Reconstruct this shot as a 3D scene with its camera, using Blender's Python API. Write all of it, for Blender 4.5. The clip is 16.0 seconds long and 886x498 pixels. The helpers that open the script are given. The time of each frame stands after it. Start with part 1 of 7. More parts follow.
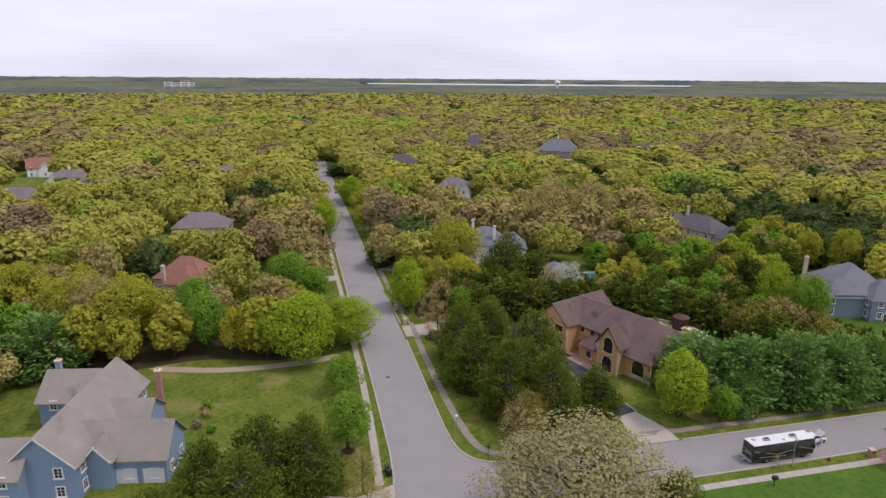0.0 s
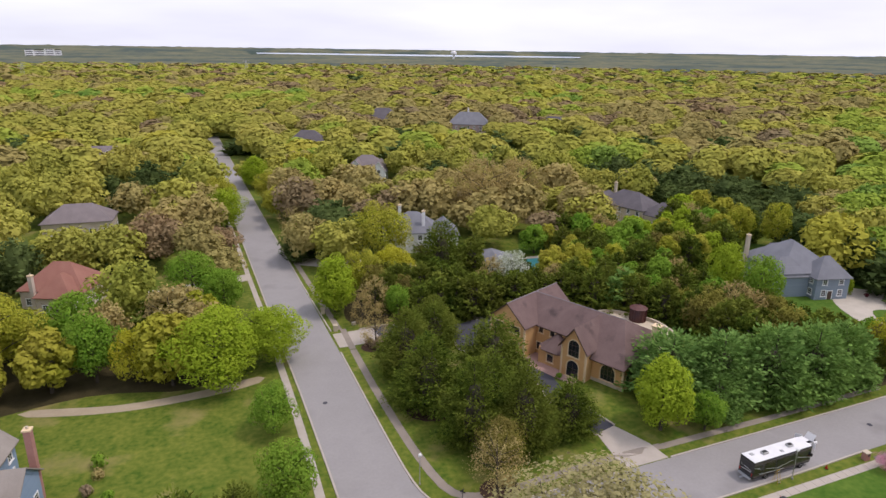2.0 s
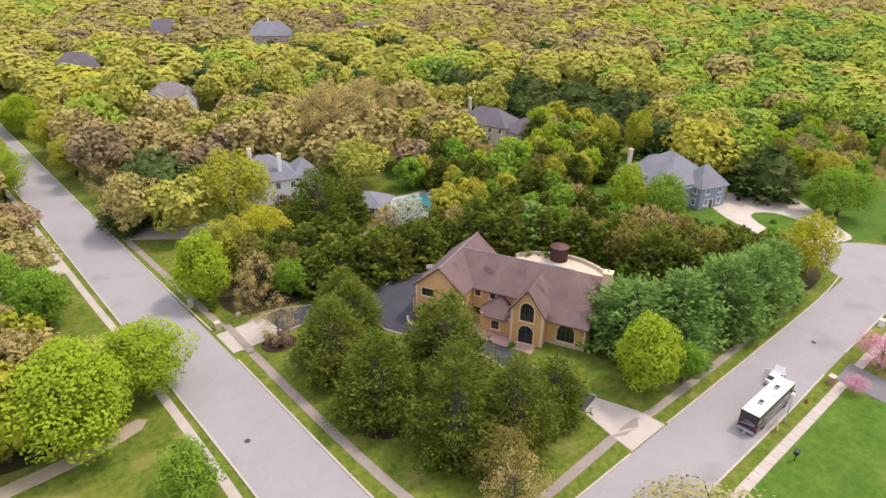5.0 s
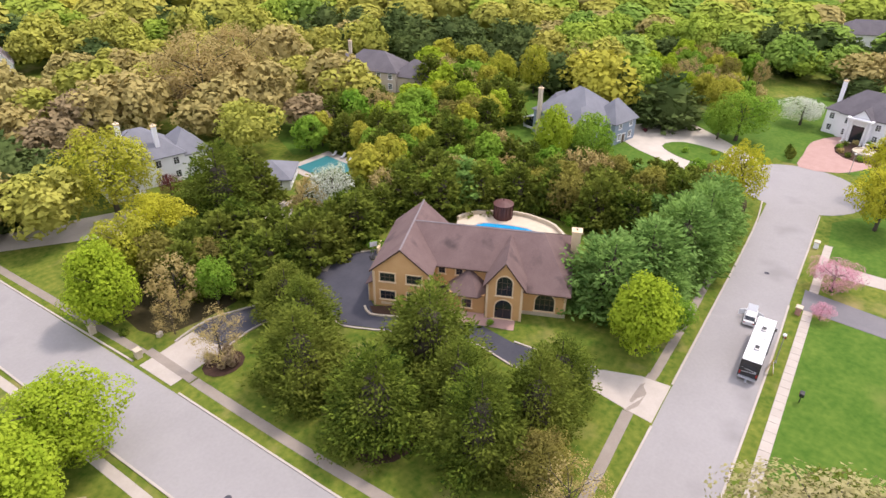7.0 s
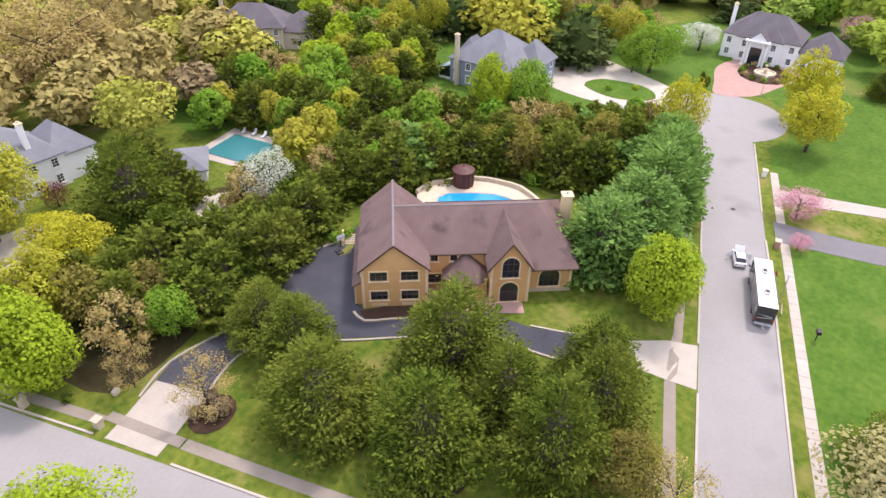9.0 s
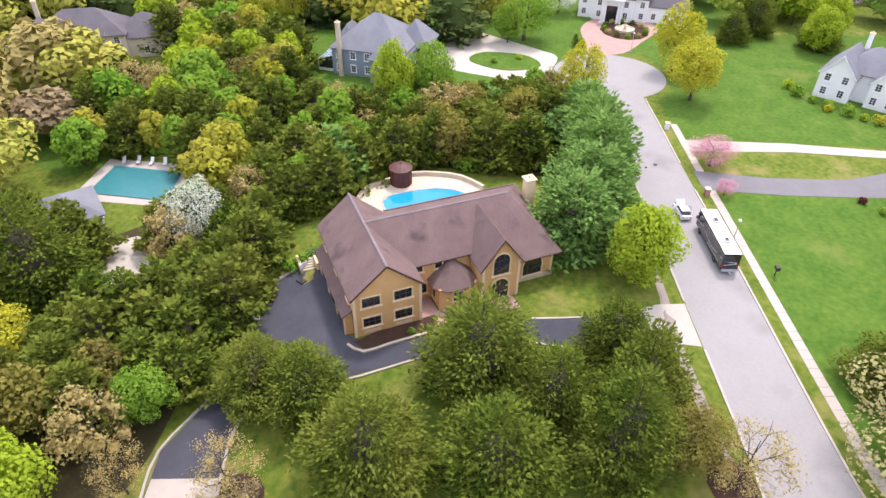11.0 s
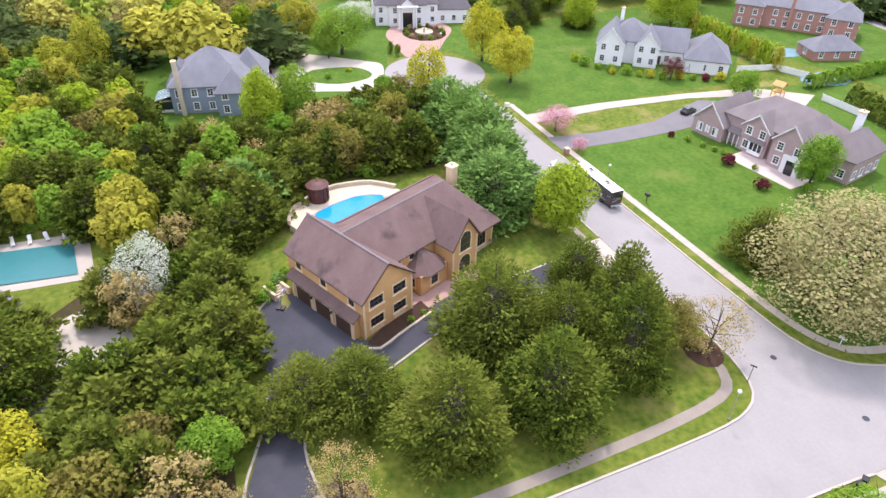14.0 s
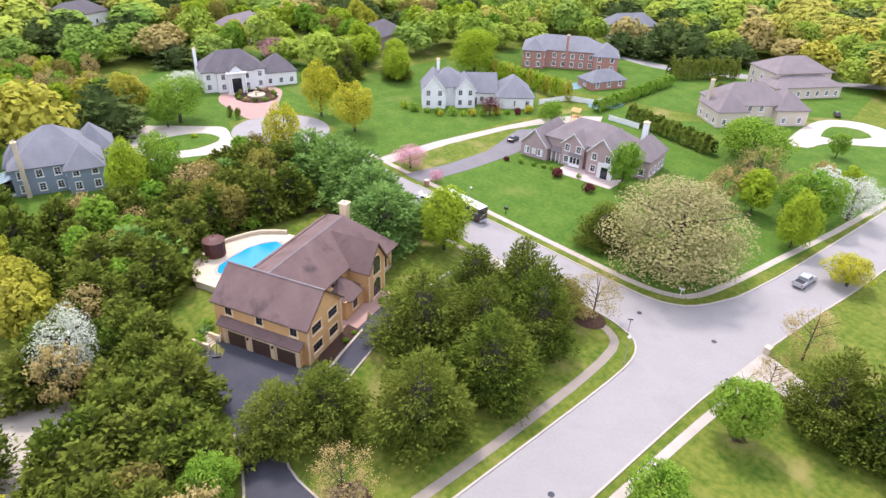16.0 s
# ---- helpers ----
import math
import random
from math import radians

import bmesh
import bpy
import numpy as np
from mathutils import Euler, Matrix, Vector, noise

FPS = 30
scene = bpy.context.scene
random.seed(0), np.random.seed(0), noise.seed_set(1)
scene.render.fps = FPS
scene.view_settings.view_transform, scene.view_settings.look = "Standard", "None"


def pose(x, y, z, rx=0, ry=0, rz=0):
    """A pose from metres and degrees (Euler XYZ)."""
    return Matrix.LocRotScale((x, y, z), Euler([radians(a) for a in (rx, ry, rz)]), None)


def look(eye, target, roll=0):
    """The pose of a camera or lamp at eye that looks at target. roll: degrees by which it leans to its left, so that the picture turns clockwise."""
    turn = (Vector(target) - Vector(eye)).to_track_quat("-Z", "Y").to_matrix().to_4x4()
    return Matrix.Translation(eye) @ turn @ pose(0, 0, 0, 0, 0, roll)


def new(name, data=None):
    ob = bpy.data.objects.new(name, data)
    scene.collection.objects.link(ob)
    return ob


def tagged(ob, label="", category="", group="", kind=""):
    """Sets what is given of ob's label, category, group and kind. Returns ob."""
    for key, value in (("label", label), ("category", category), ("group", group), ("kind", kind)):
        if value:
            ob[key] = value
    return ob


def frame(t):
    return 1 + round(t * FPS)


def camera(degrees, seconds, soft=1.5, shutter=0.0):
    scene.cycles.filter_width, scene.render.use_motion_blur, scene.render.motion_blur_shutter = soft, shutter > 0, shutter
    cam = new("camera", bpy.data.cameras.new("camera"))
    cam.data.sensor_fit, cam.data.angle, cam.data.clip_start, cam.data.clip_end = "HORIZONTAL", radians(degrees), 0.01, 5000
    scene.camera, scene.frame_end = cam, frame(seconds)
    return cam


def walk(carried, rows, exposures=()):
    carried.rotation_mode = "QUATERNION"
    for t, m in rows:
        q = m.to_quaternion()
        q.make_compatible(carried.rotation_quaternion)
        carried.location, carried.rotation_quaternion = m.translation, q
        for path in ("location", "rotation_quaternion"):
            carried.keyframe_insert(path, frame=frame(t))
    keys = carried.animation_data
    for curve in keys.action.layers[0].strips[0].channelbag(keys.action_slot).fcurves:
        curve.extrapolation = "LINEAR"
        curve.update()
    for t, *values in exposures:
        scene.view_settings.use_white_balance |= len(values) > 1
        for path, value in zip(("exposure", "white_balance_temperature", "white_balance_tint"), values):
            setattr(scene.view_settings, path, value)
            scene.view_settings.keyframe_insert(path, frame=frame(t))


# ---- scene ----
cam = camera(69.2, 16.0)
PATH = [
    (0, (1.421, -0.61, 59.607), (1.727, 1.297, 59.089), 0.4),
    (0.5, (1.084, 4.806, 59.34), (1.439, 6.702, 58.811), 0.5),
    (1, (0.339, 10.096, 59.115), (0.752, 11.975, 58.57), 0.6),
    (1.5, (-0.852, 15.256, 59.059), (-0.354, 17.108, 58.491), 0.7),
    (2, (-2.336, 20.517, 58.971), (-1.736, 22.329, 58.374), 0.8),
    (2.5, (-3.771, 25.714, 59.079), (-3.078, 27.481, 58.45), 0.8),
    (3, (-5.185, 31.021, 59.118), (-4.405, 32.738, 58.452), 0.8),
    (3.5, (-6.523, 36.3, 59.131), (-5.66, 37.957, 58.419), 0.8),
    (4, (-7.906, 41.571, 59.321), (-6.963, 43.163, 58.561), 0.8),
    (6.5, (-12.611, 68.616, 58.897), (-11.302, 69.772, 57.922), 1.0),
    (7, (-12.846, 73.818, 58.772), (-11.483, 74.874, 57.757), 0.9),
    (7.5, (-12.958, 79.463, 58.587), (-11.549, 80.413, 57.531), 1.0),
    (8, (-12.749, 85.005, 58.545), (-11.309, 85.855, 57.448), 1.0),
    (8.5, (-12.502, 90.762, 58.473), (-11.03, 91.505, 57.342), 1.1),
    (9, (-12.11, 96.212, 58.256), (-10.609, 96.845, 57.095), 1.0),
    (11.5, (-10.548, 120.865, 58.521), (-8.963, 120.887, 57.303), 1.0),
    (12, (-11.192, 125.353, 58.825), (-9.611, 125.261, 57.604), 1.0),
    (12.5, (-12.248, 129.942, 59.226), (-10.682, 129.718, 58.002), 1.2),
    (13, (-13.394, 134.738, 59.577), (-11.846, 134.396, 58.357), 1.3),
    (13.5, (-14.882, 139.354, 59.894), (-13.344, 138.909, 58.696), 1.4),
    (14, (-16.466, 143.617, 60.32), (-14.942, 143.06, 59.151), 1.2),
    (14.5, (-17.645, 148.305, 60.585), (-16.152, 147.611, 59.45), 1.4),
    (15, (-18.952, 152.797, 60.574), (-17.498, 151.963, 59.484), 1.6),
    (15.5, (-19.911, 157.58, 60.968), (-18.515, 156.604, 59.919), 1.9),
    (16, (-20.401, 162.457, 61.408), (-19.071, 161.353, 60.403), 2.2),
]
walk(cam, [(t, look(eye, target, roll)) for t, eye, target, roll in PATH],
     [(0, -0.66, 6550, 19.5), (1.5, -0.56, 6600, 19.5), (3.5, -0.02, 7000, 21), (6.5, 0.3, 6850, 21), (8, 0.37, 6750, 21), (12, 0.65, 6500, 21), (16, 0.59, 6400, 21)])

from mathutils.geometry import tessellate_polygon

# ---- light ----
world = bpy.data.worlds.new("world")
scene.world = world
world.use_nodes = True
wn = world.node_tree
wn.nodes.clear()
sky = wn.nodes.new("ShaderNodeTexSky")
sky.sky_type = "NISHITA"
sky.sun_disc = False
sky.sun_elevation, sky.sun_rotation = radians(62), radians(109)
sky.air_density, sky.dust_density, sky.ozone_density = 1.0, 4.0, 1.0
haze = wn.nodes.new("ShaderNodeMix")
haze.data_type = "RGBA"
haze.inputs["Factor"].default_value = 0.72
haze.inputs["B"].default_value = (9.55, 10.3, 11.9, 1)
cloud = wn.nodes.new("ShaderNodeTexNoise")
cloud.inputs["Scale"].default_value = 2.2
cloud.inputs["Detail"].default_value = 5
ccoord = wn.nodes.new("ShaderNodeTexCoord")
cmap = wn.nodes.new("ShaderNodeMapping")
cmap.inputs["Scale"].default_value = (1, 1, 6)
cramp = wn.nodes.new("ShaderNodeMapRange")
cramp.inputs["From Min"].default_value, cramp.inputs["From Max"].default_value = 0.3, 0.7
cramp.inputs["To Min"].default_value, cramp.inputs["To Max"].default_value = 0.62, 0.86
back = wn.nodes.new("ShaderNodeBackground")
back.inputs["Strength"].default_value = 0.148
wout = wn.nodes.new("ShaderNodeOutputWorld")
wn.links.new(ccoord.outputs["Generated"], cmap.inputs["Vector"])
wn.links.new(cmap.outputs["Vector"], cloud.inputs["Vector"])
wn.links.new(cloud.outputs["Fac"], cramp.inputs["Value"])
wn.links.new(cramp.outputs["Result"], haze.inputs["Factor"])
wn.links.new(sky.outputs["Color"], haze.inputs["A"])
split = wn.nodes.new("ShaderNodeSeparateXYZ")
glow = wn.nodes.new("ShaderNodeMapRange")
glow.inputs["From Min"].default_value, glow.inputs["From Max"].default_value = 0.0, 0.5
glow.inputs["To Min"].default_value, glow.inputs["To Max"].default_value = 1.13, 0.97
pale = wn.nodes.new("ShaderNodeVectorMath")
pale.operation = "SCALE"
wn.links.new(ccoord.outputs["Generated"], split.inputs["Vector"])
wn.links.new(split.outputs["Z"], glow.inputs["Value"])
wn.links.new(haze.outputs["Result"], pale.inputs[0])
wn.links.new(glow.outputs["Result"], pale.inputs["Scale"])
wn.links.new(pale.outputs["Vector"], back.inputs["Color"])
wn.links.new(back.outputs["Background"], wout.inputs["Surface"])

sun_data = bpy.data.lights.new("sun", "SUN")
sun_data.energy, sun_data.angle, sun_data.color = 2.1, radians(6), (1.0, 0.955, 0.88)
sun = new("sun", sun_data)
sun.matrix_basis = look((165, 20, 330), (0, 78, 0))


# ---- materials ----
def surf(name, c1, c2, scale=1.0, rough=0.85, bump=0.15, fine=8.0, metal=0.0, jitter=0.0, streak=None, dirt=None, grain=0.45):
    """A surface of two colours mixed by a broad and a fine noise in world metres, with relief; jitter: change from piece to piece."""
    m = bpy.data.materials.new(name)
    m.use_nodes = True
    nt = m.node_tree
    b = nt.nodes["Principled BSDF"]
    pos = nt.nodes.new("ShaderNodeNewGeometry")
    vec = pos.outputs["Position"]
    if streak:
        mp = nt.nodes.new("ShaderNodeMapping")
        mp.inputs["Scale"].default_value = streak
        nt.links.new(vec, mp.inputs["Vector"])
        vec = mp.outputs["Vector"]
    n1 = nt.nodes.new("ShaderNodeTexNoise")
    n1.inputs["Scale"].default_value, n1.inputs["Detail"].default_value = scale, 6
    n1.inputs["Roughness"].default_value = 0.62
    n2 = nt.nodes.new("ShaderNodeTexNoise")
    n2.inputs["Scale"].default_value, n2.inputs["Detail"].default_value = fine, 4
    nt.links.new(vec, n1.inputs["Vector"])
    nt.links.new(pos.outputs["Position"], n2.inputs["Vector"])
    add = nt.nodes.new("ShaderNodeMath")
    add.operation = "MULTIPLY_ADD"
    add.inputs[1].default_value = grain
    nt.links.new(n2.outputs["Fac"], add.inputs[0])
    sub = nt.nodes.new("ShaderNodeMath")
    sub.operation = "MULTIPLY_ADD"
    sub.inputs[1].default_value, sub.inputs[2].default_value = 1.5, -0.48 - 0.5 * (grain - 0.45)
    nt.links.new(n1.outputs["Fac"], sub.inputs[0])
    nt.links.new(sub.outputs[0], add.inputs[2])
    fac = add.outputs[0]
    if jitter:
        info = nt.nodes.new("ShaderNodeObjectInfo")
        j = nt.nodes.new("ShaderNodeMath")
        j.operation = "MULTIPLY_ADD"
        j.inputs[1].default_value = jitter
        nt.links.new(info.outputs["Random"], j.inputs[0])
        nt.links.new(fac, j.inputs[2])
        fac = j.outputs[0]
    mix = nt.nodes.new("ShaderNodeMix")
    mix.data_type = "RGBA"
    mix.inputs["A"].default_value, mix.inputs["B"].default_value = (*c1, 1), (*c2, 1)
    nt.links.new(fac, mix.inputs["Factor"])
    col = mix.outputs["Result"]
    if dirt:
        n3 = nt.nodes.new("ShaderNodeTexNoise")
        n3.inputs["Scale"].default_value, n3.inputs["Detail"].default_value = dirt[1], 8
        nt.links.new(pos.outputs["Position"], n3.inputs["Vector"])
        mr = nt.nodes.new("ShaderNodeMapRange")
        mr.inputs["From Min"].default_value, mr.inputs["From Max"].default_value = dirt[2], dirt[2] + 0.16
        nt.links.new(n3.outputs["Fac"], mr.inputs["Value"])
        mx = nt.nodes.new("ShaderNodeMix")
        mx.data_type = "RGBA"
        mx.inputs["B"].default_value = (*dirt[0], 1)
        nt.links.new(mr.outputs["Result"], mx.inputs["Factor"])
        nt.links.new(col, mx.inputs["A"])
        col = mx.outputs["Result"]
    nt.links.new(col, b.inputs["Base Color"])
    b.inputs["Roughness"].default_value, b.inputs["Metallic"].default_value = rough, metal
    b.inputs["Specular IOR Level"].default_value = 0.5 if rough < 0.8 else 0.12
    if bump:
        bp = nt.nodes.new("ShaderNodeBump")
        bp.inputs["Strength"].default_value, bp.inputs["Distance"].default_value = bump, 0.05
        nt.links.new(n2.outputs["Fac"], bp.inputs["Height"])
        nt.links.new(bp.outputs["Normal"], b.inputs["Normal"])
    return m


def leaf(name, c1, c2, c3, through_light=0.3, patch=0.12, lump=0.75, speckle=0.45):
    """Foliage: colour changes from leaf to leaf, from tree to tree and in patches of a crown's size; some light passes through."""
    m = bpy.data.materials.new(name)
    m.use_nodes = True
    nt = m.node_tree
    nt.nodes.remove(nt.nodes["Principled BSDF"])
    geo = nt.nodes.new("ShaderNodeNewGeometry")
    info = nt.nodes.new("ShaderNodeObjectInfo")
    nz = nt.nodes.new("ShaderNodeTexNoise")
    nz.inputs["Scale"].default_value, nz.inputs["Detail"].default_value = patch, 2
    nt.links.new(geo.outputs["Position"], nz.inputs["Vector"])
    a = nt.nodes.new("ShaderNodeMix")
    a.data_type = "RGBA"
    a.inputs["A"].default_value, a.inputs["B"].default_value = (*c1, 1), (*c2, 1)
    tuft = nt.nodes.new("ShaderNodeTexNoise")
    tuft.inputs["Scale"].default_value, tuft.inputs["Detail"].default_value = lump, 1
    nt.links.new(geo.outputs["Position"], tuft.inputs["Vector"])
    spread = nt.nodes.new("ShaderNodeMapRange")
    spread.inputs["From Min"].default_value, spread.inputs["From Max"].default_value = 0.32, 0.68
    spread.inputs["To Min"].default_value, spread.inputs["To Max"].default_value = -0.2, 0.75
    nt.links.new(tuft.outputs["Fac"], spread.inputs["Value"])
    grainy = nt.nodes.new("ShaderNodeMath")
    grainy.operation, grainy.use_clamp = "MULTIPLY_ADD", True
    grainy.inputs[1].default_value = speckle
    nt.links.new(geo.outputs["Random Per Island"], grainy.inputs[0])
    nt.links.new(spread.outputs["Result"], grainy.inputs[2])
    nt.links.new(grainy.outputs[0], a.inputs["Factor"])
    s = nt.nodes.new("ShaderNodeMath")
    s.operation = "MULTIPLY_ADD"
    s.inputs[1].default_value = 0.5
    nt.links.new(info.outputs["Random"], s.inputs[0])
    mr = nt.nodes.new("ShaderNodeMapRange")
    mr.inputs["From Min"].default_value, mr.inputs["From Max"].default_value = 0.35, 0.7
    mr.inputs["To Min"].default_value, mr.inputs["To Max"].default_value = -0.1, 0.6
    nt.links.new(nz.outputs["Fac"], mr.inputs["Value"])
    nt.links.new(mr.outputs["Result"], s.inputs[2])
    s.use_clamp = True
    b = nt.nodes.new("ShaderNodeMix")
    b.data_type = "RGBA"
    b.inputs["B"].default_value = (*c3, 1)
    nt.links.new(s.outputs[0], b.inputs["Factor"])
    nt.links.new(a.outputs["Result"], b.inputs["A"])
    d = nt.nodes.new("ShaderNodeBsdfDiffuse")
    t = nt.nodes.new("ShaderNodeBsdfTranslucent")
    mix = nt.nodes.new("ShaderNodeMixShader")
    mix.inputs[0].default_value = through_light
    nt.links.new(b.outputs["Result"], d.inputs["Color"])
    nt.links.new(b.outputs["Result"], t.inputs["Color"])
    nt.links.new(d.outputs[0], mix.inputs[1])
    nt.links.new(t.outputs[0], mix.inputs[2])
    nt.links.new(mix.outputs[0], nt.nodes["Material Output"].inputs["Surface"])
    return m


def gloss(name, color, rough, metal=0.0, coat=0.0):
    m = surf(name, color, tuple(0.8 * c for c in color), 0.6, rough, 0.0, 3.0, metal)
    m.node_tree.nodes["Principled BSDF"].inputs["Coat Weight"].default_value = coat
    return m


M = {}
M["grass"] = surf("grass", (0.05, 0.105, 0.010), (0.185, 0.2, 0.034), 0.2, 0.95, 0.6, 1.1, dirt=((0.26, 0.22, 0.085), 0.1, 0.56), grain=1.7)
M["lawn"] = surf("lawn", (0.04, 0.108, 0.011), (0.108, 0.176, 0.026), 0.2, 0.95, 0.5, 1.1, dirt=((0.16, 0.18, 0.045), 0.05, 0.6), grain=1.4)
# litter brown, darkened to hold the shade under the trees too
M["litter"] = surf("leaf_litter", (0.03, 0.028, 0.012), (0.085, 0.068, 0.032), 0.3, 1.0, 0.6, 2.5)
M["asphalt"] = surf("asphalt", (0.27, 0.257, 0.25), (0.335, 0.32, 0.312), 0.12, 0.9, 0.15, 2.2, dirt=((0.25, 0.238, 0.232), 0.12, 0.56), grain=0.8)
M["blacktop"] = surf("blacktop", (0.05, 0.052, 0.065), (0.085, 0.085, 0.1), 0.25, 0.85, 0.15, 3.0)
M["concrete"] = surf("concrete", (0.36, 0.318, 0.272), (0.47, 0.42, 0.365), 0.35, 0.9, 0.15, 4.0, jitter=0.3)
M["path"] = surf("worn_path", (0.22, 0.188, 0.155), (0.31, 0.268, 0.225), 0.4, 0.95, 0.2, 4.0, jitter=0.3)
M["gravel"] = surf("gravel", (0.40, 0.36, 0.30), (0.55, 0.50, 0.43), 0.3, 0.95, 0.3, 5.0)
M["paver"] = surf("red_paver", (0.36, 0.22, 0.19), (0.45, 0.3, 0.26), 0.5, 0.9, 0.3, 4.0)
M["path_pale"] = surf("pale_pink_paving", (0.5, 0.41, 0.37), (0.6, 0.5, 0.46), 0.5, 0.9, 0.3, 4.0)
M["stone"] = surf("pale_stone", (0.42, 0.36, 0.27), (0.58, 0.5, 0.38), 0.8, 0.9, 0.4, 3.0, jitter=0.4)
M["mulch"] = surf("mulch", (0.045, 0.028, 0.02), (0.085, 0.05, 0.035), 1.0, 1.0, 0.6, 5.0)
M["stucco"] = surf("tan_stucco", (0.56, 0.325, 0.135), (0.64, 0.395, 0.18), 0.5, 0.9, 0.2, 6.0)
M["cream"] = surf("cream_trim", (0.66, 0.5, 0.31), (0.74, 0.58, 0.38), 0.7, 0.8, 0.1, 6.0)
M["roof_brown"] = surf("brown_shingle", (0.125, 0.083, 0.078), (0.2, 0.14, 0.128), 0.35, 0.9, 0.5, 5.0, streak=(1, 1, 0.25), dirt=((0.085, 0.062, 0.06), 0.3, 0.58))
M["roof_grey"] = surf("grey_shingle", (0.15, 0.155, 0.175), (0.23, 0.235, 0.255), 0.35, 0.9, 0.5, 5.0, streak=(1, 1, 0.3))
M["roof_dark"] = surf("dark_shingle", (0.10, 0.092, 0.1), (0.16, 0.145, 0.155), 0.35, 0.9, 0.5, 5.0, streak=(1, 1, 0.3))
M["roof_taupe"] = surf("taupe_shingle", (0.17, 0.146, 0.148), (0.25, 0.216, 0.215), 0.35, 0.9, 0.5, 5.0, streak=(1, 1, 0.3))
M["roof_tan"] = surf("grey_tan_shingle", (0.24, 0.215, 0.19), (0.34, 0.305, 0.27), 0.35, 0.9, 0.5, 5.0, streak=(1, 1, 0.3), dirt=((0.19, 0.17, 0.155), 0.25, 0.58))
M["drive_grey"] = surf("grey_drive_asphalt", (0.15, 0.145, 0.15), (0.21, 0.2, 0.205), 0.2, 0.9, 0.15, 2.5)
M["roof_red"] = surf("red_shingle", (0.25, 0.11, 0.085), (0.34, 0.17, 0.13), 0.4, 0.9, 0.5, 5.0, streak=(1, 1, 0.3))
M["siding_blue"] = surf("blue_siding", (0.20, 0.29, 0.42), (0.26, 0.35, 0.48), 0.4, 0.7, 0.2, 3.0, streak=(0.2, 0.2, 8))
M["siding_slate"] = surf("slate_blue_siding", (0.19, 0.24, 0.30), (0.25, 0.30, 0.36), 0.4, 0.75, 0.2, 3.0, streak=(0.2, 0.2, 8))
M["white"] = surf("white_siding", (0.72, 0.72, 0.73), (0.8, 0.8, 0.8), 0.4, 0.7, 0.1, 3.0)
M["brick_pink"] = surf("pinkish_brick", (0.36, 0.26, 0.255), (0.47, 0.36, 0.355), 0.9, 0.9, 0.4, 7.0)
M["brick_red"] = surf("red_brick", (0.34, 0.17, 0.14), (0.45, 0.25, 0.21), 0.9, 0.9, 0.4, 7.0)
M["beige"] = surf("beige_stucco", (0.52, 0.44, 0.36), (0.6, 0.52, 0.44), 0.5, 0.9, 0.2, 6.0)
M["glass"] = gloss("window_glass", (0.018, 0.022, 0.028), 0.08, 0.0, 0.3)
M["door_brown"] = surf("brown_door", (0.055, 0.03, 0.02), (0.09, 0.052, 0.035), 1.5, 0.5, 0.1, 6.0)
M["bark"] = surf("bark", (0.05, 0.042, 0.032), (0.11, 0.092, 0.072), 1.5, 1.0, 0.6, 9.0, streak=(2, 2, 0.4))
M["pool"] = gloss("pool_water", (0.008, 0.3, 0.58), 0.12)
M["pool_teal"] = gloss("teal_pool_cover", (0.035, 0.2, 0.215), 0.35)
M["pool_pale"] = gloss("pale_pool_water", (0.2, 0.36, 0.4), 0.12)
M["maroon"] = surf("maroon_wood", (0.07, 0.022, 0.018), (0.115, 0.04, 0.032), 1.2, 0.6, 0.2, 6.0)
M["rv_black"] = gloss("black_gloss_paint", (0.012, 0.012, 0.014), 0.2, 0.0, 0.6)
M["rv_white"] = gloss("white_roof_panel", (0.82, 0.82, 0.82), 0.45)
M["silver"] = gloss("silver_paint", (0.55, 0.57, 0.6), 0.3, 0.5, 0.5)
M["rubber"] = gloss("rubber", (0.018, 0.018, 0.018), 0.8)
M["steel"] = gloss("galvanised_steel", (0.5, 0.5, 0.5), 0.4, 0.8)
M["black"] = gloss("black_metal", (0.015, 0.015, 0.015), 0.5)
M["car_red"] = gloss("tail_lamp_red", (0.4, 0.02, 0.015), 0.25)
M["yellow"] = gloss("yellow_fibreglass", (0.6, 0.38, 0.05), 0.5)
M["lamp_white"] = gloss("opal_globe", (0.8, 0.8, 0.78), 0.3)
M["sand"] = surf("bare_sand", (0.33, 0.27, 0.19), (0.43, 0.36, 0.26), 0.4, 0.95, 0.4, 2.0, grain=0.9)
M["water"] = gloss("bay_water", (0.35, 0.42, 0.5), 0.25)

L = {}
L["cedar"] = leaf("cedar_foliage", (0.023, 0.052, 0.009), (0.16, 0.218, 0.028), (0.165, 0.188, 0.032), 0.15, 0.16)
L["pine"] = leaf("pine_foliage", (0.07, 0.155, 0.036), (0.22, 0.355, 0.095), (0.19, 0.32, 0.07), 0.2)
L["maple"] = leaf("maple_foliage", (0.25, 0.285, 0.022), (0.46, 0.465, 0.055), (0.39, 0.36, 0.055), 0.3)
L["lime"] = leaf("lime_foliage", (0.19, 0.3, 0.018), (0.38, 0.48, 0.04), (0.32, 0.42, 0.035), 0.3)
L["green"] = leaf("fresh_green_foliage", (0.1, 0.235, 0.022), (0.23, 0.39, 0.045), (0.21, 0.33, 0.04), 0.3)
L["yellow"] = leaf("yellow_foliage", (0.33, 0.34, 0.02), (0.54, 0.52, 0.045), (0.44, 0.42, 0.045), 0.3)
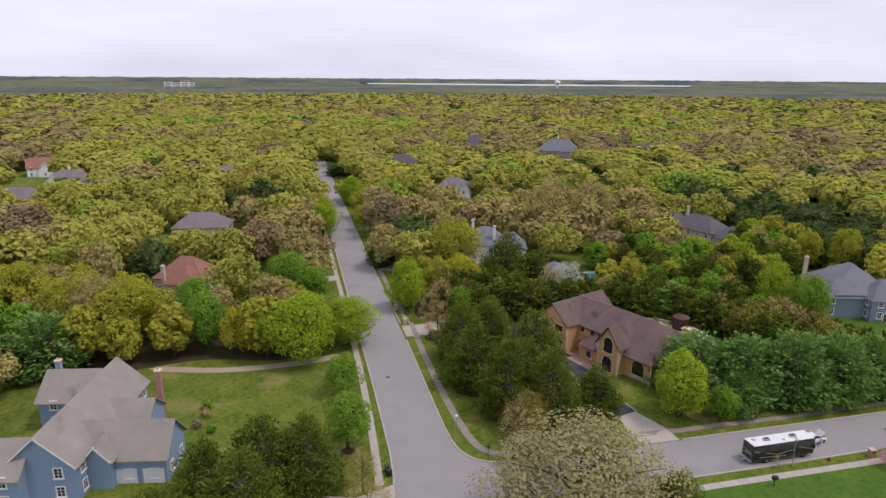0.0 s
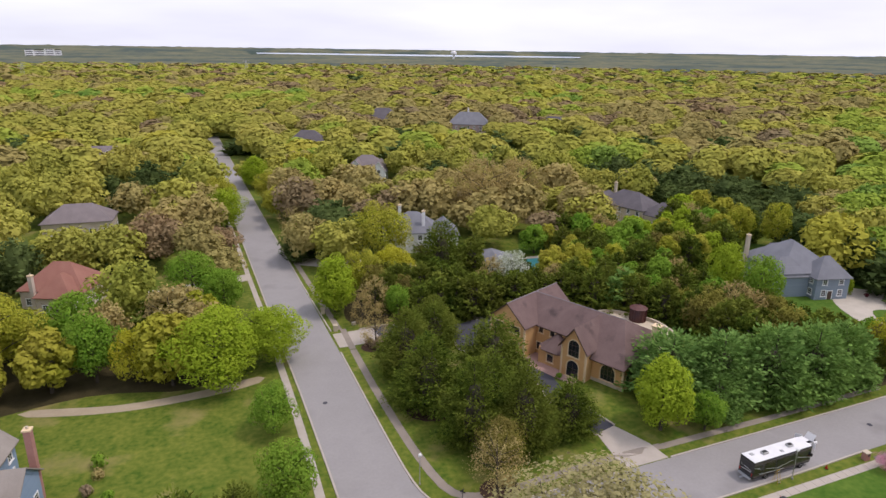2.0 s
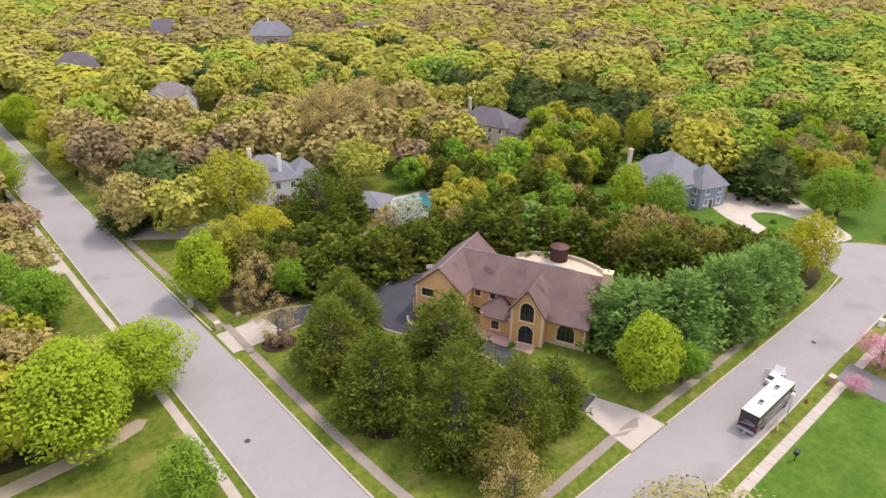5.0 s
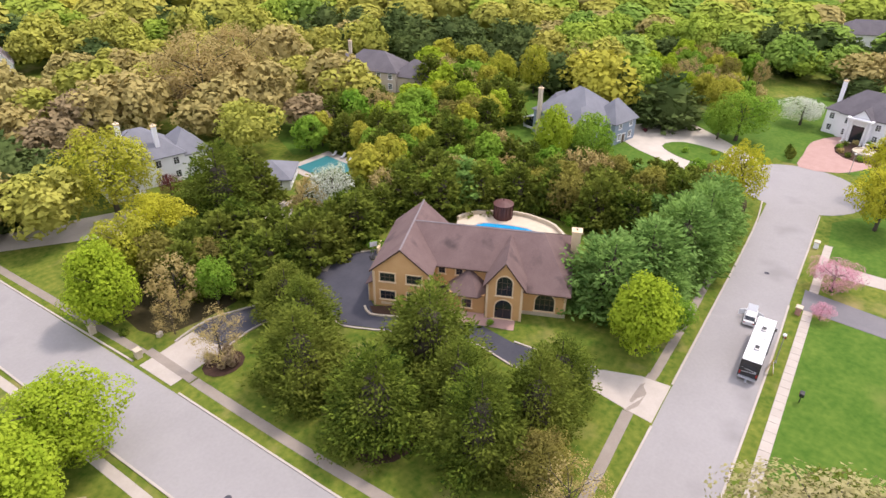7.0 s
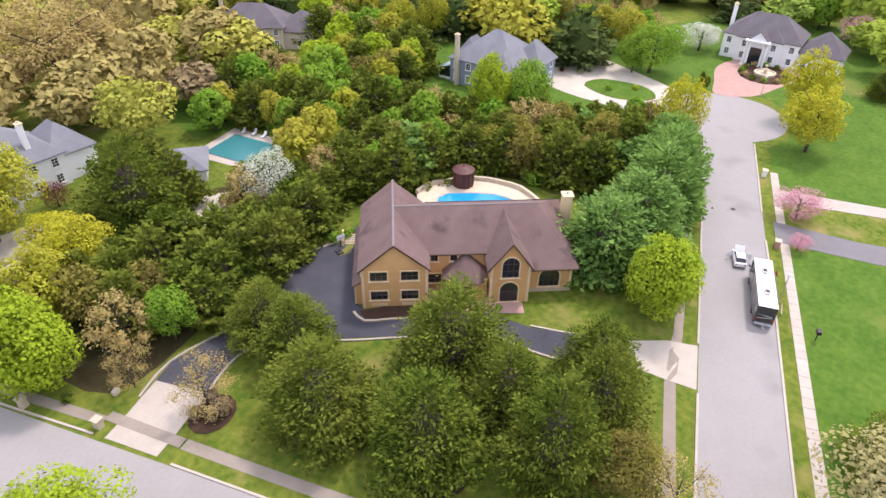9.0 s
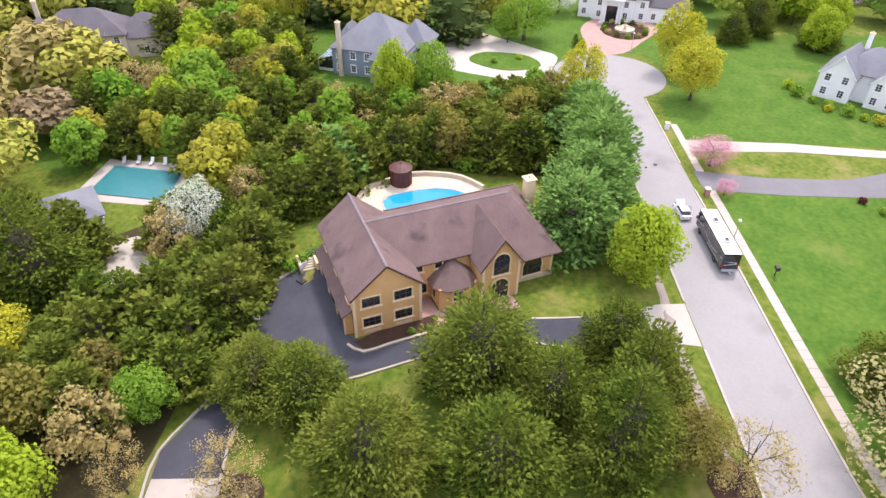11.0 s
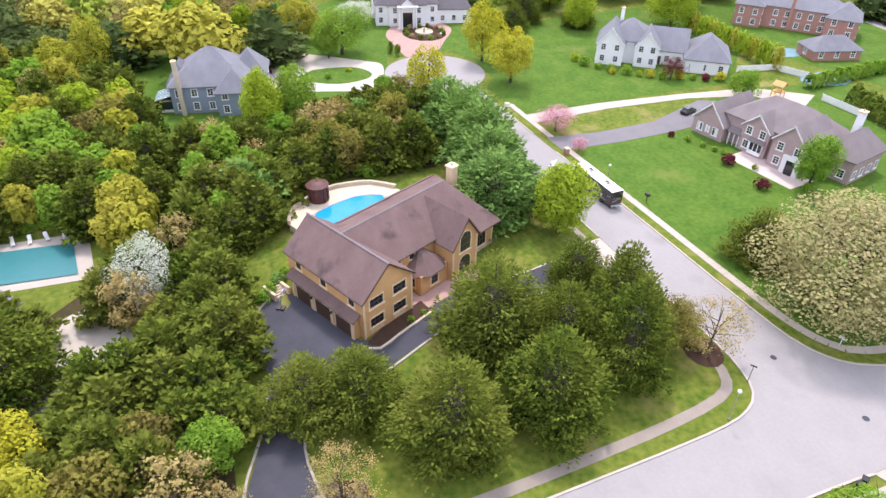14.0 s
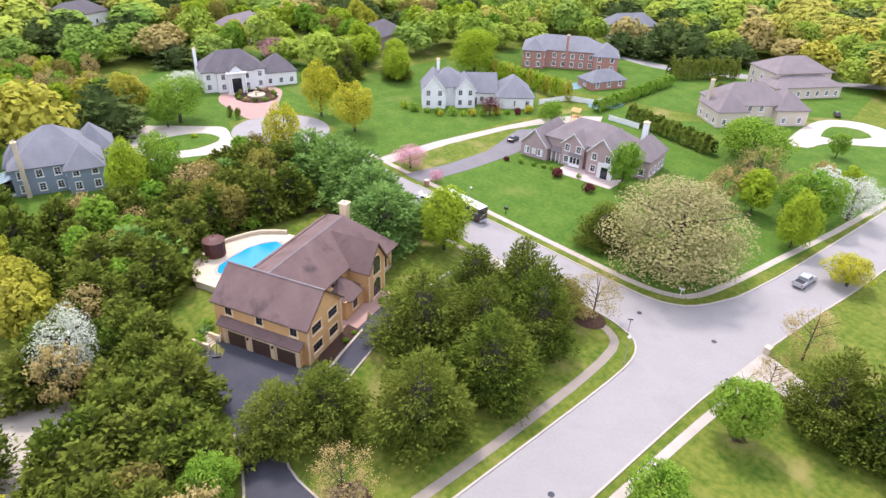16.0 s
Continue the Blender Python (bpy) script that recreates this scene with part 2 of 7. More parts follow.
L["bud"] = leaf("budding_foliage", (0.3, 0.245, 0.09), (0.5, 0.42, 0.17), (0.44, 0.33, 0.13), 0.3)
L["blossom"] = leaf("beige_blossom", (0.26, 0.235, 0.105), (0.44, 0.39, 0.2), (0.36, 0.34, 0.14), 0.25)
L["white"] = leaf("white_blossom", (0.55, 0.56, 0.48), (0.75, 0.75, 0.7), (0.5, 0.55, 0.4), 0.2)
L["pink"] = leaf("pink_blossom", (0.55, 0.2, 0.28), (0.72, 0.38, 0.46), (0.6, 0.3, 0.36), 0.3)
L["plum"] = leaf("plum_foliage", (0.09, 0.018, 0.025), (0.17, 0.045, 0.05), (0.12, 0.03, 0.035), 0.2)
L["olive"] = leaf("olive_buds", (0.14, 0.12, 0.035), (0.27, 0.235, 0.065), (0.29, 0.28, 0.05), 0.3)
L["rust"] = leaf("rusty_buds", (0.23, 0.17, 0.11), (0.35, 0.27, 0.17), (0.29, 0.22, 0.13), 0.25)

# crowns far away: each tree of one tone, with haze put in as extra blue
LF = {
    "maple": leaf("far_maple_foliage", (0.23, 0.26, 0.045), (0.47, 0.475, 0.085), (0.44, 0.4, 0.09), 0.18, 0.03, 0.085, 0.25),
    "lime": leaf("far_lime_foliage", (0.2, 0.3, 0.04), (0.38, 0.48, 0.07), (0.36, 0.42, 0.07), 0.18, 0.03, 0.085, 0.25),
    "green": leaf("far_green_foliage", (0.13, 0.25, 0.045), (0.26, 0.39, 0.07), (0.26, 0.36, 0.07), 0.18, 0.03, 0.085, 0.25),
    "bud": leaf("far_budding_foliage", (0.27, 0.24, 0.08), (0.42, 0.37, 0.13), (0.4, 0.32, 0.12), 0.15, 0.03, 0.085, 0.3),
    "rust": leaf("far_rusty_foliage", (0.21, 0.165, 0.09), (0.33, 0.265, 0.145), (0.3, 0.21, 0.11), 0.15, 0.03, 0.085, 0.3),
    "cedar": leaf("far_evergreen_foliage", (0.05, 0.085, 0.025), (0.13, 0.17, 0.05), (0.11, 0.15, 0.05), 0.15, 0.03, 0.085, 0.3),
    "yellow": leaf("far_yellow_foliage", (0.34, 0.33, 0.045), (0.5, 0.47, 0.075), (0.44, 0.4, 0.07), 0.18, 0.03, 0.085, 0.25),
}

# ---- building blocks ----
def part(name, bm, material, parent=None, label="", smooth=False):
    me = bpy.data.meshes.new(name)
    bmesh.ops.recalc_face_normals(bm, faces=bm.faces)
    if smooth:
        for f in bm.faces:
            f.smooth = True
    bm.to_mesh(me)
    bm.free()
    me.materials.append(material)
    ob = new(name, me)
    if parent:
        ob.parent = parent
    if label:
        ob["label"] = label
    return ob


def same(ob, parent, m):
    """Another object on the same mesh."""
    o = new(ob.name.split(".")[0], ob.data)
    o.parent, o.matrix_basis = parent, m
    return o


def thing(name, x, y, z=0.0, turn=0.0, label="", category="", group="", kind=""):
    ob = new(name)
    ob.matrix_basis = pose(x, y, z, 0, 0, turn)
    ob.empty_display_size = 0.5
    return tagged(ob, label, category, group, kind)


def add_box(bm, x0, x1, y0, y1, z0, z1, bevel=0.0, m=None):
    r = bmesh.ops.create_cube(bm, size=1.0)
    vs = r["verts"]
    bmesh.ops.scale(bm, vec=(x1 - x0, y1 - y0, z1 - z0), verts=vs)
    bmesh.ops.translate(bm, vec=((x0 + x1) / 2, (y0 + y1) / 2, (z0 + z1) / 2), verts=vs)
    if bevel:
        es = {e for v in vs for e in v.link_edges}
        out = bmesh.ops.bevel(bm, geom=list(es), offset=bevel, segments=2, affect="EDGES", profile=0.6)
        vs = list({v for f in out["faces"] for v in f.verts} | {v for v in vs if v.is_valid})
    if m is not None:
        bmesh.ops.transform(bm, matrix=m, verts=[v for v in vs if v.is_valid])
    return vs


def box(x0, x1, y0, y1, z0, z1, bevel=0.0, m=None):
    bm = bmesh.new()
    add_box(bm, x0, x1, y0, y1, z0, z1, bevel, m)
    return bm


def add_tube(bm, p, q, r0, r1, n=6, caps=True):
    p, q = Vector(p), Vector(q)
    d = q - p
    m = Matrix.Translation((p + q) / 2) @ d.to_track_quat("Z", "Y").to_matrix().to_4x4()
    bmesh.ops.create_cone(bm, cap_ends=caps, segments=n, radius1=r0, radius2=max(r1, 0.004), depth=d.length, matrix=m)


def tube(p, q, r0, r1, n=8):
    bm = bmesh.new()
    add_tube(bm, p, q, r0, r1, n)
    return bm


def lathe(rings, n=16):
    """A turned shape from (radius, height) pairs."""
    bm = bmesh.new()
    rows = [[bm.verts.new((r * math.cos(2 * math.pi * i / n), r * math.sin(2 * math.pi * i / n), z)) for i in range(n)] for r, z in rings]
    for a, b in zip(rows, rows[1:]):
        for i in range(n):
            bm.faces.new((a[i], a[(i + 1) % n], b[(i + 1) % n], b[i]))
    bm.faces.new(rows[0][::-1]), bm.faces.new(rows[-1])
    return bm


def slab(outlines, thick):
    """Faces given by their corners, made solid downwards."""
    bm = bmesh.new()
    for pts in outlines:
        bm.faces.new([bm.verts.new(p) for p in pts])
    bmesh.ops.remove_doubles(bm, verts=bm.verts, dist=0.001)
    bmesh.ops.recalc_face_normals(bm, faces=bm.faces)
    top = list(bm.faces)
    r = bmesh.ops.extrude_face_region(bm, geom=top, use_keep_orig=True)
    bmesh.ops.translate(bm, vec=(0, 0, -thick), verts=[g for g in r["geom"] if isinstance(g, bmesh.types.BMVert)])
    return bm


def gz(x, y):
    """The height of the ground: level, with a low rise under the tan house."""
    d = math.hypot(x - 62, y - 122)
    k = min(max((34 - d) / 14, 0), 1)
    return 0.85 * k * k * (3 - 2 * k)


STEP = 4.0
LAYERS = {"lawn": 0, "driveway": 0, "mulch": 0}


def sheet(name, outline, lift, material, label="", thick=0.0, parent=None, kind="structure"):
    """A flat piece of ground that follows the land; pieces of one kind lie 4 mm over one another."""
    first = name.split("_")[0]
    if first in LAYERS:
        LAYERS[first] += 1
        lift += 0.004 * LAYERS[first]
    bm = bmesh.new()
    vs = [bm.verts.new((x, y, 0)) for x, y in outline]
    for a, b, c in tessellate_polygon([[Vector((x, y, 0)) for x, y in outline]]):
        bm.faces.new((vs[a], vs[b], vs[c]))
    xs, ys = [p[0] for p in outline], [p[1] for p in outline]
    for lo, hi, no in ((min(xs), max(xs), (1, 0, 0)), (min(ys), max(ys), (0, 1, 0))):
        k = math.ceil(lo / STEP)
        while k * STEP < hi:
            bmesh.ops.bisect_plane(bm, geom=bm.verts[:] + bm.edges[:] + bm.faces[:], plane_co=Vector(no) * k * STEP, plane_no=no)
            k += 1
    for v in bm.verts:
        v.co.z = gz(v.co.x, v.co.y) + lift
    bmesh.ops.recalc_face_normals(bm, faces=bm.faces)
    for f in bm.faces:
        if f.normal.z < 0:
            f.normal_flip()
    if thick:
        r = bmesh.ops.extrude_face_region(bm, geom=bm.faces[:], use_keep_orig=True)
        bmesh.ops.translate(bm, vec=(0, 0, -thick), verts=[g for g in r["geom"] if isinstance(g, bmesh.types.BMVert)])
    ob = part(name, bm, material, parent, label)
    return ob if parent else tagged(ob, label, name.split("_")[0], "", kind)


def smooth_line(pts, step=3.0):
    """A soft curve through the points, at about even steps."""
    out = []
    P = [Vector(p) for p in pts]
    for i in range(len(P) - 1):
        a, b, c, d = P[max(i - 1, 0)], P[i], P[i + 1], P[min(i + 2, len(P) - 1)]
        n = max(2, int((c - b).length / step))
        for k in range(n):
            t = k / n
            out.append(0.5 * (2 * b + (c - a) * t + (2 * a - 5 * b + 4 * c - d) * t * t + (3 * b - a - 3 * c + d) * t ** 3))
    return out + [P[-1]]


def closed_line(pts, step=2.0):
    n = len(pts)
    out = []
    P = [Vector(p) for p in pts]
    for i in range(n):
        a, b, c, d = P[i - 1], P[i], P[(i + 1) % n], P[(i + 2) % n]
        m = max(2, int((c - b).length / step))
        for k in range(m):
            t = k / m
            out.append(0.5 * (2 * b + (c - a) * t + (2 * a - 5 * b + 4 * c - d) * t * t + (3 * b - a - 3 * c + d) * t ** 3))
    return [(p.x, p.y) for p in out]


def ribbon(name, line, w0, w1, lift, material, label="", high=0.0, parent=None, step=3.0):
    """A band along a line, from w0 to w1 beside it (to its right); high: a solid band."""
    pts = smooth_line(line, step)
    bm = bmesh.new()
    prev = None
    for i, p in enumerate(pts):
        d = (pts[min(i + 1, len(pts) - 1)] - pts[max(i - 1, 0)]).normalized()
        s = Vector((d.y, -d.x))
        row = []
        for w in (w0, w1):
            q = p + s * w
            z = gz(q.x, q.y) + lift
            row.append(bm.verts.new((q.x, q.y, z)))
            if high:
                row.append(bm.verts.new((q.x, q.y, z + high)))
        if prev:
            if high:
                a0, a1, b0, b1 = prev
                c0, c1, d0, d1 = row
                bm.faces.new((a1, c1, d1, b1)), bm.faces.new((a0, c0, c1, a1)), bm.faces.new((b0, d0, d1, b1)), bm.faces.new((a0, c0, d0, b0))
            else:
                bm.faces.new((prev[0], row[0], row[1], prev[1]))
        elif high:
            bm.faces.new((row[0], row[1], row[3], row[2]))
        prev = row
    if high:
        bm.faces.new((prev[0], prev[1], prev[3], prev[2]))
    ob = part(name, bm, material, parent, label)
    return ob if parent else tagged(ob, label, name.split("_")[0], "", "structure")


# ---- ground, roads, paths ----
def ground_lines():
    near = [STEP * k for k in range(-30, 71)]
    out, s, v = [], STEP, near[-1]
    far = []
    while v < 4900:
        s *= 1.35
        v += s
        far.append(v)
    low, s, v = [], STEP, near[0]
    while v > -4900:
        s *= 1.35
        v -= s
        low.append(v)
    return low[::-1] + near + far


def build_ground():
    xs = ground_lines()
    ys = [v + 80 for v in xs]
    n = len(xs)
    verts = [(x, y, gz(x, y)) for y in ys for x in xs]
    faces = [(j * n + i, j * n + i + 1, (j + 1) * n + i + 1, (j + 1) * n + i) for j in range(n - 1) for i in range(n - 1)]
    me = bpy.data.meshes.new("ground")
    me.from_pydata(verts, [], faces)
    me.materials.append(M["grass"])
    tagged(new("ground", me), "mown olive-green grass land reaching the horizon", "ground", "", "structure")


build_ground()

ROAD1 = [(10.8, -160), (11.6, 20), (12.6, 60), (13.0, 92), (11.2, 121), (9.7, 141), (5.0, 205), (-10, 405), (-16, 484)]
ROAD2 = [(14, 81.6), (38, 82.7), (57.3, 84.2), (74.7, 85.5), (110, 88.4), (134, 90.6)]
ribbon("road_1", ROAD1, -5.2, 5.2, 0.03, M["asphalt"], "pale grey asphalt street with worn patches")
ribbon("road_2", ROAD2, -4.9, 4.9, 0.036, M["asphalt"], "pale grey asphalt side street")
circle = [(136.5 + 13.3 * math.cos(a * math.pi / 18), 91 + 13.0 * math.sin(a * math.pi / 18)) for a in range(36)]
sheet("road_turning_circle", circle, 0.042, M["asphalt"], "round asphalt turning circle at the street's end")
sheet("road_corner_1", [(17.2, 101), (18.2, 95), (19.4, 90.9), (21.4, 88.4), (25, 87.2), (31, 86.8), (31, 84), (15, 84), (15, 101)], 0.024, M["asphalt"], "asphalt corner of the junction")
sheet("road_corner_2", [(15, 80), (15, 58), (17.9, 58), (19.0, 66), (21.1, 71.9), (23.8, 74.8), (28, 76.6), (36, 77.5), (36, 80)], 0.024, M["asphalt"], "asphalt corner of the junction")

KERBS = [
    ("kerb_1", [(-10.6, 484), (-4.9, 405), (10.2, 205), (14.9, 149)]),
    ("kerb_2", [(15.3, 138.5), (16.4, 121), (17.6, 103), (18.4, 95), (19.5, 91), (21.5, 88.5), (25, 87.3), (31, 87.1), (48.5, 88.4)]),
    ("kerb_3", [(57.4, 89.2), (74.3, 90.5), (110, 93.4), (124, 95.5)]),
    ("kerb_4", [(124, 84.5), (110, 83.4), (96, 82.4)]),
    ("kerb_5", [(87, 81.6), (75, 80.5), (57.6, 79.2), (38, 77.8), (28, 76.7), (23.8, 74.9), (21.1, 72), (19, 66), (17.8, 58), (16.9, 20), (16, -160)]),
    ("kerb_6", [(5.6, -160), (6.4, 20), (7.5, 60), (7.8, 74)]),
    ("kerb_7", [(7.7, 84), (7.8, 92), (6.0, 121), (4.5, 141), (-0.2, 205), (-15.2, 405), (-21.2, 484)]),
]
for name, line in KERBS:
    ribbon(name, line, -0.14, 0.14, -0.05, M["concrete"], "raised pale concrete kerb", 0.2)
ribbon("pavement_north", [(12.4, 205), (17.4, 149.5)], 0, 1.3, 0.04, M["path"], "narrow grey-brown worn footpath")
ribbon("pavement_corner", [(17.9, 139), (18.7, 124), (19.6, 112), (20.7, 101), (22.2, 93), (24.3, 90.2), (28, 89.4), (34, 89.9), (49, 91.7)], -0.7, 0.7, 0.045, M["path"], "narrow grey-brown worn footpath round the corner")
ribbon("pavement_house", [(57.5, 91.8), (74, 93), (108, 96)], -0.6, 0.6, 0.04, M["path"], "narrow footpath under the trees")
ribbon("pavement_crossing_1", [(17.5, 149.5), (17.9, 139.2)], -0.65, 0.65, 0.088, M["path"], "footpath crossing the drive apron")
ribbon("pavement_crossing_2", [(49, 91.7), (57.5, 91.9)], -0.65, 0.65, 0.07, M["path"], "footpath crossing the drive apron")
ribbon("pavement_west", [(2.2, 155), (2.9, 141), (4.2, 121), (5.2, 100), (5.6, 84)], -0.65, 0.65, 0.04, M["concrete"], "narrow concrete footpath beside the kerb")
ribbon("pavement_west_far", [(-17, 405), (-2, 205), (2.2, 155)], -0.6, 0.6, 0.04, M["concrete"], "narrow concrete footpath")
sheet("lawn_south", [(25, 73.6), (40, 75.2), (86, 78.3), (88, 70), (92, 55), (100, 36), (104, 20), (100, -8), (80, -10), (60, -35), (40, -60), (20, -60), (18.6, 40), (21, 62)], 0.02, M["lawn"], "vivid green fertilised front lawn")
sheet("lawn_white_house", [(106, 80), (123, 82), (129, 78), (142, 77.5), (151, 82), (160, 72), (170, 50), (175, 0), (135, -5), (108, 20), (107, 45), (106, 66)], 0.02, M["lawn"], "vivid green lawn of the white house")
sheet("lawn_slate_house", [(118, 128), (110, 160), (135, 195), (165, 170), (178, 140), (170, 100), (150, 100), (135, 104)], 0.02, M["lawn"], "bright green lawn round the blue-grey house")
sheet("lawn_villa", [(150, 98), (156, 105), (190, 125), (215, 100), (225, 60), (190, 50), (165, 62), (152, 82)], 0.02, M["lawn"], "green lawn before the white villa")
sheet("lawn_far", [(105, -12), (140, 0), (180, -20), (150, -80), (60, -110), (50, -60), (80, -20)], 0.02, M["lawn"], "green back lawns behind the hedges")
sheet("lawn_pool_neighbour", [(78, 190), (85, 206), (104, 214), (118, 200), (110, 180), (90, 176)], 0.02, M["lawn"], "green back lawn beside a pool")
sheet("lawn_court", [(54, 141), (62, 150), (76, 142), (70, 137), (60, 136)], 0.03, M["grass"], "grass strip beside the tan house")
sheet("lawn_east", [(64, 105), (72, 108), (86, 118), (92, 112), (80, 104), (66, 98)], 0.03, M["grass"], "grass strip under the pines")


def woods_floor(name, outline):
    sheet(name, closed_line(outline, 4), 0.012, M["litter"], "brown leaf litter with tree shade put into its dark colour")


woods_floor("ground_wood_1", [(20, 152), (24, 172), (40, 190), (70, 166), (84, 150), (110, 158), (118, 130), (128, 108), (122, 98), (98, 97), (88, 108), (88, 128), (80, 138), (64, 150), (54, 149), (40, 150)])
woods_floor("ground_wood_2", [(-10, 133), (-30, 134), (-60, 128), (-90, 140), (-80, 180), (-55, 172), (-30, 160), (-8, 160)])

# drives and courts
ribbon("driveway_west", [(15.2, 144), (18, 144.2), (21, 144.6), (24.2, 145.0)], -3.5, 3.5, 0.08, M["concrete"], "pale concrete apron of the west drive")
sheet("driveway_court", [(21, 141), (25, 141.8), (31, 142.4), (38.2, 140), (39, 136), (38.5, 132), (42.6, 123.5), (47, 115), (46.5, 108), (47, 102), (49.5, 97.4), (53.2, 98.4), (51.5, 104), (50.5, 110), (51, 116), (45.3, 129.5), (44.6, 131.6), (45.6, 133.4), (52, 136.7), (58.4, 140), (57.8, 142.2), (51.4, 147.2), (43, 144.5), (34, 146.5), (27, 149), (21, 148.2)], 0.055, M["blacktop"], "black asphalt drive curving past the house to the garage court")
sheet("driveway_east", [(49.0, 88.6), (57.0, 89.2), (56.2, 93), (53.2, 98.4), (49.5, 97.4), (49.2, 92)], 0.06, M["concrete"], "pale concrete apron of the east drive")
sheet("driveway_pad", [(45.9, 147.6), (47.2, 144.9), (51.9, 147.4), (49.8, 151.2)], 0.075, M["concrete"], "pale concrete pad beside the court")
for nm, ln in (("edging_1", [(21, 148.4), (27, 149.2), (34, 146.7), (40, 145.2)]), ("edging_2", [(21.2, 140.8), (25, 141.6), (31, 142.2), (38, 139.8), (38.8, 136), (38.3, 131.8), (42.5, 123.2), (46.8, 115), (46.3, 108), (46.8, 102), (49.3, 97.2)]),
               ("edging_3", [(53.4, 98.5), (51.7, 104), (50.8, 110)]), ("edging_4", [(51.6, 147.4), (57.9, 142.4)])):
    ribbon(nm, ln, -0.14, 0.14, 0.0, M["concrete"], "low pale stone edging of the drive", 0.16, step=2.0)
ribbon("edging_bed", [(43.6, 132.6), (42.6, 130.4), (44.4, 127.2), (47.5, 121.5)], -0.17, 0.17, 0.0, M["stone"], "white stone edging of the flower bed", 0.25, step=1.5)
sheet("driveway_white_house", [(101.0, 79.5), (105.5, 80), (106.5, 60), (105.5, 38), (103.5, 18), (95, 6), (90, 14), (99.5, 22), (102.6, 38), (103, 60)], 0.05, M["concrete"], "long pale concrete drive")
sheet("driveway_brick_house", [(87.2, 80), (93.6, 80.6), (92.6, 68), (93.6, 54), (101, 36), (98, 30), (90, 40), (88, 51), (87, 66)], 0.055, M["drive_grey"], "grey asphalt drive to the brick house")
sheet("driveway_slate_house", closed_line([(128, 103), (131, 116), (136, 130), (146, 139), (158, 132), (168, 133), (160, 120), (150, 106), (146, 102.5), (136, 104.5)], 3), 0.05, M["gravel"], "pale gravel turning drive")
sheet("lawn_island", closed_line([(141, 124), (147, 121), (146.5, 111), (142, 107), (138, 108), (136, 116)], 2), 0.12, M["lawn"], "green oval lawn island in the gravel drive", 0.1)
sheet("driveway_villa", closed_line([(149, 94), (158, 95), (170, 95), (179, 89), (180, 78), (171, 74), (160, 80), (151, 86)], 3), 0.05, M["paver"], "red brick-paved forecourt with a round bed")
sheet("driveway_pool_neighbour", closed_line([(45, 172), (52, 174), (62, 171), (64, 162), (57, 160), (46, 165)], 2), 0.05, M["gravel"], "pale concrete yard behind the trees")
sheet("driveway_grey_house", [(13.0, 196), (38, 180), (45, 186), (42, 191), (13, 203)], 0.05, M["gravel"], "pale drive to the grey house")
sheet("driveway_blue_house", [(7.8, 74.5), (7.8, 84), (2, 81.5), (-6, 83.5), (-20, 80), (-20, 75.5), (-5, 77), (2, 76)], 0.05, M["concrete"], "pale concrete apron across the verge")
sheet("driveway_red_house", [(-0.5, 192), (-0.3, 187), (-14, 182), (-28, 178), (-33, 183), (-16, 188)], 0.05, M["gravel"], "pale drive to the red-roofed house")
sheet("driveway_stone_house", closed_line([(52, -22), (55, -48), (46, -58), (34, -54), (33, -42), (44, -30), (46, -21)], 3), 0.05, M["gravel"], "pale drive before the stone house")
sheet("lawn_stone_island", closed_line([(48, -34), (50, -46), (44, -50), (39, -46), (43, -38)], 3), 0.14, M["lawn"], "green lawn island in the pale drive", 0.1)
ribbon("road_far", [(140, -62), (112, -66), (60, -108), (20, -150)], -3.5, 3.5, 0.046, M["asphalt"], "grey asphalt street beyond the gardens")
sheet("ground_sand_bed", closed_line([(-1, 130.5), (-10, 128), (-24, 127), (-38, 129.6), (-38, 131.8), (-24, 129.4), (-10, 130.6), (-1, 133)], 3), 0.03, M["sand"], "bare sandy bed along the lawn")
for nm, cx, cy, r in (("mulch_bed", 27, 113, 5.0), ("mulch_bed", 22.5, 139, 3.0), ("mulch_bed", 29.5, 89.8, 3.0), ("mulch_bed", 1, 94, 1.2)):
    tagged(sheet(nm, [(cx + r * math.cos(a * 0.524), cy + r * 0.85 * math.sin(a * 0.524)) for a in range(12)], 0.07, M["mulch"]), "dark mulch bed under a tree", "mulch bed", "", "structure")
WALK = pose(44.9, 131.9, 0, 0, 0, -62.5)
sheet("pavement_brick", [(WALK @ Vector((u, v, 0))).to_2d() for u, v in ((8.9, 0.2), (8.9, 3.8), (11.4, 3.8), (11.4, 0.9), (17.1, 0.9), (17.1, 0.0), (21.8, 0.0), (21.8, -2.4), (9.6, -1.6))], 0.1, M["paver"], "red brick walk along the house front")
sheet("mulch_bed_house", [(44, 132), (43, 130.3), (44.8, 127.2), (47.8, 121.8), (50, 122.5), (47, 128.5)], 0.13, M["mulch"], "reddish mulch bed along the house front")


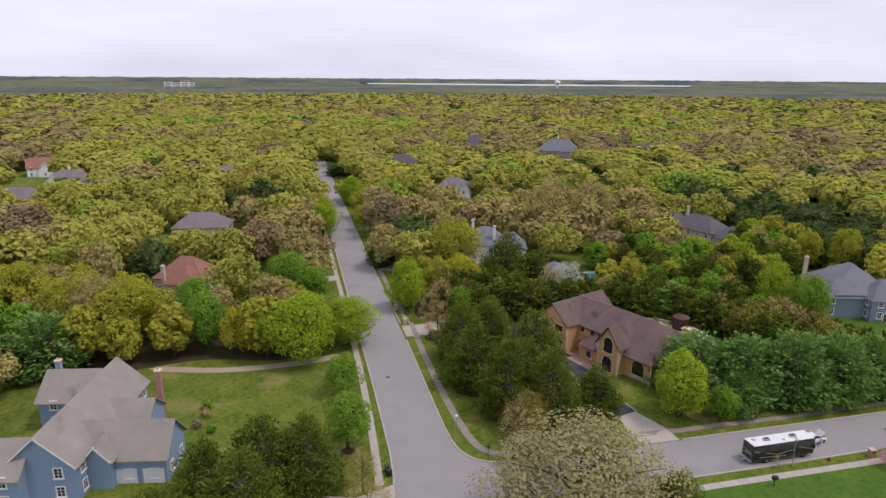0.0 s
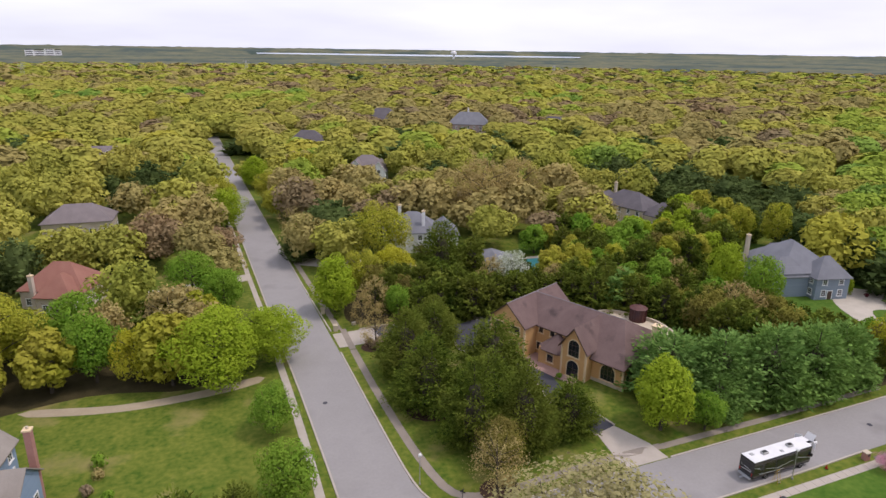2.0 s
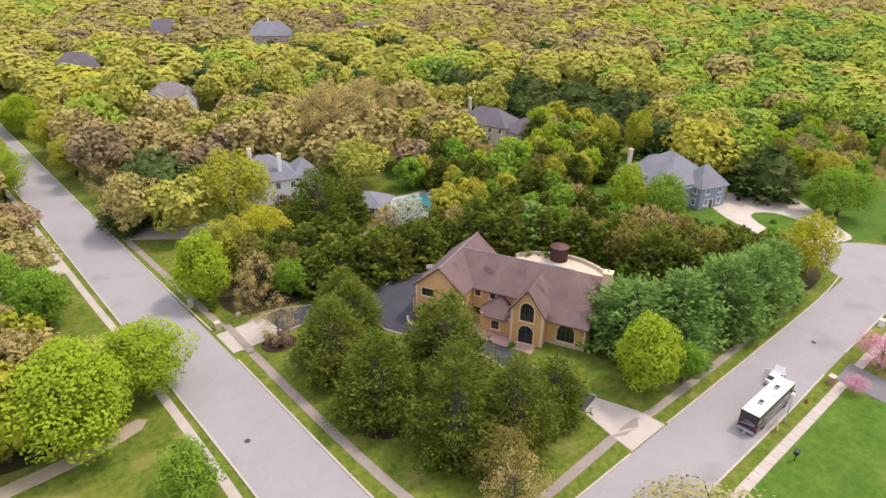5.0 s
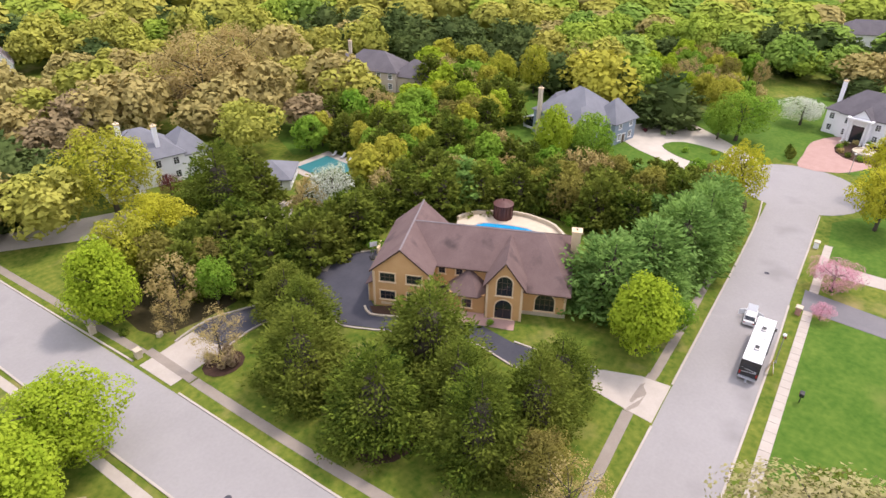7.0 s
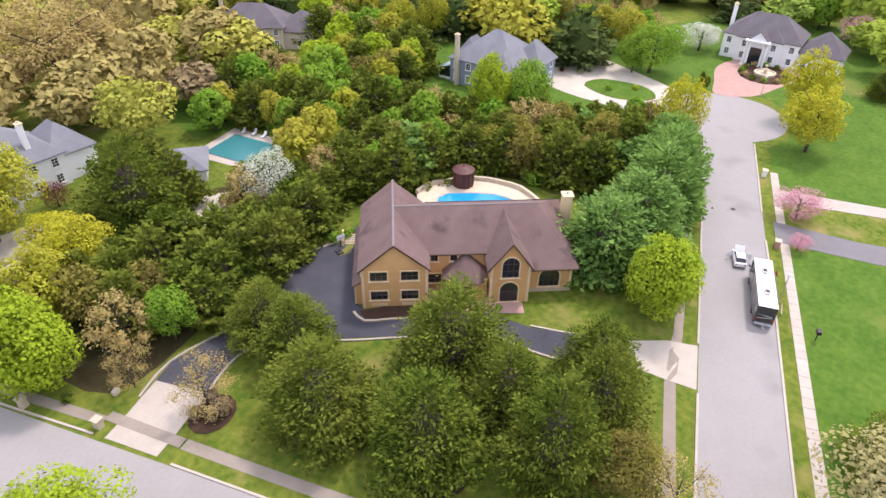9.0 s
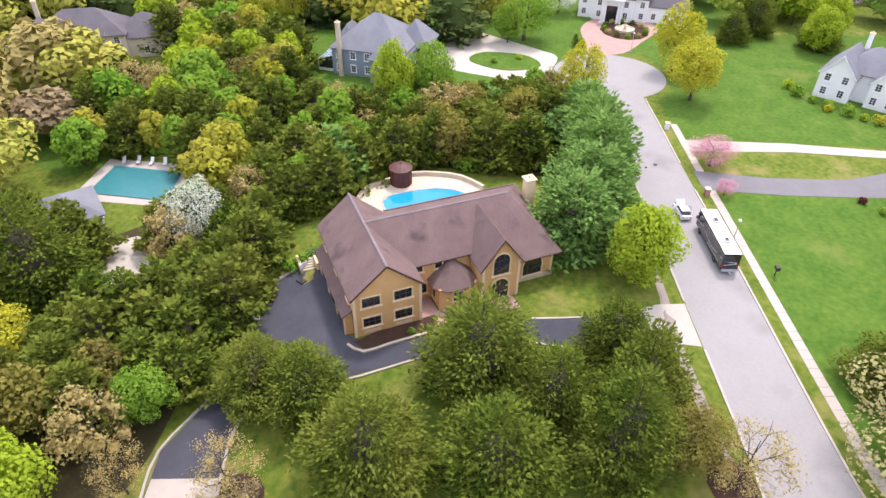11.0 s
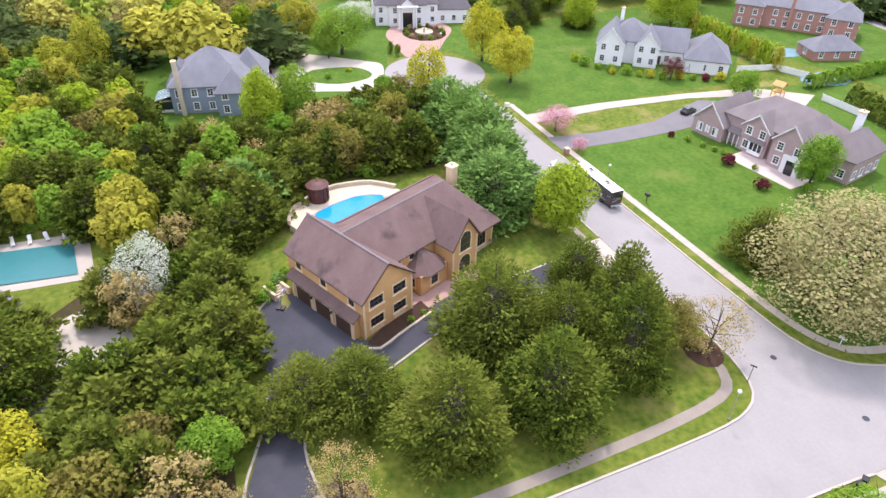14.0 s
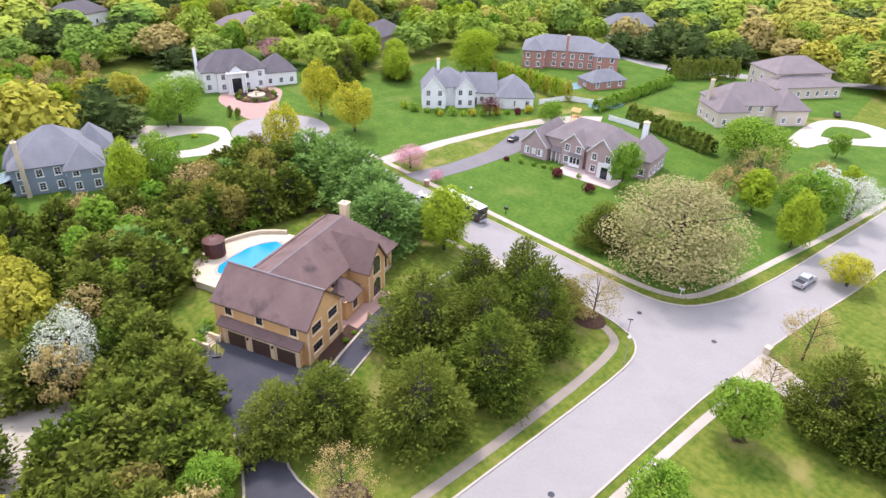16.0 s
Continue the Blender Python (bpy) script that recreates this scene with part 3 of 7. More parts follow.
# ---- trees ----
def cards(points, normals, sizes, aspect, rng, tri=False):
    """Leaf sprays: a small bent quad (or a triangle) at each point, facing along its normal."""
    n = len(points)
    t = rng.normal(size=(n, 3))
    nn = normals / np.maximum(np.linalg.norm(normals, axis=1, keepdims=True), 1e-6)
    a = np.cross(nn, t)
    a /= np.maximum(np.linalg.norm(a, axis=1, keepdims=True), 1e-6)
    b = np.cross(nn, a)
    s = sizes[:, None]
    if tri:
        v = np.stack([points - a * s * 0.6 - b * s * 0.35, points + a * s * 0.6 - b * s * 0.35, points + b * s * 0.75 - nn * s * 0.2], axis=1)
        return v.reshape(-1, 3), np.arange(3 * n).reshape(-1, 3)
    v = np.stack([points - a * s * 0.5, points - b * s * 0.5 * aspect - nn * s * 0.15, points + a * s * 0.5, points + b * s * 0.5 * aspect - nn * s * 0.15], axis=1)
    return v.reshape(-1, 3), np.arange(4 * n).reshape(-1, 4)


def mesh_from(name, verts, faces, material):
    me = bpy.data.meshes.new(name)
    k = faces.shape[1]
    me.vertices.add(len(verts))
    me.vertices.foreach_set("co", np.asarray(verts, dtype=np.float32).ravel())
    me.loops.add(faces.size)
    me.loops.foreach_set("vertex_index", faces.astype(np.int32).ravel())
    me.polygons.add(len(faces))
    me.polygons.foreach_set("loop_start", np.arange(0, faces.size, k, dtype=np.int32))
    me.update(calc_edges=True)
    me.materials.append(material)
    return me


def clumps(rng, count, low, high, wide, top_heavy=1.0, droop=0.0):
    """Centres and radii of the leaf masses of a round crown of radius 1 and height 1."""
    c, r = [], []
    for i in range(count):
        f = (i + 0.5) / count
        h = low + (high - low) * f ** top_heavy
        k = (h - low) / (high - low)
        ring = math.sin(math.pi * min(max(0.18 + 0.74 * k, 0), 1)) ** 0.8
        a = i * 2.39996 + rng.uniform(-0.5, 0.5)
        d = ring * wide * rng.uniform(0.45, 0.85)
        c.append((d * math.cos(a), d * math.sin(a), h + rng.uniform(-0.04, 0.04)))
        r.append(rng.uniform(0.22, 0.4) * (0.6 + 0.5 * ring))
    return np.array(c), np.array(r)


def crown_round(rng, h, rad, count, leaves, size, low=0.28, wide=1.0, sparse=0.0, tri=False):
    c, r = clumps(rng, count, low, 0.9, wide)
    pick = rng.choice(len(c), leaves, p=r ** 2 / (r ** 2).sum())
    d = rng.normal(size=(leaves, 3))
    d[:, 2] += 0.25
    d /= np.linalg.norm(d, axis=1, keepdims=True)
    shell = rng.uniform(0.8, 1.06, leaves) if not sparse else rng.uniform(0.15, 1.1, leaves)
    scale = np.array([rad, rad, h * 0.42])
    off = d * (r[pick] * shell)[:, None]
    p = (c[pick] * np.array([rad, rad, h])) + off * scale
    p[:, 2] = np.clip(p[:, 2], h * 0.12, None)
    nrm = d + rng.normal(scale=0.33, size=d.shape) + np.array([0, 0, 0.3])
    return cards(p, nrm, rng.uniform(0.6, 1.25, leaves) * size, 0.75, rng, tri)


def sprays(points, along, normals, lengths, width, rng, tri=False):
    """Pointed leaf sprays that lie along a bough: a kite (or a triangle) at each point."""
    a = along / np.maximum(np.linalg.norm(along, axis=1, keepdims=True), 1e-6)
    b = np.cross(normals, a)
    b /= np.maximum(np.linalg.norm(b, axis=1, keepdims=True), 1e-6)
    n, s = len(points), lengths[:, None]
    w = s * width
    if tri:
        v = np.stack([points - a * s * 0.4 - b * w * 0.6, points - a * s * 0.4 + b * w * 0.6, points + a * s * 0.6], axis=1)
        return v.reshape(-1, 3), np.arange(3 * n).reshape(-1, 3)
    v = np.stack([points - a * s * 0.4, points - b * w * 0.5, points + a * s * 0.6, points + b * w * 0.5], axis=1)
    return v.reshape(-1, 3), np.arange(4 * n).reshape(-1, 4)


def crown_cedar(rng, h, rad, leaves, size, tri=False, power=0.42, base=0.03, tufts=300):
    """A broad, ragged evergreen: tufts of pointed sprays at the ends of the boughs, with dark hollows between them."""
    k = (np.arange(tufts) + 0.5) / tufts
    th = base + (0.97 - base) * (1 - (1 - k) ** 0.62)
    ta = np.arange(tufts) * 2.39996 + rng.uniform(-0.35, 0.35, tufts)
    phase = rng.uniform(0, 6.28, 3)
    lobe = 1 + 0.13 * np.sin(ta * 3 + phase[0] + th * 5) + 0.1 * np.sin(ta * 5 + phase[1] - th * 9)
    prof = np.clip(1 - ((th - 0.1) / 0.9) ** 2, 0.02, 1) ** (0.4 + power) * np.where(th < 0.12, 0.82, 1)
    tr = rad * prof * lobe * rng.choice([0.4, 0.68, 0.86, 1.02], tufts, p=[0.22, 0.28, 0.35, 0.15])
    big = rng.uniform(0.6, 1.25, tufts) * (0.45 + 0.55 * prof)
    pick = rng.choice(tufts, leaves, p=big ** 2 / (big ** 2).sum())
    a, R = ta[pick], big[pick] * rad * 0.2
    u = rng.uniform(-1, 1, leaves)
    side = rng.normal(size=leaves) * 0.5 * (1.1 - 0.55 * np.abs(u))
    lift = 0.34 * rng.normal(size=leaves) + 0.16 * u
    out = tr[pick] + R * u * 1.5
    x, y = np.cos(a) * out - np.sin(a) * side * R * 1.7, np.sin(a) * out + np.cos(a) * side * R * 1.7
    z = th[pick] * h + R * lift * 1.1 - 0.05 * tr[pick]
    p = np.stack([x, y, np.clip(z, 0.1, h)], axis=1)
    turn = a + side * 1.3 + rng.normal(scale=0.3, size=leaves)
    along = np.stack([np.cos(turn), np.sin(turn), rng.uniform(-0.4, 0.7, leaves) + 0.8 * th[pick] ** 3], axis=1)
    o, w = 0.4 + 0.75 * u, 1.5 * side
    nrm = np.stack([np.cos(a) * o - np.sin(a) * w, np.sin(a) * o + np.cos(a) * w, 0.35 + 2.0 * lift], axis=1) + rng.normal(scale=0.25, size=(leaves, 3))
    return sprays(p, along, nrm, rng.uniform(0.6, 1.4, leaves) * size, 0.5 if not tri else 0.85, rng, tri)


def dome(rng, rad, z0, z1, round_top, n, rows):
    """The closed, lumpy inner mass of a crown."""
    v = []
    for i in range(rows):
        t = i / rows
        w = math.cos(t * math.pi / 2) ** round_top if i else 0.8
        for j in range(n):
            a = 2 * math.pi * (j + 0.5 * (i % 2)) / n
            k = rad * w * rng.uniform(0.8, 1.12)
            v.append((k * math.cos(a), k * math.sin(a), z0 + (z1 - z0) * math.sin(t * math.pi / 2) + rng.uniform(-0.3, 0.3)))
    v.append((0, 0, z1))
    f = []
    for i in range(rows - 1):
        for j in range(n):
            a, b, c, d = i * n + j, i * n + (j + 1) % n, (i + 1) * n + (j + 1) % n, (i + 1) * n + j
            f += [(a, b, c), (a, c, d)]
    f += [((rows - 1) * n + j, (rows - 1) * n + (j + 1) % n, rows * n) for j in range(n)]
    return np.array(v, dtype=float), np.array(f)


def with_core(vf, core):
    """Leaves and the inner mass as one triangle mesh."""
    v, f = vf
    if f.shape[1] == 4:
        f = np.concatenate([f[:, :3], f[:, [0, 2, 3]]])
    return np.concatenate([v, core[0]]), np.concatenate([f, core[1] + len(v)])


def crown_billow(rng, h, rad, leaves, size, low=0.32):
    """A far broad-leaved crown: one billowing head of many lumps, facing outwards."""
    d = rng.normal(size=(leaves, 3))
    d[:, 2] = np.abs(d[:, 2]) * 1.05 - 0.22
    d /= np.linalg.norm(d, axis=1, keepdims=True)
    q = rng.normal(size=(14, 3))
    q[:, 2] = np.abs(q[:, 2])
    q /= np.linalg.norm(q, axis=1, keepdims=True)
    dot = d @ q.T
    lump = 0.82 + 0.2 * np.clip((dot.max(axis=1) - 0.65) / 0.35, 0, 1) ** 0.7
    k = lump * rng.uniform(0.84, 1.04, leaves)
    mid = h * (low + 0.2)
    p = np.stack([d[:, 0] * rad * k, d[:, 1] * rad * k, mid + d[:, 2] * (h - mid) * k], axis=1)
    nrm = d + 0.6 * (d - q[dot.argmax(axis=1)]) + rng.normal(scale=0.3, size=d.shape) + np.array([0, 0, 0.25])
    return cards(p, nrm, rng.uniform(0.6, 1.3, leaves) * size, 0.8, rng, True)


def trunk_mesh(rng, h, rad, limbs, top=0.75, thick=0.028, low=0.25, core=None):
    """Trunk and limbs; core: a bark-coloured mass that stands for the shade inside an evergreen."""
    bm = bmesh.new()
    r = h * thick
    bend = Vector((rng.uniform(-0.04, 0.04) * h, rng.uniform(-0.04, 0.04) * h, 0))
    mid, end = Vector((0, 0, h * 0.35)) + bend * 0.5, Vector((0, 0, h * top)) + bend
    add_tube(bm, (0, 0, -0.3), mid, r * 1.25, r * 0.8, 7)
    add_tube(bm, mid, end, r * 0.8, r * 0.2, 6)
    for i in range(limbs):
        f = low + (0.62 - low) * i / max(limbs - 1, 1)
        a = i * 2.4 + rng.uniform(-0.4, 0.4)
        p = mid.lerp(end, (f - 0.35) / (top - 0.35)) if f > 0.35 else Vector((0, 0, f * h))
        q = p + Vector((math.cos(a) * rad * 0.45, math.sin(a) * rad * 0.45, h * 0.16))
        e = q + Vector((math.cos(a + 0.3) * rad * 0.33, math.sin(a + 0.3) * rad * 0.33, h * rng.uniform(0.06, 0.14)))
        add_tube(bm, p, q, r * 0.42, r * 0.24, 5)
        add_tube(bm, q, e, r * 0.24, r * 0.06, 4)
        add_tube(bm, q, q + Vector((math.cos(a - 0.9) * rad * 0.3, math.sin(a - 0.9) * rad * 0.3, h * 0.12)), r * 0.2, r * 0.05, 4)
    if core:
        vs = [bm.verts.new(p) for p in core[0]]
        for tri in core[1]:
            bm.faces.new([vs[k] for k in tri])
    me = bpy.data.meshes.new("trunk")
    bm.to_mesh(me)
    bm.free()
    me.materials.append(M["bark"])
    return me


# kind: crown style, foliage, leaf size
KINDS = {
    "cedar": ("cedar", "cedar", 0.55, "dark olive-green cedar with drooping ragged boughs"),
    "pine": ("pine", "pine", 0.8, "blue-green white pine with feathery tufts"),
    "maple": ("round", "maple", 0.6, "yellow-green maple in young spring leaf"),
    "lime": ("dense", "lime", 0.56, "dense bright lime-green round-crowned tree"),
    "green": ("round", "green", 0.58, "leafy tree in fresh spring green"),
    "yellow": ("round", "yellow", 0.54, "slender tree in bright yellow spring leaf"),
    "bud": ("sparse", "bud", 0.34, "budding tree with bare brown twigs showing"),
    "blossom": ("full", "blossom", 0.4, "wide maple covered in beige flowers"),
    "white_blossom": ("round", "white", 0.36, "small tree covered in white blossom"),
    "pink_blossom": ("round", "pink", 0.34, "small tree covered in pink blossom"),
    "plum": ("round", "plum", 0.34, "small plum tree with purple leaves"),
    "olive": ("dense", "olive", 0.42, "rounded budding tree with olive-brown young leaves"),
    "oak": ("open", "bud", 0.5, "tall broad oak with beige-orange young leaves"),
}
STOCK = {}
H0 = 12.0


def tree_stock(kind, variant, fine, big=False):
    key = (kind, variant, fine, big)
    if key in STOCK:
        return STOCK[key]
    rng = np.random.default_rng(hash_of(kind) + variant * 7 + (0 if fine else 3))
    style, fol, size, label = KINDS[kind]
    many = (2.0 if big else 1.35) if fine else 1.0
    R, core = 5.0, None
    if style in ("cedar", "pine"):
        power, base = (0.5, 0.03) if style == "cedar" else (0.12, 0.06)
        if fine:
            v, f = crown_cedar(rng, H0, R, 15500 if style == "cedar" else 10500, size * (0.76 if style == "cedar" else 0.84), power=power, base=base)
        else:
            v, f = crown_cedar(rng, H0, R, 3900, size * 1.28, True, power=power, base=base, tufts=170)
        # dark inner mass put in for the shade between the tufts
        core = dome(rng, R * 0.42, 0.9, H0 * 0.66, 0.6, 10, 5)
        limbs, top = 0, 0.9
    elif not fine and style in ("dense", "round", "full"):
        v, f = crown_round(rng, H0, R, 30, 2400, size * 1.15, 0.26, 0.95, 0.0, True)
        limbs, top = 5, 0.75
    elif not fine:
        v, f = crown_round(rng, H0, R, 26, 2000, size * 1.15, 0.25, 1.0, 1.0, True)
        limbs, top = 12, 0.85
    else:
        size *= 0.52 if big else 0.74
        count, leaves, low, wide, sparse, limbs, top = {
            "dense": (64, int(7600 * many), 0.2, 0.9, 0.0, 4, 0.7), "full": (80, 20000, 0.1, 0.98, 0.0, 9, 0.8),
            "sparse": (26, int(2000 * many), 0.2, 1.0, 1.0, 12, 0.85), "open": (34, int(3800 * many), 0.35, 1.05, 0.6, 10, 0.8),
            "round": (34, int(4400 * many), 0.26, 1.0, 0.0, 7, 0.75)}[style]
        v, f = crown_round(rng, H0, R, count, leaves, size, low, wide, sparse)
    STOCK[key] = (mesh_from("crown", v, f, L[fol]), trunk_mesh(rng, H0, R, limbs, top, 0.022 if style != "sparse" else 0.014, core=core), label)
    return STOCK[key]


def hash_of(s):
    return sum((i + 1) * ord(c) for i, c in enumerate(s))


COUNT = [0]
TREES = []


def tree(kind, x, y, h, r, group="", fine=True, label=""):
    COUNT[0] += 1
    i = COUNT[0]
    crown, trunk, text = tree_stock(kind, i % 3, fine, r > 6.8)
    base = thing({"cedar": "cedar_tree", "pine": "pine_tree", "maple": "maple_tree", "oak": "oak_tree", "blossom": "flowering_maple", "bud": "budding_tree", "white_blossom": "white_blossom_tree",
                  "pink_blossom": "pink_blossom_tree", "plum": "plum_tree", "lime": "round_tree", "green": "green_tree", "yellow": "yellow_tree", "olive": "olive_budding_tree"}[kind], x, y, gz(x, y), (i * 137.5) % 360, label or text, "tree", group)
    s = (r / 5.0, r / 5.0, h / H0)
    a, b = new("trunk", trunk), new("crown", crown)
    for o in (a, b):
        o.parent, o.scale = base, s
    TREES.append((x, y, r))
    return base


def bush(x, y, r, fol, label, h=None, name="shrub", group=""):
    COUNT[0] += 1
    rng = np.random.default_rng(COUNT[0] % 4 + 5)
    key = ("bush", fol, COUNT[0] % 4)
    if key not in STOCK:
        c, rr = clumps(rng, 9, 0.3, 0.8, 0.6)
        n = 420
        pick = rng.choice(len(c), n)
        d = rng.normal(size=(n, 3))
        d /= np.linalg.norm(d, axis=1, keepdims=True)
        p = c[pick] + d * (rr[pick] * 1.1)[:, None]
        p[:, 2] = np.clip(p[:, 2], 0.02, None)
        v, f = cards(p, d + np.array([0, 0, 0.3]), rng.uniform(0.14, 0.26, n), 0.8, rng)
        STOCK[key] = mesh_from("shrub", v, f, L[fol])
    ob = new(name, STOCK[key])
    ob.matrix_basis = pose(x, y, gz(x, y), 0, 0, COUNT[0] * 77 % 360) @ Matrix.Diagonal((r * 1.1, r * 1.1, (h or r * 1.2), 1))
    return tagged(ob, label, "shrub", group)


def hedge(x0, y0, x1, y1, w, h, fol, label, name="hedge"):
    rng = np.random.default_rng(11)
    ln = math.hypot(x1 - x0, y1 - y0)
    n = int(ln * (w + 2 * h) * 22)
    s, a = rng.uniform(0, ln, n), rng.uniform(0, math.pi, n)
    lump = 1 + 0.22 * np.sin(s * 2.1) * np.sin(s * 0.9 + 1)
    p = np.stack([s, np.cos(a) * w / 2 * lump, 0.1 + np.sin(a) ** 0.5 * h * lump * rng.uniform(0.35, 1, n) ** 0.4], axis=1)
    nr = np.stack([rng.normal(size=n) * 0.4, np.cos(a), np.sin(a) + 0.2], axis=1) + rng.normal(scale=0.35, size=(n, 3))
    v, f = cards(p, nr, rng.uniform(0.4, 0.75, n), 0.8, rng)
    ob = new(name, mesh_from(name, v, f, L[fol]))
    ob.matrix_basis = pose(x0, y0, gz(x0, y0), 0, 0, math.degrees(math.atan2(y1 - y0, x1 - x0)))
    return tagged(ob, label, "hedge")


# ---- houses ----
WIN = {}


def window(parent, u, v, z, turn, w, h, arch=False, trim=None, bars=(2, 3), name="window"):
    """A window on a wall: trim frame with sill and bars, and a pane; its local y points out of the wall at turn 0 towards -v."""
    key = (round(w, 2), round(h, 2), arch, trim.name, bars)
    if key not in WIN:
        n = 9
        def ring(a, b, up):
            pts = [(-a, 0 - (0.12 if up else 0)), (a, 0 - (0.12 if up else 0))]
            if arch:
                cz = h - w / 2
                pts += [(a * math.cos(t * math.pi / n), cz + a * math.sin(t * math.pi / n)) for t in range(n + 1)]
            else:
                pts += [(a, b), (-a, b)]
            return pts
        bm = bmesh.new()
        outer, inner = ring(w / 2 + 0.16, h + 0.16, True), ring(w / 2 - 0.02, h - 0.02, False)
        fo = [bm.verts.new((x, -0.09, zz)) for x, zz in outer]
        fi = [bm.verts.new((x, -0.09, zz)) for x, zz in inner]
        bo = [bm.verts.new((x, 0.03, zz)) for x, zz in outer]
        bi = [bm.verts.new((x, 0.03, zz)) for x, zz in inner]
        k = len(fo)
        for i in range(k):
            j = (i + 1) % k
            bm.faces.new((fo[i], fo[j], fi[j], fi[i])), bm.faces.new((fo[i], bo[i], bo[j], fo[j])), bm.faces.new((fi[i], fi[j], bi[j], bi[i]))
        add_box(bm, -w / 2 - 0.25, w / 2 + 0.25, -0.2, 0.02, -0.22, -0.1)
        fr = bpy.data.meshes.new("window")
        bmesh.ops.recalc_face_normals(bm, faces=bm.faces)
        bm.to_mesh(fr)
        bm.free()
        fr.materials.append(trim)
        bm = bmesh.new()
        bm.faces.new([bm.verts.new((x, -0.02, zz)) for x, zz in inner])
        pn = bpy.data.meshes.new("pane")
        bm.to_mesh(pn)
        bm.free()
        pn.materials.append(M["glass"])
        bm = bmesh.new()
        for i in range(1, bars[0]):
            x = -w / 2 + w * i / bars[0]
            add_box(bm, x - 0.03, x + 0.03, -0.05, -0.022, 0, h * (0.97 if not arch else 0.93))
        for i in range(1, bars[1]):
            add_box(bm, -w / 2, w / 2, -0.052, -0.024, h * i / bars[1] - 0.03, h * i / bars[1] + 0.03)
        br = bpy.data.meshes.new("muntin")
        bm.to_mesh(br)
        bm.free()
        br.materials.append(M["door_brown"] if trim.name == "cream_trim" else trim)
        WIN[key] = (fr, pn, br)
    fr, pn, br = WIN[key]
    o = new(name, fr)
    o.parent, o.matrix_basis = parent, pose(u, v, z, 0, 0, turn)
    for nm, me in (("pane", pn), ("muntin", br)):
        q = new(nm, me)
        q.parent = o
    return o


def roof_faces(u0, u1, v0, v1, e, r, kind, o=0.5):
    """The sloping faces of a hipped or gabled roof over a rectangle."""
    U0, U1, V0, V1 = u0 - o, u1 + o, v0 - o, v1 + o
    um, vm = (u0 + u1) / 2, (v0 + v1) / 2
    du, dv = U1 - U0, V1 - V0
    if kind == "u":
        drop = (r - e) * 2 * o / (v1 - v0)
        return [[(U0, V0, e - drop), (U1, V0, e - drop), (U1, vm, r), (U0, vm, r)], [(U1, V1, e - drop), (U0, V1, e - drop), (U0, vm, r), (U1, vm, r)]]
    if kind == "v":
        drop = (r - e) * 2 * o / (u1 - u0)
        return [[(U0, V1, e - drop), (U0, V0, e - drop), (um, V0, r), (um, V1, r)], [(U1, V0, e - drop), (U1, V1, e - drop), (um, V1, r), (um, V0, r)]]
    e = e - 0.2
    if du >= dv:
        a, b = (U0 + dv / 2, vm, r), (U1 - dv / 2, vm, r)
        return [[(U0, V0, e), (U1, V0, e), b, a], [(U1, V1, e), (U0, V1, e), a, b], [(U0, V1, e), (U0, V0, e), a], [(U1, V0, e), (U1, V1, e), b]]
    a, b = (um, V0 + du / 2, r), (um, V1 - du / 2, r)
    return [[(U0, V1, e), (U0, V0, e), a, b], [(U1, V0, e), (U1, V1, e), b, a], [(U0, V0, e), (U1, V0, e), a], [(U1, V1, e), (U0, V1, e), b]]


def walls_mesh(u0, u1, v0, v1, e, r, kind):
    bm = bmesh.new()
    um, vm = (u0 + u1) / 2, (v0 + v1) / 2
    b = [bm.verts.new(p) for p in ((u0, v0, -0.8), (u1, v0, -0.8), (u1, v1, -0.8), (u0, v1, -0.8))]
    t = [bm.verts.new(p) for p in ((u0, v0, e), (u1, v0, e), (u1, v1, e), (u0, v1, e))]
    rr = r - 0.24
    if kind == "v":
        f, k = bm.verts.new((um, v0, rr)), bm.verts.new((um, v1, rr))
        sides = [(b[0], b[1], t[1], f, t[0]), (b[1], b[2], t[2], t[1]), (b[2], b[3], t[3], k, t[2]), (b[3], b[0], t[0], t[3])]
    elif kind == "u":
        f, k = bm.verts.new((u0, vm, rr)), bm.verts.new((u1, vm, rr))
        sides = [(b[0], b[1], t[1], t[0]), (b[1], b[2], t[2], k, t[1]), (b[2], b[3], t[3], t[2]), (b[3], b[0], t[0], f, t[3])]
    else:
        sides = [(b[0], b[1], t[1], t[0]), (b[1], b[2], t[2], t[1]), (b[2], b[3], t[3], t[2]), (b[3], b[0], t[0], t[3]), tuple(t)]
    for s in sides:
        bm.faces.new(s)
    return bm


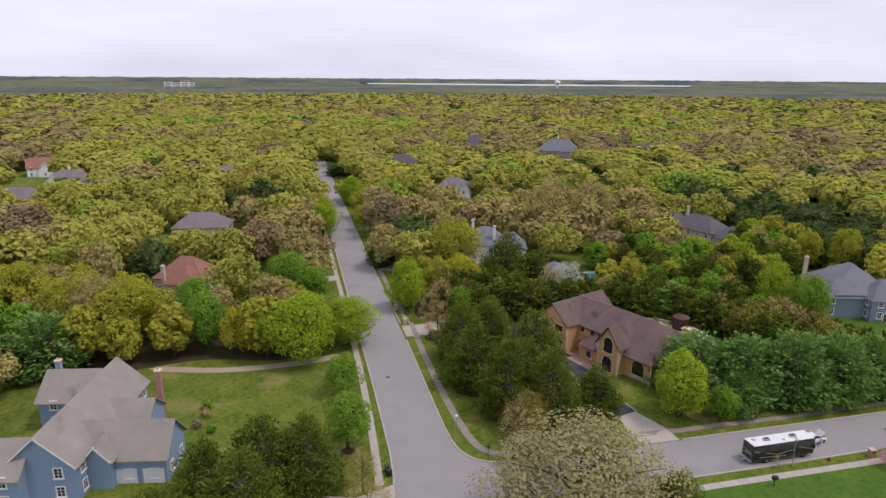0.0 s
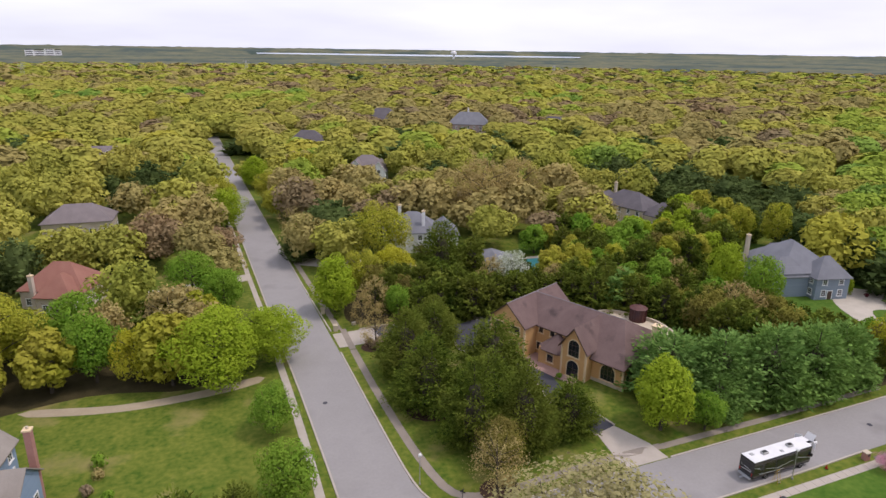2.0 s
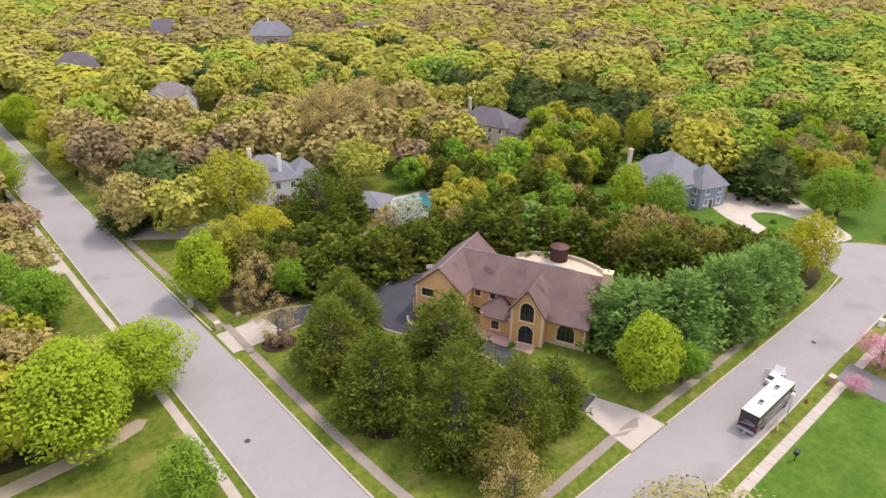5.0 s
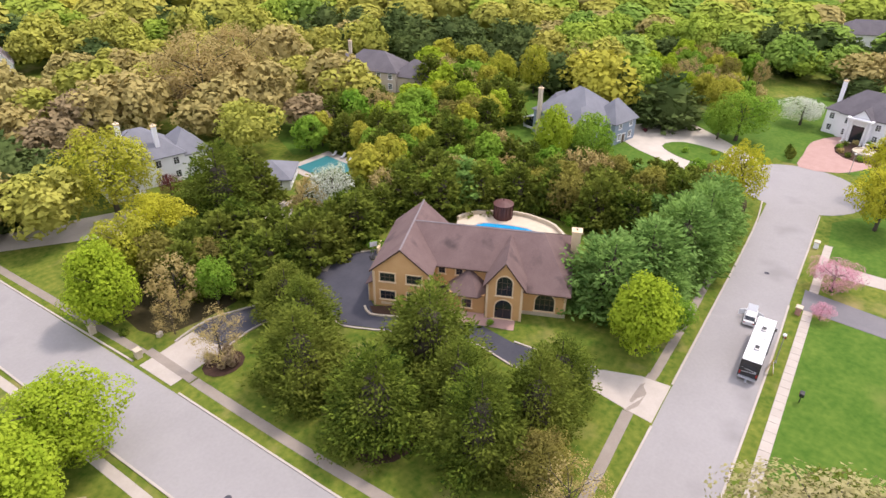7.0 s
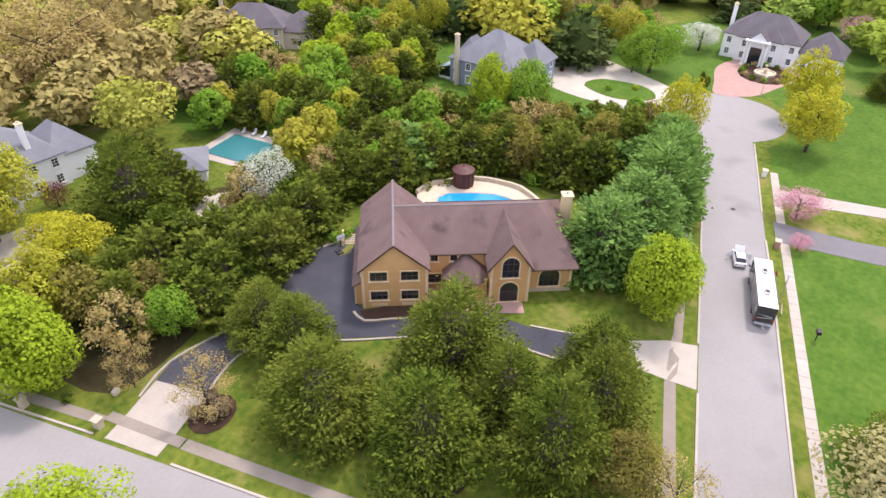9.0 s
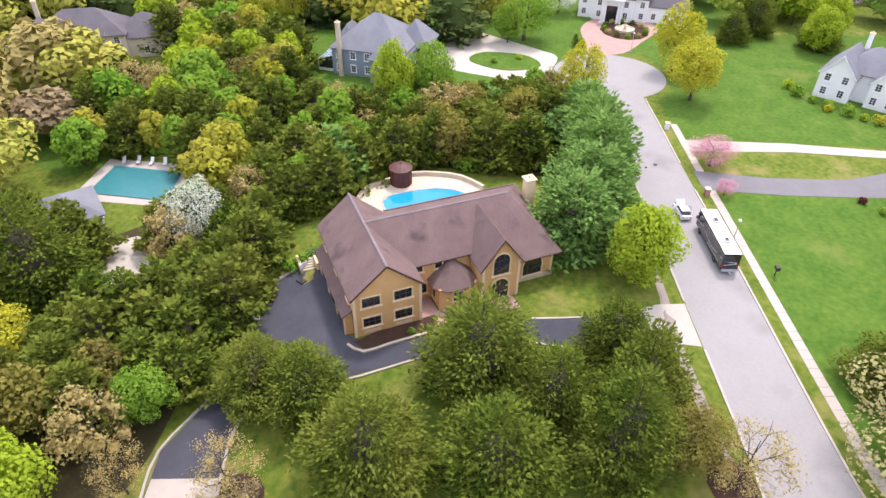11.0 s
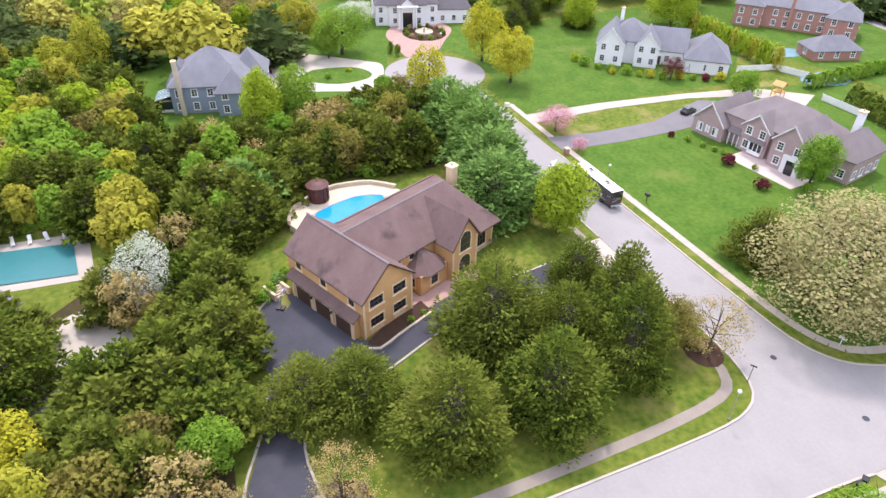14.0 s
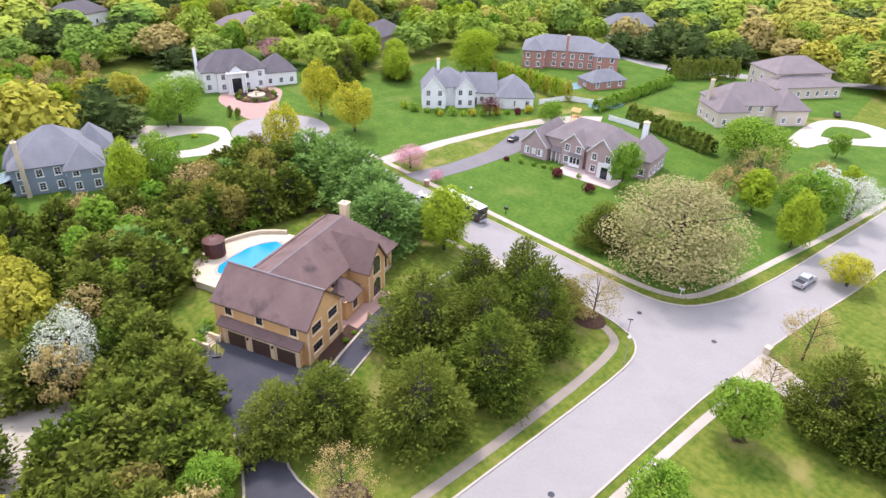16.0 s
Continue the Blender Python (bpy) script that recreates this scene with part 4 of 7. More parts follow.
def wing(house, u0, u1, v0, v1, e, r, kind, wall, roof, trim, others=(), win=(1.1, 1.5), gap=3.2, floors=None, o=0.5):
    part("wall", walls_mesh(u0, u1, v0, v1, e, r, kind), wall, house)
    bm = bmesh.new()
    part("roof", slab(roof_faces(u0, u1, v0, v1, e, r, kind, o), 0.2), roof, house)
    if win:
        zs = floors or ([1.0, 4.0] if e > 5 else [1.0])
        for (a0, a1, fixed, along, turn) in ((u0, u1, v0, "u", 0), (u0, u1, v1, "u", 180), (v0, v1, u0, "v", -90), (v0, v1, u1, "v", 90)):
            n = int((a1 - a0 - 0.8) / gap)
            for i in range(n):
                a = a0 + (a1 - a0) * (i + 0.5) / n
                p = (a, fixed) if along == "u" else (fixed, a)
                if any(x0 - 0.8 < p[0] < x1 + 0.8 and y0 - 0.8 < p[1] < y1 + 0.8 for x0, x1, y0, y1 in others):
                    continue
                for z in zs:
                    if z + win[1] < e:
                        window(house, p[0], p[1], z, turn, win[0], win[1], False, trim)


def chimney(house, u, v, top, mat, w=0.9, base=0.0):
    c = part("chimney", box(u - w / 2, u + w / 2, v - w / 2, v + w / 2, base - 0.5, top - 0.35, 0.04), mat, house)
    bm = box(u - w * 0.62, u + w * 0.62, v - w * 0.62, v + w * 0.62, top - 0.35, top - 0.1, 0.03)
    part("chimney_cap", bm, M["cream"], c)
    part("flue", tube((u, v, top - 0.1), (u, v, top + 0.25), 0.18, 0.18), M["stone"], c)


def front_door(house, u, v, z, turn, w, h, mat, trim):
    d = part("door", box(-w / 2, w / 2, -0.06, 0.02, 0, h, 0.01), mat, house)
    d.matrix_basis = pose(u, v, z, 0, 0, turn)
    bm = box(-w / 2 - 0.15, -w / 2, -0.1, 0.02, 0, h)
    add_box(bm, w / 2, w / 2 + 0.15, -0.1, 0.02, 0, h), add_box(bm, -w / 2 - 0.15, w / 2 + 0.15, -0.1, 0.02, h, h + 0.18)
    part("door_frame", bm, trim, d)
    part("handle", tube((w * 0.36, -0.1, h * 0.45), (w * 0.36, -0.1, h * 0.55), 0.025, 0.025), M["steel"], d)


def garage_door(house, u, v, z, turn, w, h, mat, trim):
    bm = bmesh.new()
    for i in range(4):
        add_box(bm, -w / 2, w / 2, -0.04 + 0.006 * (i % 2), 0.02, h * i / 4 + 0.01, h * (i + 1) / 4 - 0.01, 0.008)
    d = part("garage_door", bm, mat, house)
    d.matrix_basis = pose(u, v, z, 0, 0, turn)
    bm = box(-w / 2 - 0.2, -w / 2, -0.1, 0.02, 0, h)
    add_box(bm, w / 2, w / 2 + 0.2, -0.1, 0.02, 0, h), add_box(bm, -w / 2 - 0.2, w / 2 + 0.2, -0.1, 0.02, h, h + 0.2)
    part("door_frame", bm, trim, d)


def simple_house(name, x, y, turn, wings, wall, roof, label, trim="white", chim=(), doors=(), garages=(), gap=3.2):
    h = thing(name, x, y, gz(x, y), turn, label, "house")
    boxes = [w[:4] for w in wings]
    for i, w in enumerate(wings):
        wing(h, *w, M[wall], M[roof], M[trim], [b for j, b in enumerate(boxes) if j != i], gap=gap)
    for u0, u1, v0, v1, e, r, kd in wings:
        um = (u0 + u1) / 2
        if kd == "v":
            bm = bmesh.new()
            ln = math.hypot((u1 - u0) / 2 + 0.5, r - e + 0.3)
            for sgn in (-1, 1):
                a = math.degrees(math.atan2((r - e) * 2, u1 - u0))
                add_box(bm, -ln, 0, -0.06, 0.06, -0.3, -0.04, 0.0, pose(um, v0 - 0.5, r, 0, 0, 0) @ pose(0, 0, 0, 0, 0, 0 if sgn < 0 else 180) @ pose(0, 0, 0, 0, -a, 0))
            part("bargeboard", bm, M[trim], h)
    for u, v, top, mat in chim:
        chimney(h, u, v, top, M[mat])
    for u, v, t in doors:
        front_door(h, u, v, 0.1, t, 1.2, 2.2, M["door_brown"], M[trim])
    for u, v, t in garages:
        garage_door(h, u, v, 0.05, t, 2.7, 2.3, M[trim], M[trim])
    return h


# the tan house
HT = -62.5
house = thing("tan_house", 44.9, 131.9, 0.85, HT, "large tan stucco house with brown shingle roof and arched windows", "house")
ST, CR, RB = M["stucco"], M["cream"], M["roof_brown"]
part("wall", walls_mesh(0, 8.8, 0, 16, 6.7, 10.5, "v"), ST, house, "tan stucco wall of the garage wing")
part("roof", slab(roof_faces(0, 8.8, 0, 16, 6.7, 10.5, "v", 0.36), 0.22), RB, house)
part("wall", walls_mesh(8.2, 17.6, 3.9, 15.1, 6.3, 10, "hip"), ST, house)
part("wall", walls_mesh(22.0, 29.0, 2.4, 15.0, 4.75, 9, "hip"), ST, house)
part("wall", walls_mesh(17.2, 22.6, 0.2, 9, 6.35, 10.1, "v"), ST, house, "tall entrance gable wall")
part("roof", slab(roof_faces(17.2, 22.6, 0.2, 8.9, 6.35, 10.1, "v", 0.45), 0.2), RB, house)
RG = (24.8, 9.2, 10.5)
part("roof", slab([[(4.6, 9.2, 10.5), (4.6, 3.4, 6.15), (22.3, 3.4, 6.15), (22.3, 1.3, 4.575), (29.6, 1.3, 4.575), RG],
                   [(4.6, 9.2, 10.5), RG, (29.6, 15.6, 7.0), (4.6, 15.6, 7.0)], [RG, (29.6, 1.3, 4.575), (29.6, 15.6, 7.0)]], 0.2), RB, house, "long main roof of worn brown shingles")
part("roof_ridge", slab([[(4.5, 9.05, 10.47), (24.8, 9.05, 10.47), (24.8, 9.2, 10.56), (4.5, 9.2, 10.56)], [(24.8, 9.35, 10.47), (4.5, 9.35, 10.47), (4.5, 9.2, 10.56), (24.8, 9.2, 10.56)]], 0.05), M["roof_taupe"], house)
part("roof_ridge", slab([[(4.25, 16.5, 10.5), (4.25, -0.5, 10.5), (4.4, -0.5, 10.58), (4.4, 16.5, 10.58)], [(4.55, -0.5, 10.5), (4.55, 16.5, 10.5), (4.4, 16.5, 10.58), (4.4, -0.5, 10.58)]], 0.05), M["roof_taupe"], house)
part("wall", walls_mesh(11.6, 17.0, 1.0, 4.5, 3.3, 5.6, "hip"), ST, house)
part("roof", slab([[(11.0, 1.8, 3.2), (12.6, 0.4, 3.2), (14.2, 4.0, 6.1)], [(12.6, 0.4, 3.2), (16.0, 0.4, 3.2), (14.2, 4.0, 6.1)], [(16.0, 0.4, 3.2), (17.4, 1.8, 3.2), (14.2, 4.0, 6.1)],
                   [(17.4, 1.8, 3.2), (17.4, 4.2, 3.2), (14.2, 4.0, 6.1)], [(11.0, 4.2, 3.2), (11.0, 1.8, 3.2), (14.2, 4.0, 6.1)]], 0.15), RB, house, "hipped roof of the bay")
part("wall", box(-0.9, 0.05, 0.9, 14.6, -0.8, 3.35), ST, house, "projecting garage wall")
part("roof", slab([[(-1.35, 0.5, 3.3), (0.05, 0.5, 4.15), (0.05, 15.0, 4.15), (-1.35, 15.0, 3.3)]], 0.16), RB, house, "narrow lean-to roof over the garage doors")
for vv in (3.1, 7.4, 11.7):
    garage_door(house, -0.9, vv, 0.0, -90, 3.2, 2.5, M["door_brown"], CR)
for uu, zz in ((2.3, 4.6), (6.4, 4.6), (2.3, 1.4), (6.4, 1.4)):
    window(house, uu, 0, zz, 0, 2.3, 1.45, False, CR, (3, 2))
for vv in (2.2, 8.0, 13.4):
    window(house, 0, vv, 4.6, -90, 1.15, 1.4, False, CR, (2, 2))
for uu, zz, w, h in ((9.9, 4.7, 1.0, 1.1), (12.6, 4.7, 1.0, 1.1), (10.0, 1.0, 1.9, 1.5)):
    window(house, uu, 3.9, zz, 0, w, h, False, CR, (2, 2))
window(house, 14.3, 1.0, 0.9, 0, 1.4, 1.5, False, CR, (2, 2))
window(house, 11.6, 2.7, 0.9, -90, 1.0, 1.5, False, CR, (2, 2))
window(house, 19.9, 0.2, 4.3, 0, 2.3, 3.3, True, CR, (3, 3))
# open porch arch: the dark pane stands for the shade inside
window(house, 19.9, 0.2, 0.2, 0, 2.5, 3.3, True, CR, (2, 2), "entrance_arch")
window(house, 25.9, 2.4, 0.9, 0, 2.9, 3.1, True, CR, (4, 3))
for vv in (4, 12):
    window(house, 29.0, vv, 1.0, 90, 1.2, 1.6, False, CR, (2, 2))
for uu in (11, 14, 17, 20, 23, 26):
    window(house, uu, 15.1 if uu < 17 else 15.0, 1.0, 180, 1.6, 1.9, False, CR, (2, 2))
for uu, v0, v1, top in ((0.05, -0.05, 0.3, 6.2), (8.55, -0.05, 0.3, 6.2), (17.25, 0.15, 0.5, 6.0), (22.35, 0.15, 0.5, 6.0), (28.75, 2.35, 2.7, 4.6)):
    part("corner_trim", box(uu - 0.05, uu + 0.3, v0 - 0.03, v1, -0.6, top, 0.02), CR, house)
part("plinth", box(22.6, 29.05, 2.3, 2.5, -0.8, 0.35), M["stone"], house)
chimney(house, 29.75, 12.0, 10.2, CR, 1.35)
def gable_board(house, u0, u1, v, e, r, o, mat):
    """Dark boards along the two slopes of a front gable."""
    um = (u0 + u1) / 2
    drop = (r - e) * 2 * o / (u1 - u0)
    for sgn in (-1, 1):
        bm = bmesh.new()
        a, b = (um, r), (um + sgn * ((u1 - u0) / 2 + o), e - drop)
        pts = [(a[0], v, a[1] + 0.02), (b[0], v, b[1] + 0.02), (b[0], v, b[1] - 0.26), (a[0], v, a[1] - 0.26)]
        f = bm.faces.new([bm.verts.new(q) for q in pts])
        ext = bmesh.ops.extrude_face_region(bm, geom=[f], use_keep_orig=True)
        bmesh.ops.translate(bm, vec=(0, -0.08, 0), verts=[g for g in ext["geom"] if isinstance(g, bmesh.types.BMVert)])
        part("bargeboard", bm, mat, house, "dark brown board under the gable's edge")


gable_board(house, 0, 8.8, -0.37, 6.7, 10.5, 0.36, M["door_brown"])
gable_board(house, 17.2, 22.6, -0.26, 6.35, 10.1, 0.45, M["door_brown"])
part("gutter", box(8.9, 17.2, 3.28, 3.4, 5.98, 6.12), M["door_brown"], house)
part("gutter", box(22.9, 29.6, 1.18, 1.3, 4.4, 4.55), M["door_brown"], house)
part("gutter", box(-0.47, -0.37, -0.3, 16.3, 6.18, 6.32), M["door_brown"], house)
for vv in (1.1, 5.25, 9.55, 13.9):
    part("pilaster", box(-1.06, -0.88, vv - 0.22, vv + 0.22, -0.6, 3.05, 0.02), CR, house)
part("lintel", box(-1.04, -0.88, 1.3, 13.7, 2.72, 3.0, 0.02), CR, house)
for lv in (5.25, 9.55):
    part("wall_lamp", lathe([(0.05, 2.1), (0.14, 2.15), (0.18, 2.5), (0.06, 2.6)], 8), M["black"], house).matrix_basis = pose(-1.2, lv, 0)
part("panel", box(1.2, 3.4, -0.06, 0.02, 0.35, 0.8, 0.01), CR, house)
part("panel", box(5.3, 7.5, -0.06, 0.02, 0.35, 0.8, 0.01), CR, house)
part("plinth", box(22.6, 29.06, 2.24, 2.3, -0.8, 0.6), M["stone"], house)
part("rear_roof", slab([[(9.2, 15.2, 7.35), (29.0, 15.2, 7.35), (29.0, 16.6, 6.5), (9.2, 16.6, 6.5)]], 0.15), RB, house)
part("porch_step", box(18.2, 21.6, -1.5, 0.2, -0.8, 0.08, 0.03), M["stone"], house)

# pool terrace behind it
HM = pose(44.9, 131.9, 0, 0, 0, HT)


def hp(u, v):
    p = HM @ Vector((u, v, 0))
    return (p.x, p.y)


DECK = [(8.3, 16.2), (8.4, 28.0), (10, 30.1), (12.4, 31.4), (19, 32.4), (23, 31.0), (26.5, 28.5), (28.6, 24.2), (28.8, 16.2)]
POOL = [(11.6, 22.6), (11.8, 26.4), (14.1, 27.9), (21.4, 27.3), (25.2, 24.4), (24.6, 21.8), (18.9, 21.4)]
sheet("terrace", [hp(u, v) for u, v in DECK], 1.25, M["stone"], "raised pale stone pool terrace", 2.0)
sheet("water_pool", [hp(u, v) for u, v in POOL], 1.31, M["pool"], "bright blue swimming pool water")
ribbon("pool_coping", [hp(u, v) for u, v in POOL + POOL[:1]], -0.2, 0.2, 1.27, M["concrete"], "pale coping round the pool", 0.07, step=9)
for nm, a, b in (("wall_terrace", 1, 8),):
    ribbon(nm, [hp(u, v) for u, v in DECK[a:b]], -0.25, 0.25, 1.2, M["stone"], "low dry stone wall round the terrace", 0.75, step=9)


def gazebo(x, y, z):
    g = thing("gazebo", x, y, z, 10, "round maroon wooden garden hut with a conical roof", "gazebo")
    part("body", lathe([(1.75, 0), (1.75, 2.9), (1.85, 2.95), (1.85, 3.1)], 12), M["maroon"], g)
    part("roof", lathe([(1.98, 3.0), (2.0, 3.12), (1.1, 3.55), (0.3, 3.78), (0.05, 3.8)], 12), M["maroon"], g)
    part("finial", lathe([(0.12, 3.75), (0.2, 3.9), (0.05, 4.05)], 8), M["maroon"], g)
    for i in range(12):
        a = i * math.pi / 6 + 0.26
        part("post", box(-0.06, 0.06, -0.06, 0.06, 0, 2.95, 0.0, pose(1.78 * math.cos(a), 1.78 * math.sin(a), 0, 0, 0, math.degrees(a))), M["maroon"], g)


gazebo(79.9, 131.4, 1.95)

# neighbours
simple_house("slate_blue_house", 135, 145, -100, [(-8.5, 8.5, -7.5, 8, 6.4, 12.4, "hip"), (1.5, 8.8, -10, 0, 5.6, 9.6, "hip"), (-9.6, -5, -3, 5, 5.4, 9.4, "hip"), (4, 11.5, 0, 9, 5.8, 10.4, "hip")],
             "siding_slate", "roof_grey", "blue-grey sided house with a steep grey hipped roof", chim=((-6.2, -8.2, 12.4, "stone"),), doors=((11.52, 4, 90),), gap=3.0)
villa = simple_house("white_villa", 183, 85, -102, [(-9.5, 9.5, -5.5, 6, 6.6, 11.6, "hip"), (9.5, 20, -4.5, 5.5, 4.6, 9.4, "hip"), (-5.5, 5.5, -6.6, 0, 6.6, 9.6, "hip")],
             "white", "roof_dark", "white villa with a columned entrance and dark roof", chim=((-10, 3, 12.2, "white"),), gap=3.0)
part("wall", walls_mesh(-2.4, 2.4, -8.4, -6, 6.6, 8.9, "v"), M["white"], villa, "white pediment of the entrance")
part("roof", slab(roof_faces(-2.4, 2.4, -8.4, -4, 6.6, 8.9, "v", 0.4), 0.2), M["roof_dark"], villa)
part("entrance_recess", box(-1.5, 1.5, -8.46, -8.3, 0, 4.6, 0.02), M["glass"], villa, "tall dark glazed entrance")
for cu in (-2.6, -1.7, 1.7, 2.6):
    part("column", lathe([(0.32, 0), (0.32, 0.25), (0.24, 0.35), (0.2, 5.8), (0.3, 5.95), (0.32, 6.2)], 12), M["white"], villa).matrix_basis = pose(cu, -9.2, 0)
part("porch_roof", box(-3.1, 3.1, -9.7, -8.3, 6.2, 6.6, 0.04), M["white"], villa)
part("porch_step", box(-3.2, 3.2, -10.2, -8.4, -0.8, 0.15, 0.03), M["stone"], villa)
simple_house("white_house", 130, 30.5, -126, [(-12, 0, -6, 6, 6.2, 10.6, "hip"), (-14, -7, -9, 2, 6.0, 10.0, "v"), (0, 9, -4, 7, 4.2, 8.6, "u"), (9, 20, -8, 6, 3.8, 8.6, "hip"), (-4, 2, -8, 0, 5.8, 9.4, "v")],
             "white", "roof_grey", "white house with steep grey roofs and several gables", chim=((-9, 3, 12.2, "white"),), doors=((2.4, -4.1, 0),), garages=((12, -8.02, 0), (16, -8.02, 0)), gap=2.6)
brick = simple_house("brick_house", 73, 37, -165, [(-11, 9, -5, 7, 6.2, 10.4, "hip"), (-17, -9.5, -7, 5, 3.9, 7.8, "v"), (1.5, 8.5, -7.5, 2, 6.2, 9.8, "v"), (8, 15, -2, 9, 5.0, 9.0, "hip"), (-6, 0, -6.2, 0, 6.0, 8.8, "v")],
             "brick_pink", "roof_taupe", "pinkish brick house with gables, white trim and a taupe roof", doors=((6.5, -7.52, 0),), gap=2.5)
bay = part("bay_window", box(-3.6, -0.6, -6.75, -6.2, 0.3, 3.1, 0.04), M["white"], brick, "white panelled bay window")
for bu in (-3.2, -2.3, -1.4):
    part("pane", box(bu, bu + 0.7, -6.8, -6.74, 1.2, 2.8), M["glass"], bay)
part("bay_roof", slab([[(-3.9, -7.0, 3.1), (-0.3, -7.0, 3.1), (-0.3, -6.2, 3.6), (-3.9, -6.2, 3.6)]], 0.12), M["roof_taupe"], brick)
part("porch_wall", box(4.6, 8.3, -8.1, -7.5, 0, 3.7, 0.03), M["white"], brick, "white entrance surround")
part("door_recess", box(5.6, 7.3, -8.16, -8.08, 0, 2.9, 0.02), M["glass"], brick)
for pu in (-8.6, -7.4, -6.4):
    part("column", tube((pu, -6.0, 0), (pu, -6.0, 2.9), 0.14, 0.12), M["white"], brick)
part("porch_roof", slab([[(-9.2, -6.4, 2.9), (-5.8, -6.4, 2.9), (-5.8, -5, 3.7), (-9.2, -5, 3.7)]], 0.14), M["roof_taupe"], brick)
for su in (-15.3, -13.5, -12.9, -11.1):
    part("shutter", box(su - 0.22, su + 0.22, -7.09, -7.0, 0.95, 2.55, 0.01), M["white"], brick)
chimney(brick, 10, 5.5, 11.6, M["white"], 1.2)
simple_house("brick_mansion", 144.5, -32, -139, [(-16, 14, -7, 7, 6.8, 10.8, "hip"), (-16, -8, -10, 2, 6.8, 10.0, "hip"), (10, 19, -9, 3, 6.0, 9.6, "hip")],
             "brick_red", "roof_grey", "long red brick mansion with a pale grey roof", chim=((0, -7.3, 12.5, "brick_red"),), gap=3.0)
simple_house("pool_house", 117, -20, -104, [(-7, 7, -4, 4, 3.0, 6.0, "hip")], "brick_red", "roof_grey", "small red brick pool house with a hipped roof", gap=4)
simple_house("stone_house", 70, -31, -122, [(-12, 10, -6, 7, 6.0, 11.0, "hip"), (-14, -5, -9, 3, 5.0, 9.4, "hip"), (5, 15, -8, 4, 5.0, 9.6, "hip")],
             "beige", "roof_taupe", "beige stone house with broad taupe roofs", chim=((-13, 0, 12.0, "stone"),), gap=3.2)
simple_house("beige_house", 79, -75, -116, [(-11, 11, -7, 7, 7.6, 11.6, "hip"), (-14, 12, -12, -2, 4.2, 6.8, "hip")], "beige", "roof_taupe", "tall beige stucco house with two tiers of roof", gap=3.4)
simple_house("grey_roofed_house", 49, 204, -12, [(-8, 7, -6, 6, 6.4, 11.4, "hip"), (-10, -3, -9, 2, 6, 10.4, "v"), (5, 13, -5, 5, 5.4, 9.6, "hip")], "white", "roof_grey",
             "white house with steep grey roofs and two white chimneys", chim=((-4.6, -5.0, 14.8, "white"), (2.5, -4, 12.6, "white")), doors=((2, -6.02, 0),), gap=3.0)
simple_house("garage_building", 65.5, 181.5, -50, [(-4.5, 4.5, -4.5, 4.5, 2.7, 5.0, "hip")], "white", "roof_grey", "small pale outbuilding with a grey hipped roof and skylights", gap=4.0)
simple_house("dark_roofed_house", 134, 214, -70, [(-11, 8, -6, 6, 6.2, 10.8, "hip"), (6, 18, -5, 6, 5.0, 9.0, "hip"), (-14, -7, -8, 3, 5.6, 9.6, "hip")], "beige", "roof_dark", "long house with dark slate-coloured roofs among trees", chim=((-12, 5, 11.8, "stone"),))
simple_house("light_blue_house", -40, 99, -6, [(-6, 4, -12, 14, 6.2, 10.8, "v"), (0, 15, -8, 0, 4.6, 8.6, "u"), (-16, -3, -14, -6, 5.6, 9.4, "u"), (-12, -2, 8, 18, 5.6, 9.2, "u"), (1, 9, 0, 8, 5.0, 8.0, "u"), (3.5, 7.5, -9.2, -4, 5.2, 7.4, "v")],
             "siding_blue", "roof_tan", "light blue clapboard house with grey-brown roofs and dormers", chim=((8.5, 8.4, 11.0, "brick_red"), (-11, 14, 10.6, "siding_blue")), garages=((9, -8.02, 0), (13, -8.02, 0)), gap=3.4)
simple_house("red_roofed_house", -42, 184, -20, [(-8, 7, -5.5, 5.5, 4.8, 10.0, "hip"), (-2, 6, -9, 0, 4.6, 8.8, "hip")], "beige", "roof_red", "house with a reddish hipped roof among trees", chim=((-3, -8, 9.4, "beige"),), doors=((7.02, 0, 90),))
simple_house("taupe_house", -51, 249, 0, [(-10, 10, -6, 6, 5, 9.6, "hip")], "beige", "roof_taupe", "house with a pale taupe roof behind trees")
simple_house("far_white_house", -172, 425, 20, [(-14, 12, -7, 7, 5.6, 10.5, "u"), (-8, -1, -10, 0, 5.2, 9.4, "v"), (4, 11, -10, 0, 5.2, 9.4, "v")], "white", "roof_red", "white house with a maroon roof and two gables", gap=4)
simple_house("far_cream_house", -140, 368, 10, [(-12, 9, -6, 6, 5.4, 10.5, "hip"), (-12, -4, -9, 1, 5.2, 9.6, "v")], "white", "roof_taupe", "cream house with a tan roof", chim=((-2, 2, 12.5, "white"),), gap=4)
simple_house("far_tan_house", -144, 318, 0, [(-12, 10, -6, 6, 4.6, 9.5, "hip")], "beige", "roof_taupe", "low house with a tan roof", gap=4)
simple_house("far_gabled_house", 58, 316, -20, [(-9, 8, -6, 6, 6, 11, "hip"), (-8, -1, -9, 1, 6, 10, "v"), (3, 9, -9, 1, 5.6, 9.4, "v")], "white", "roof_taupe", "white gabled house among trees", gap=3)
simple_house("far_slate_house", 41, 408, -20, [(-10, 10, -6, 6, 6, 12, "hip")], "white", "roof_dark", "house with a dark slate roof among trees", gap=4)
simple_house("far_grey_house", 165, 466, -25, [(-16, 14, -8, 8, 7, 15, "hip")], "brick_pink", "roof_grey", "large house with a pale grey hipped roof among trees", chim=((-2, 2, 18, "white"),), gap=4)
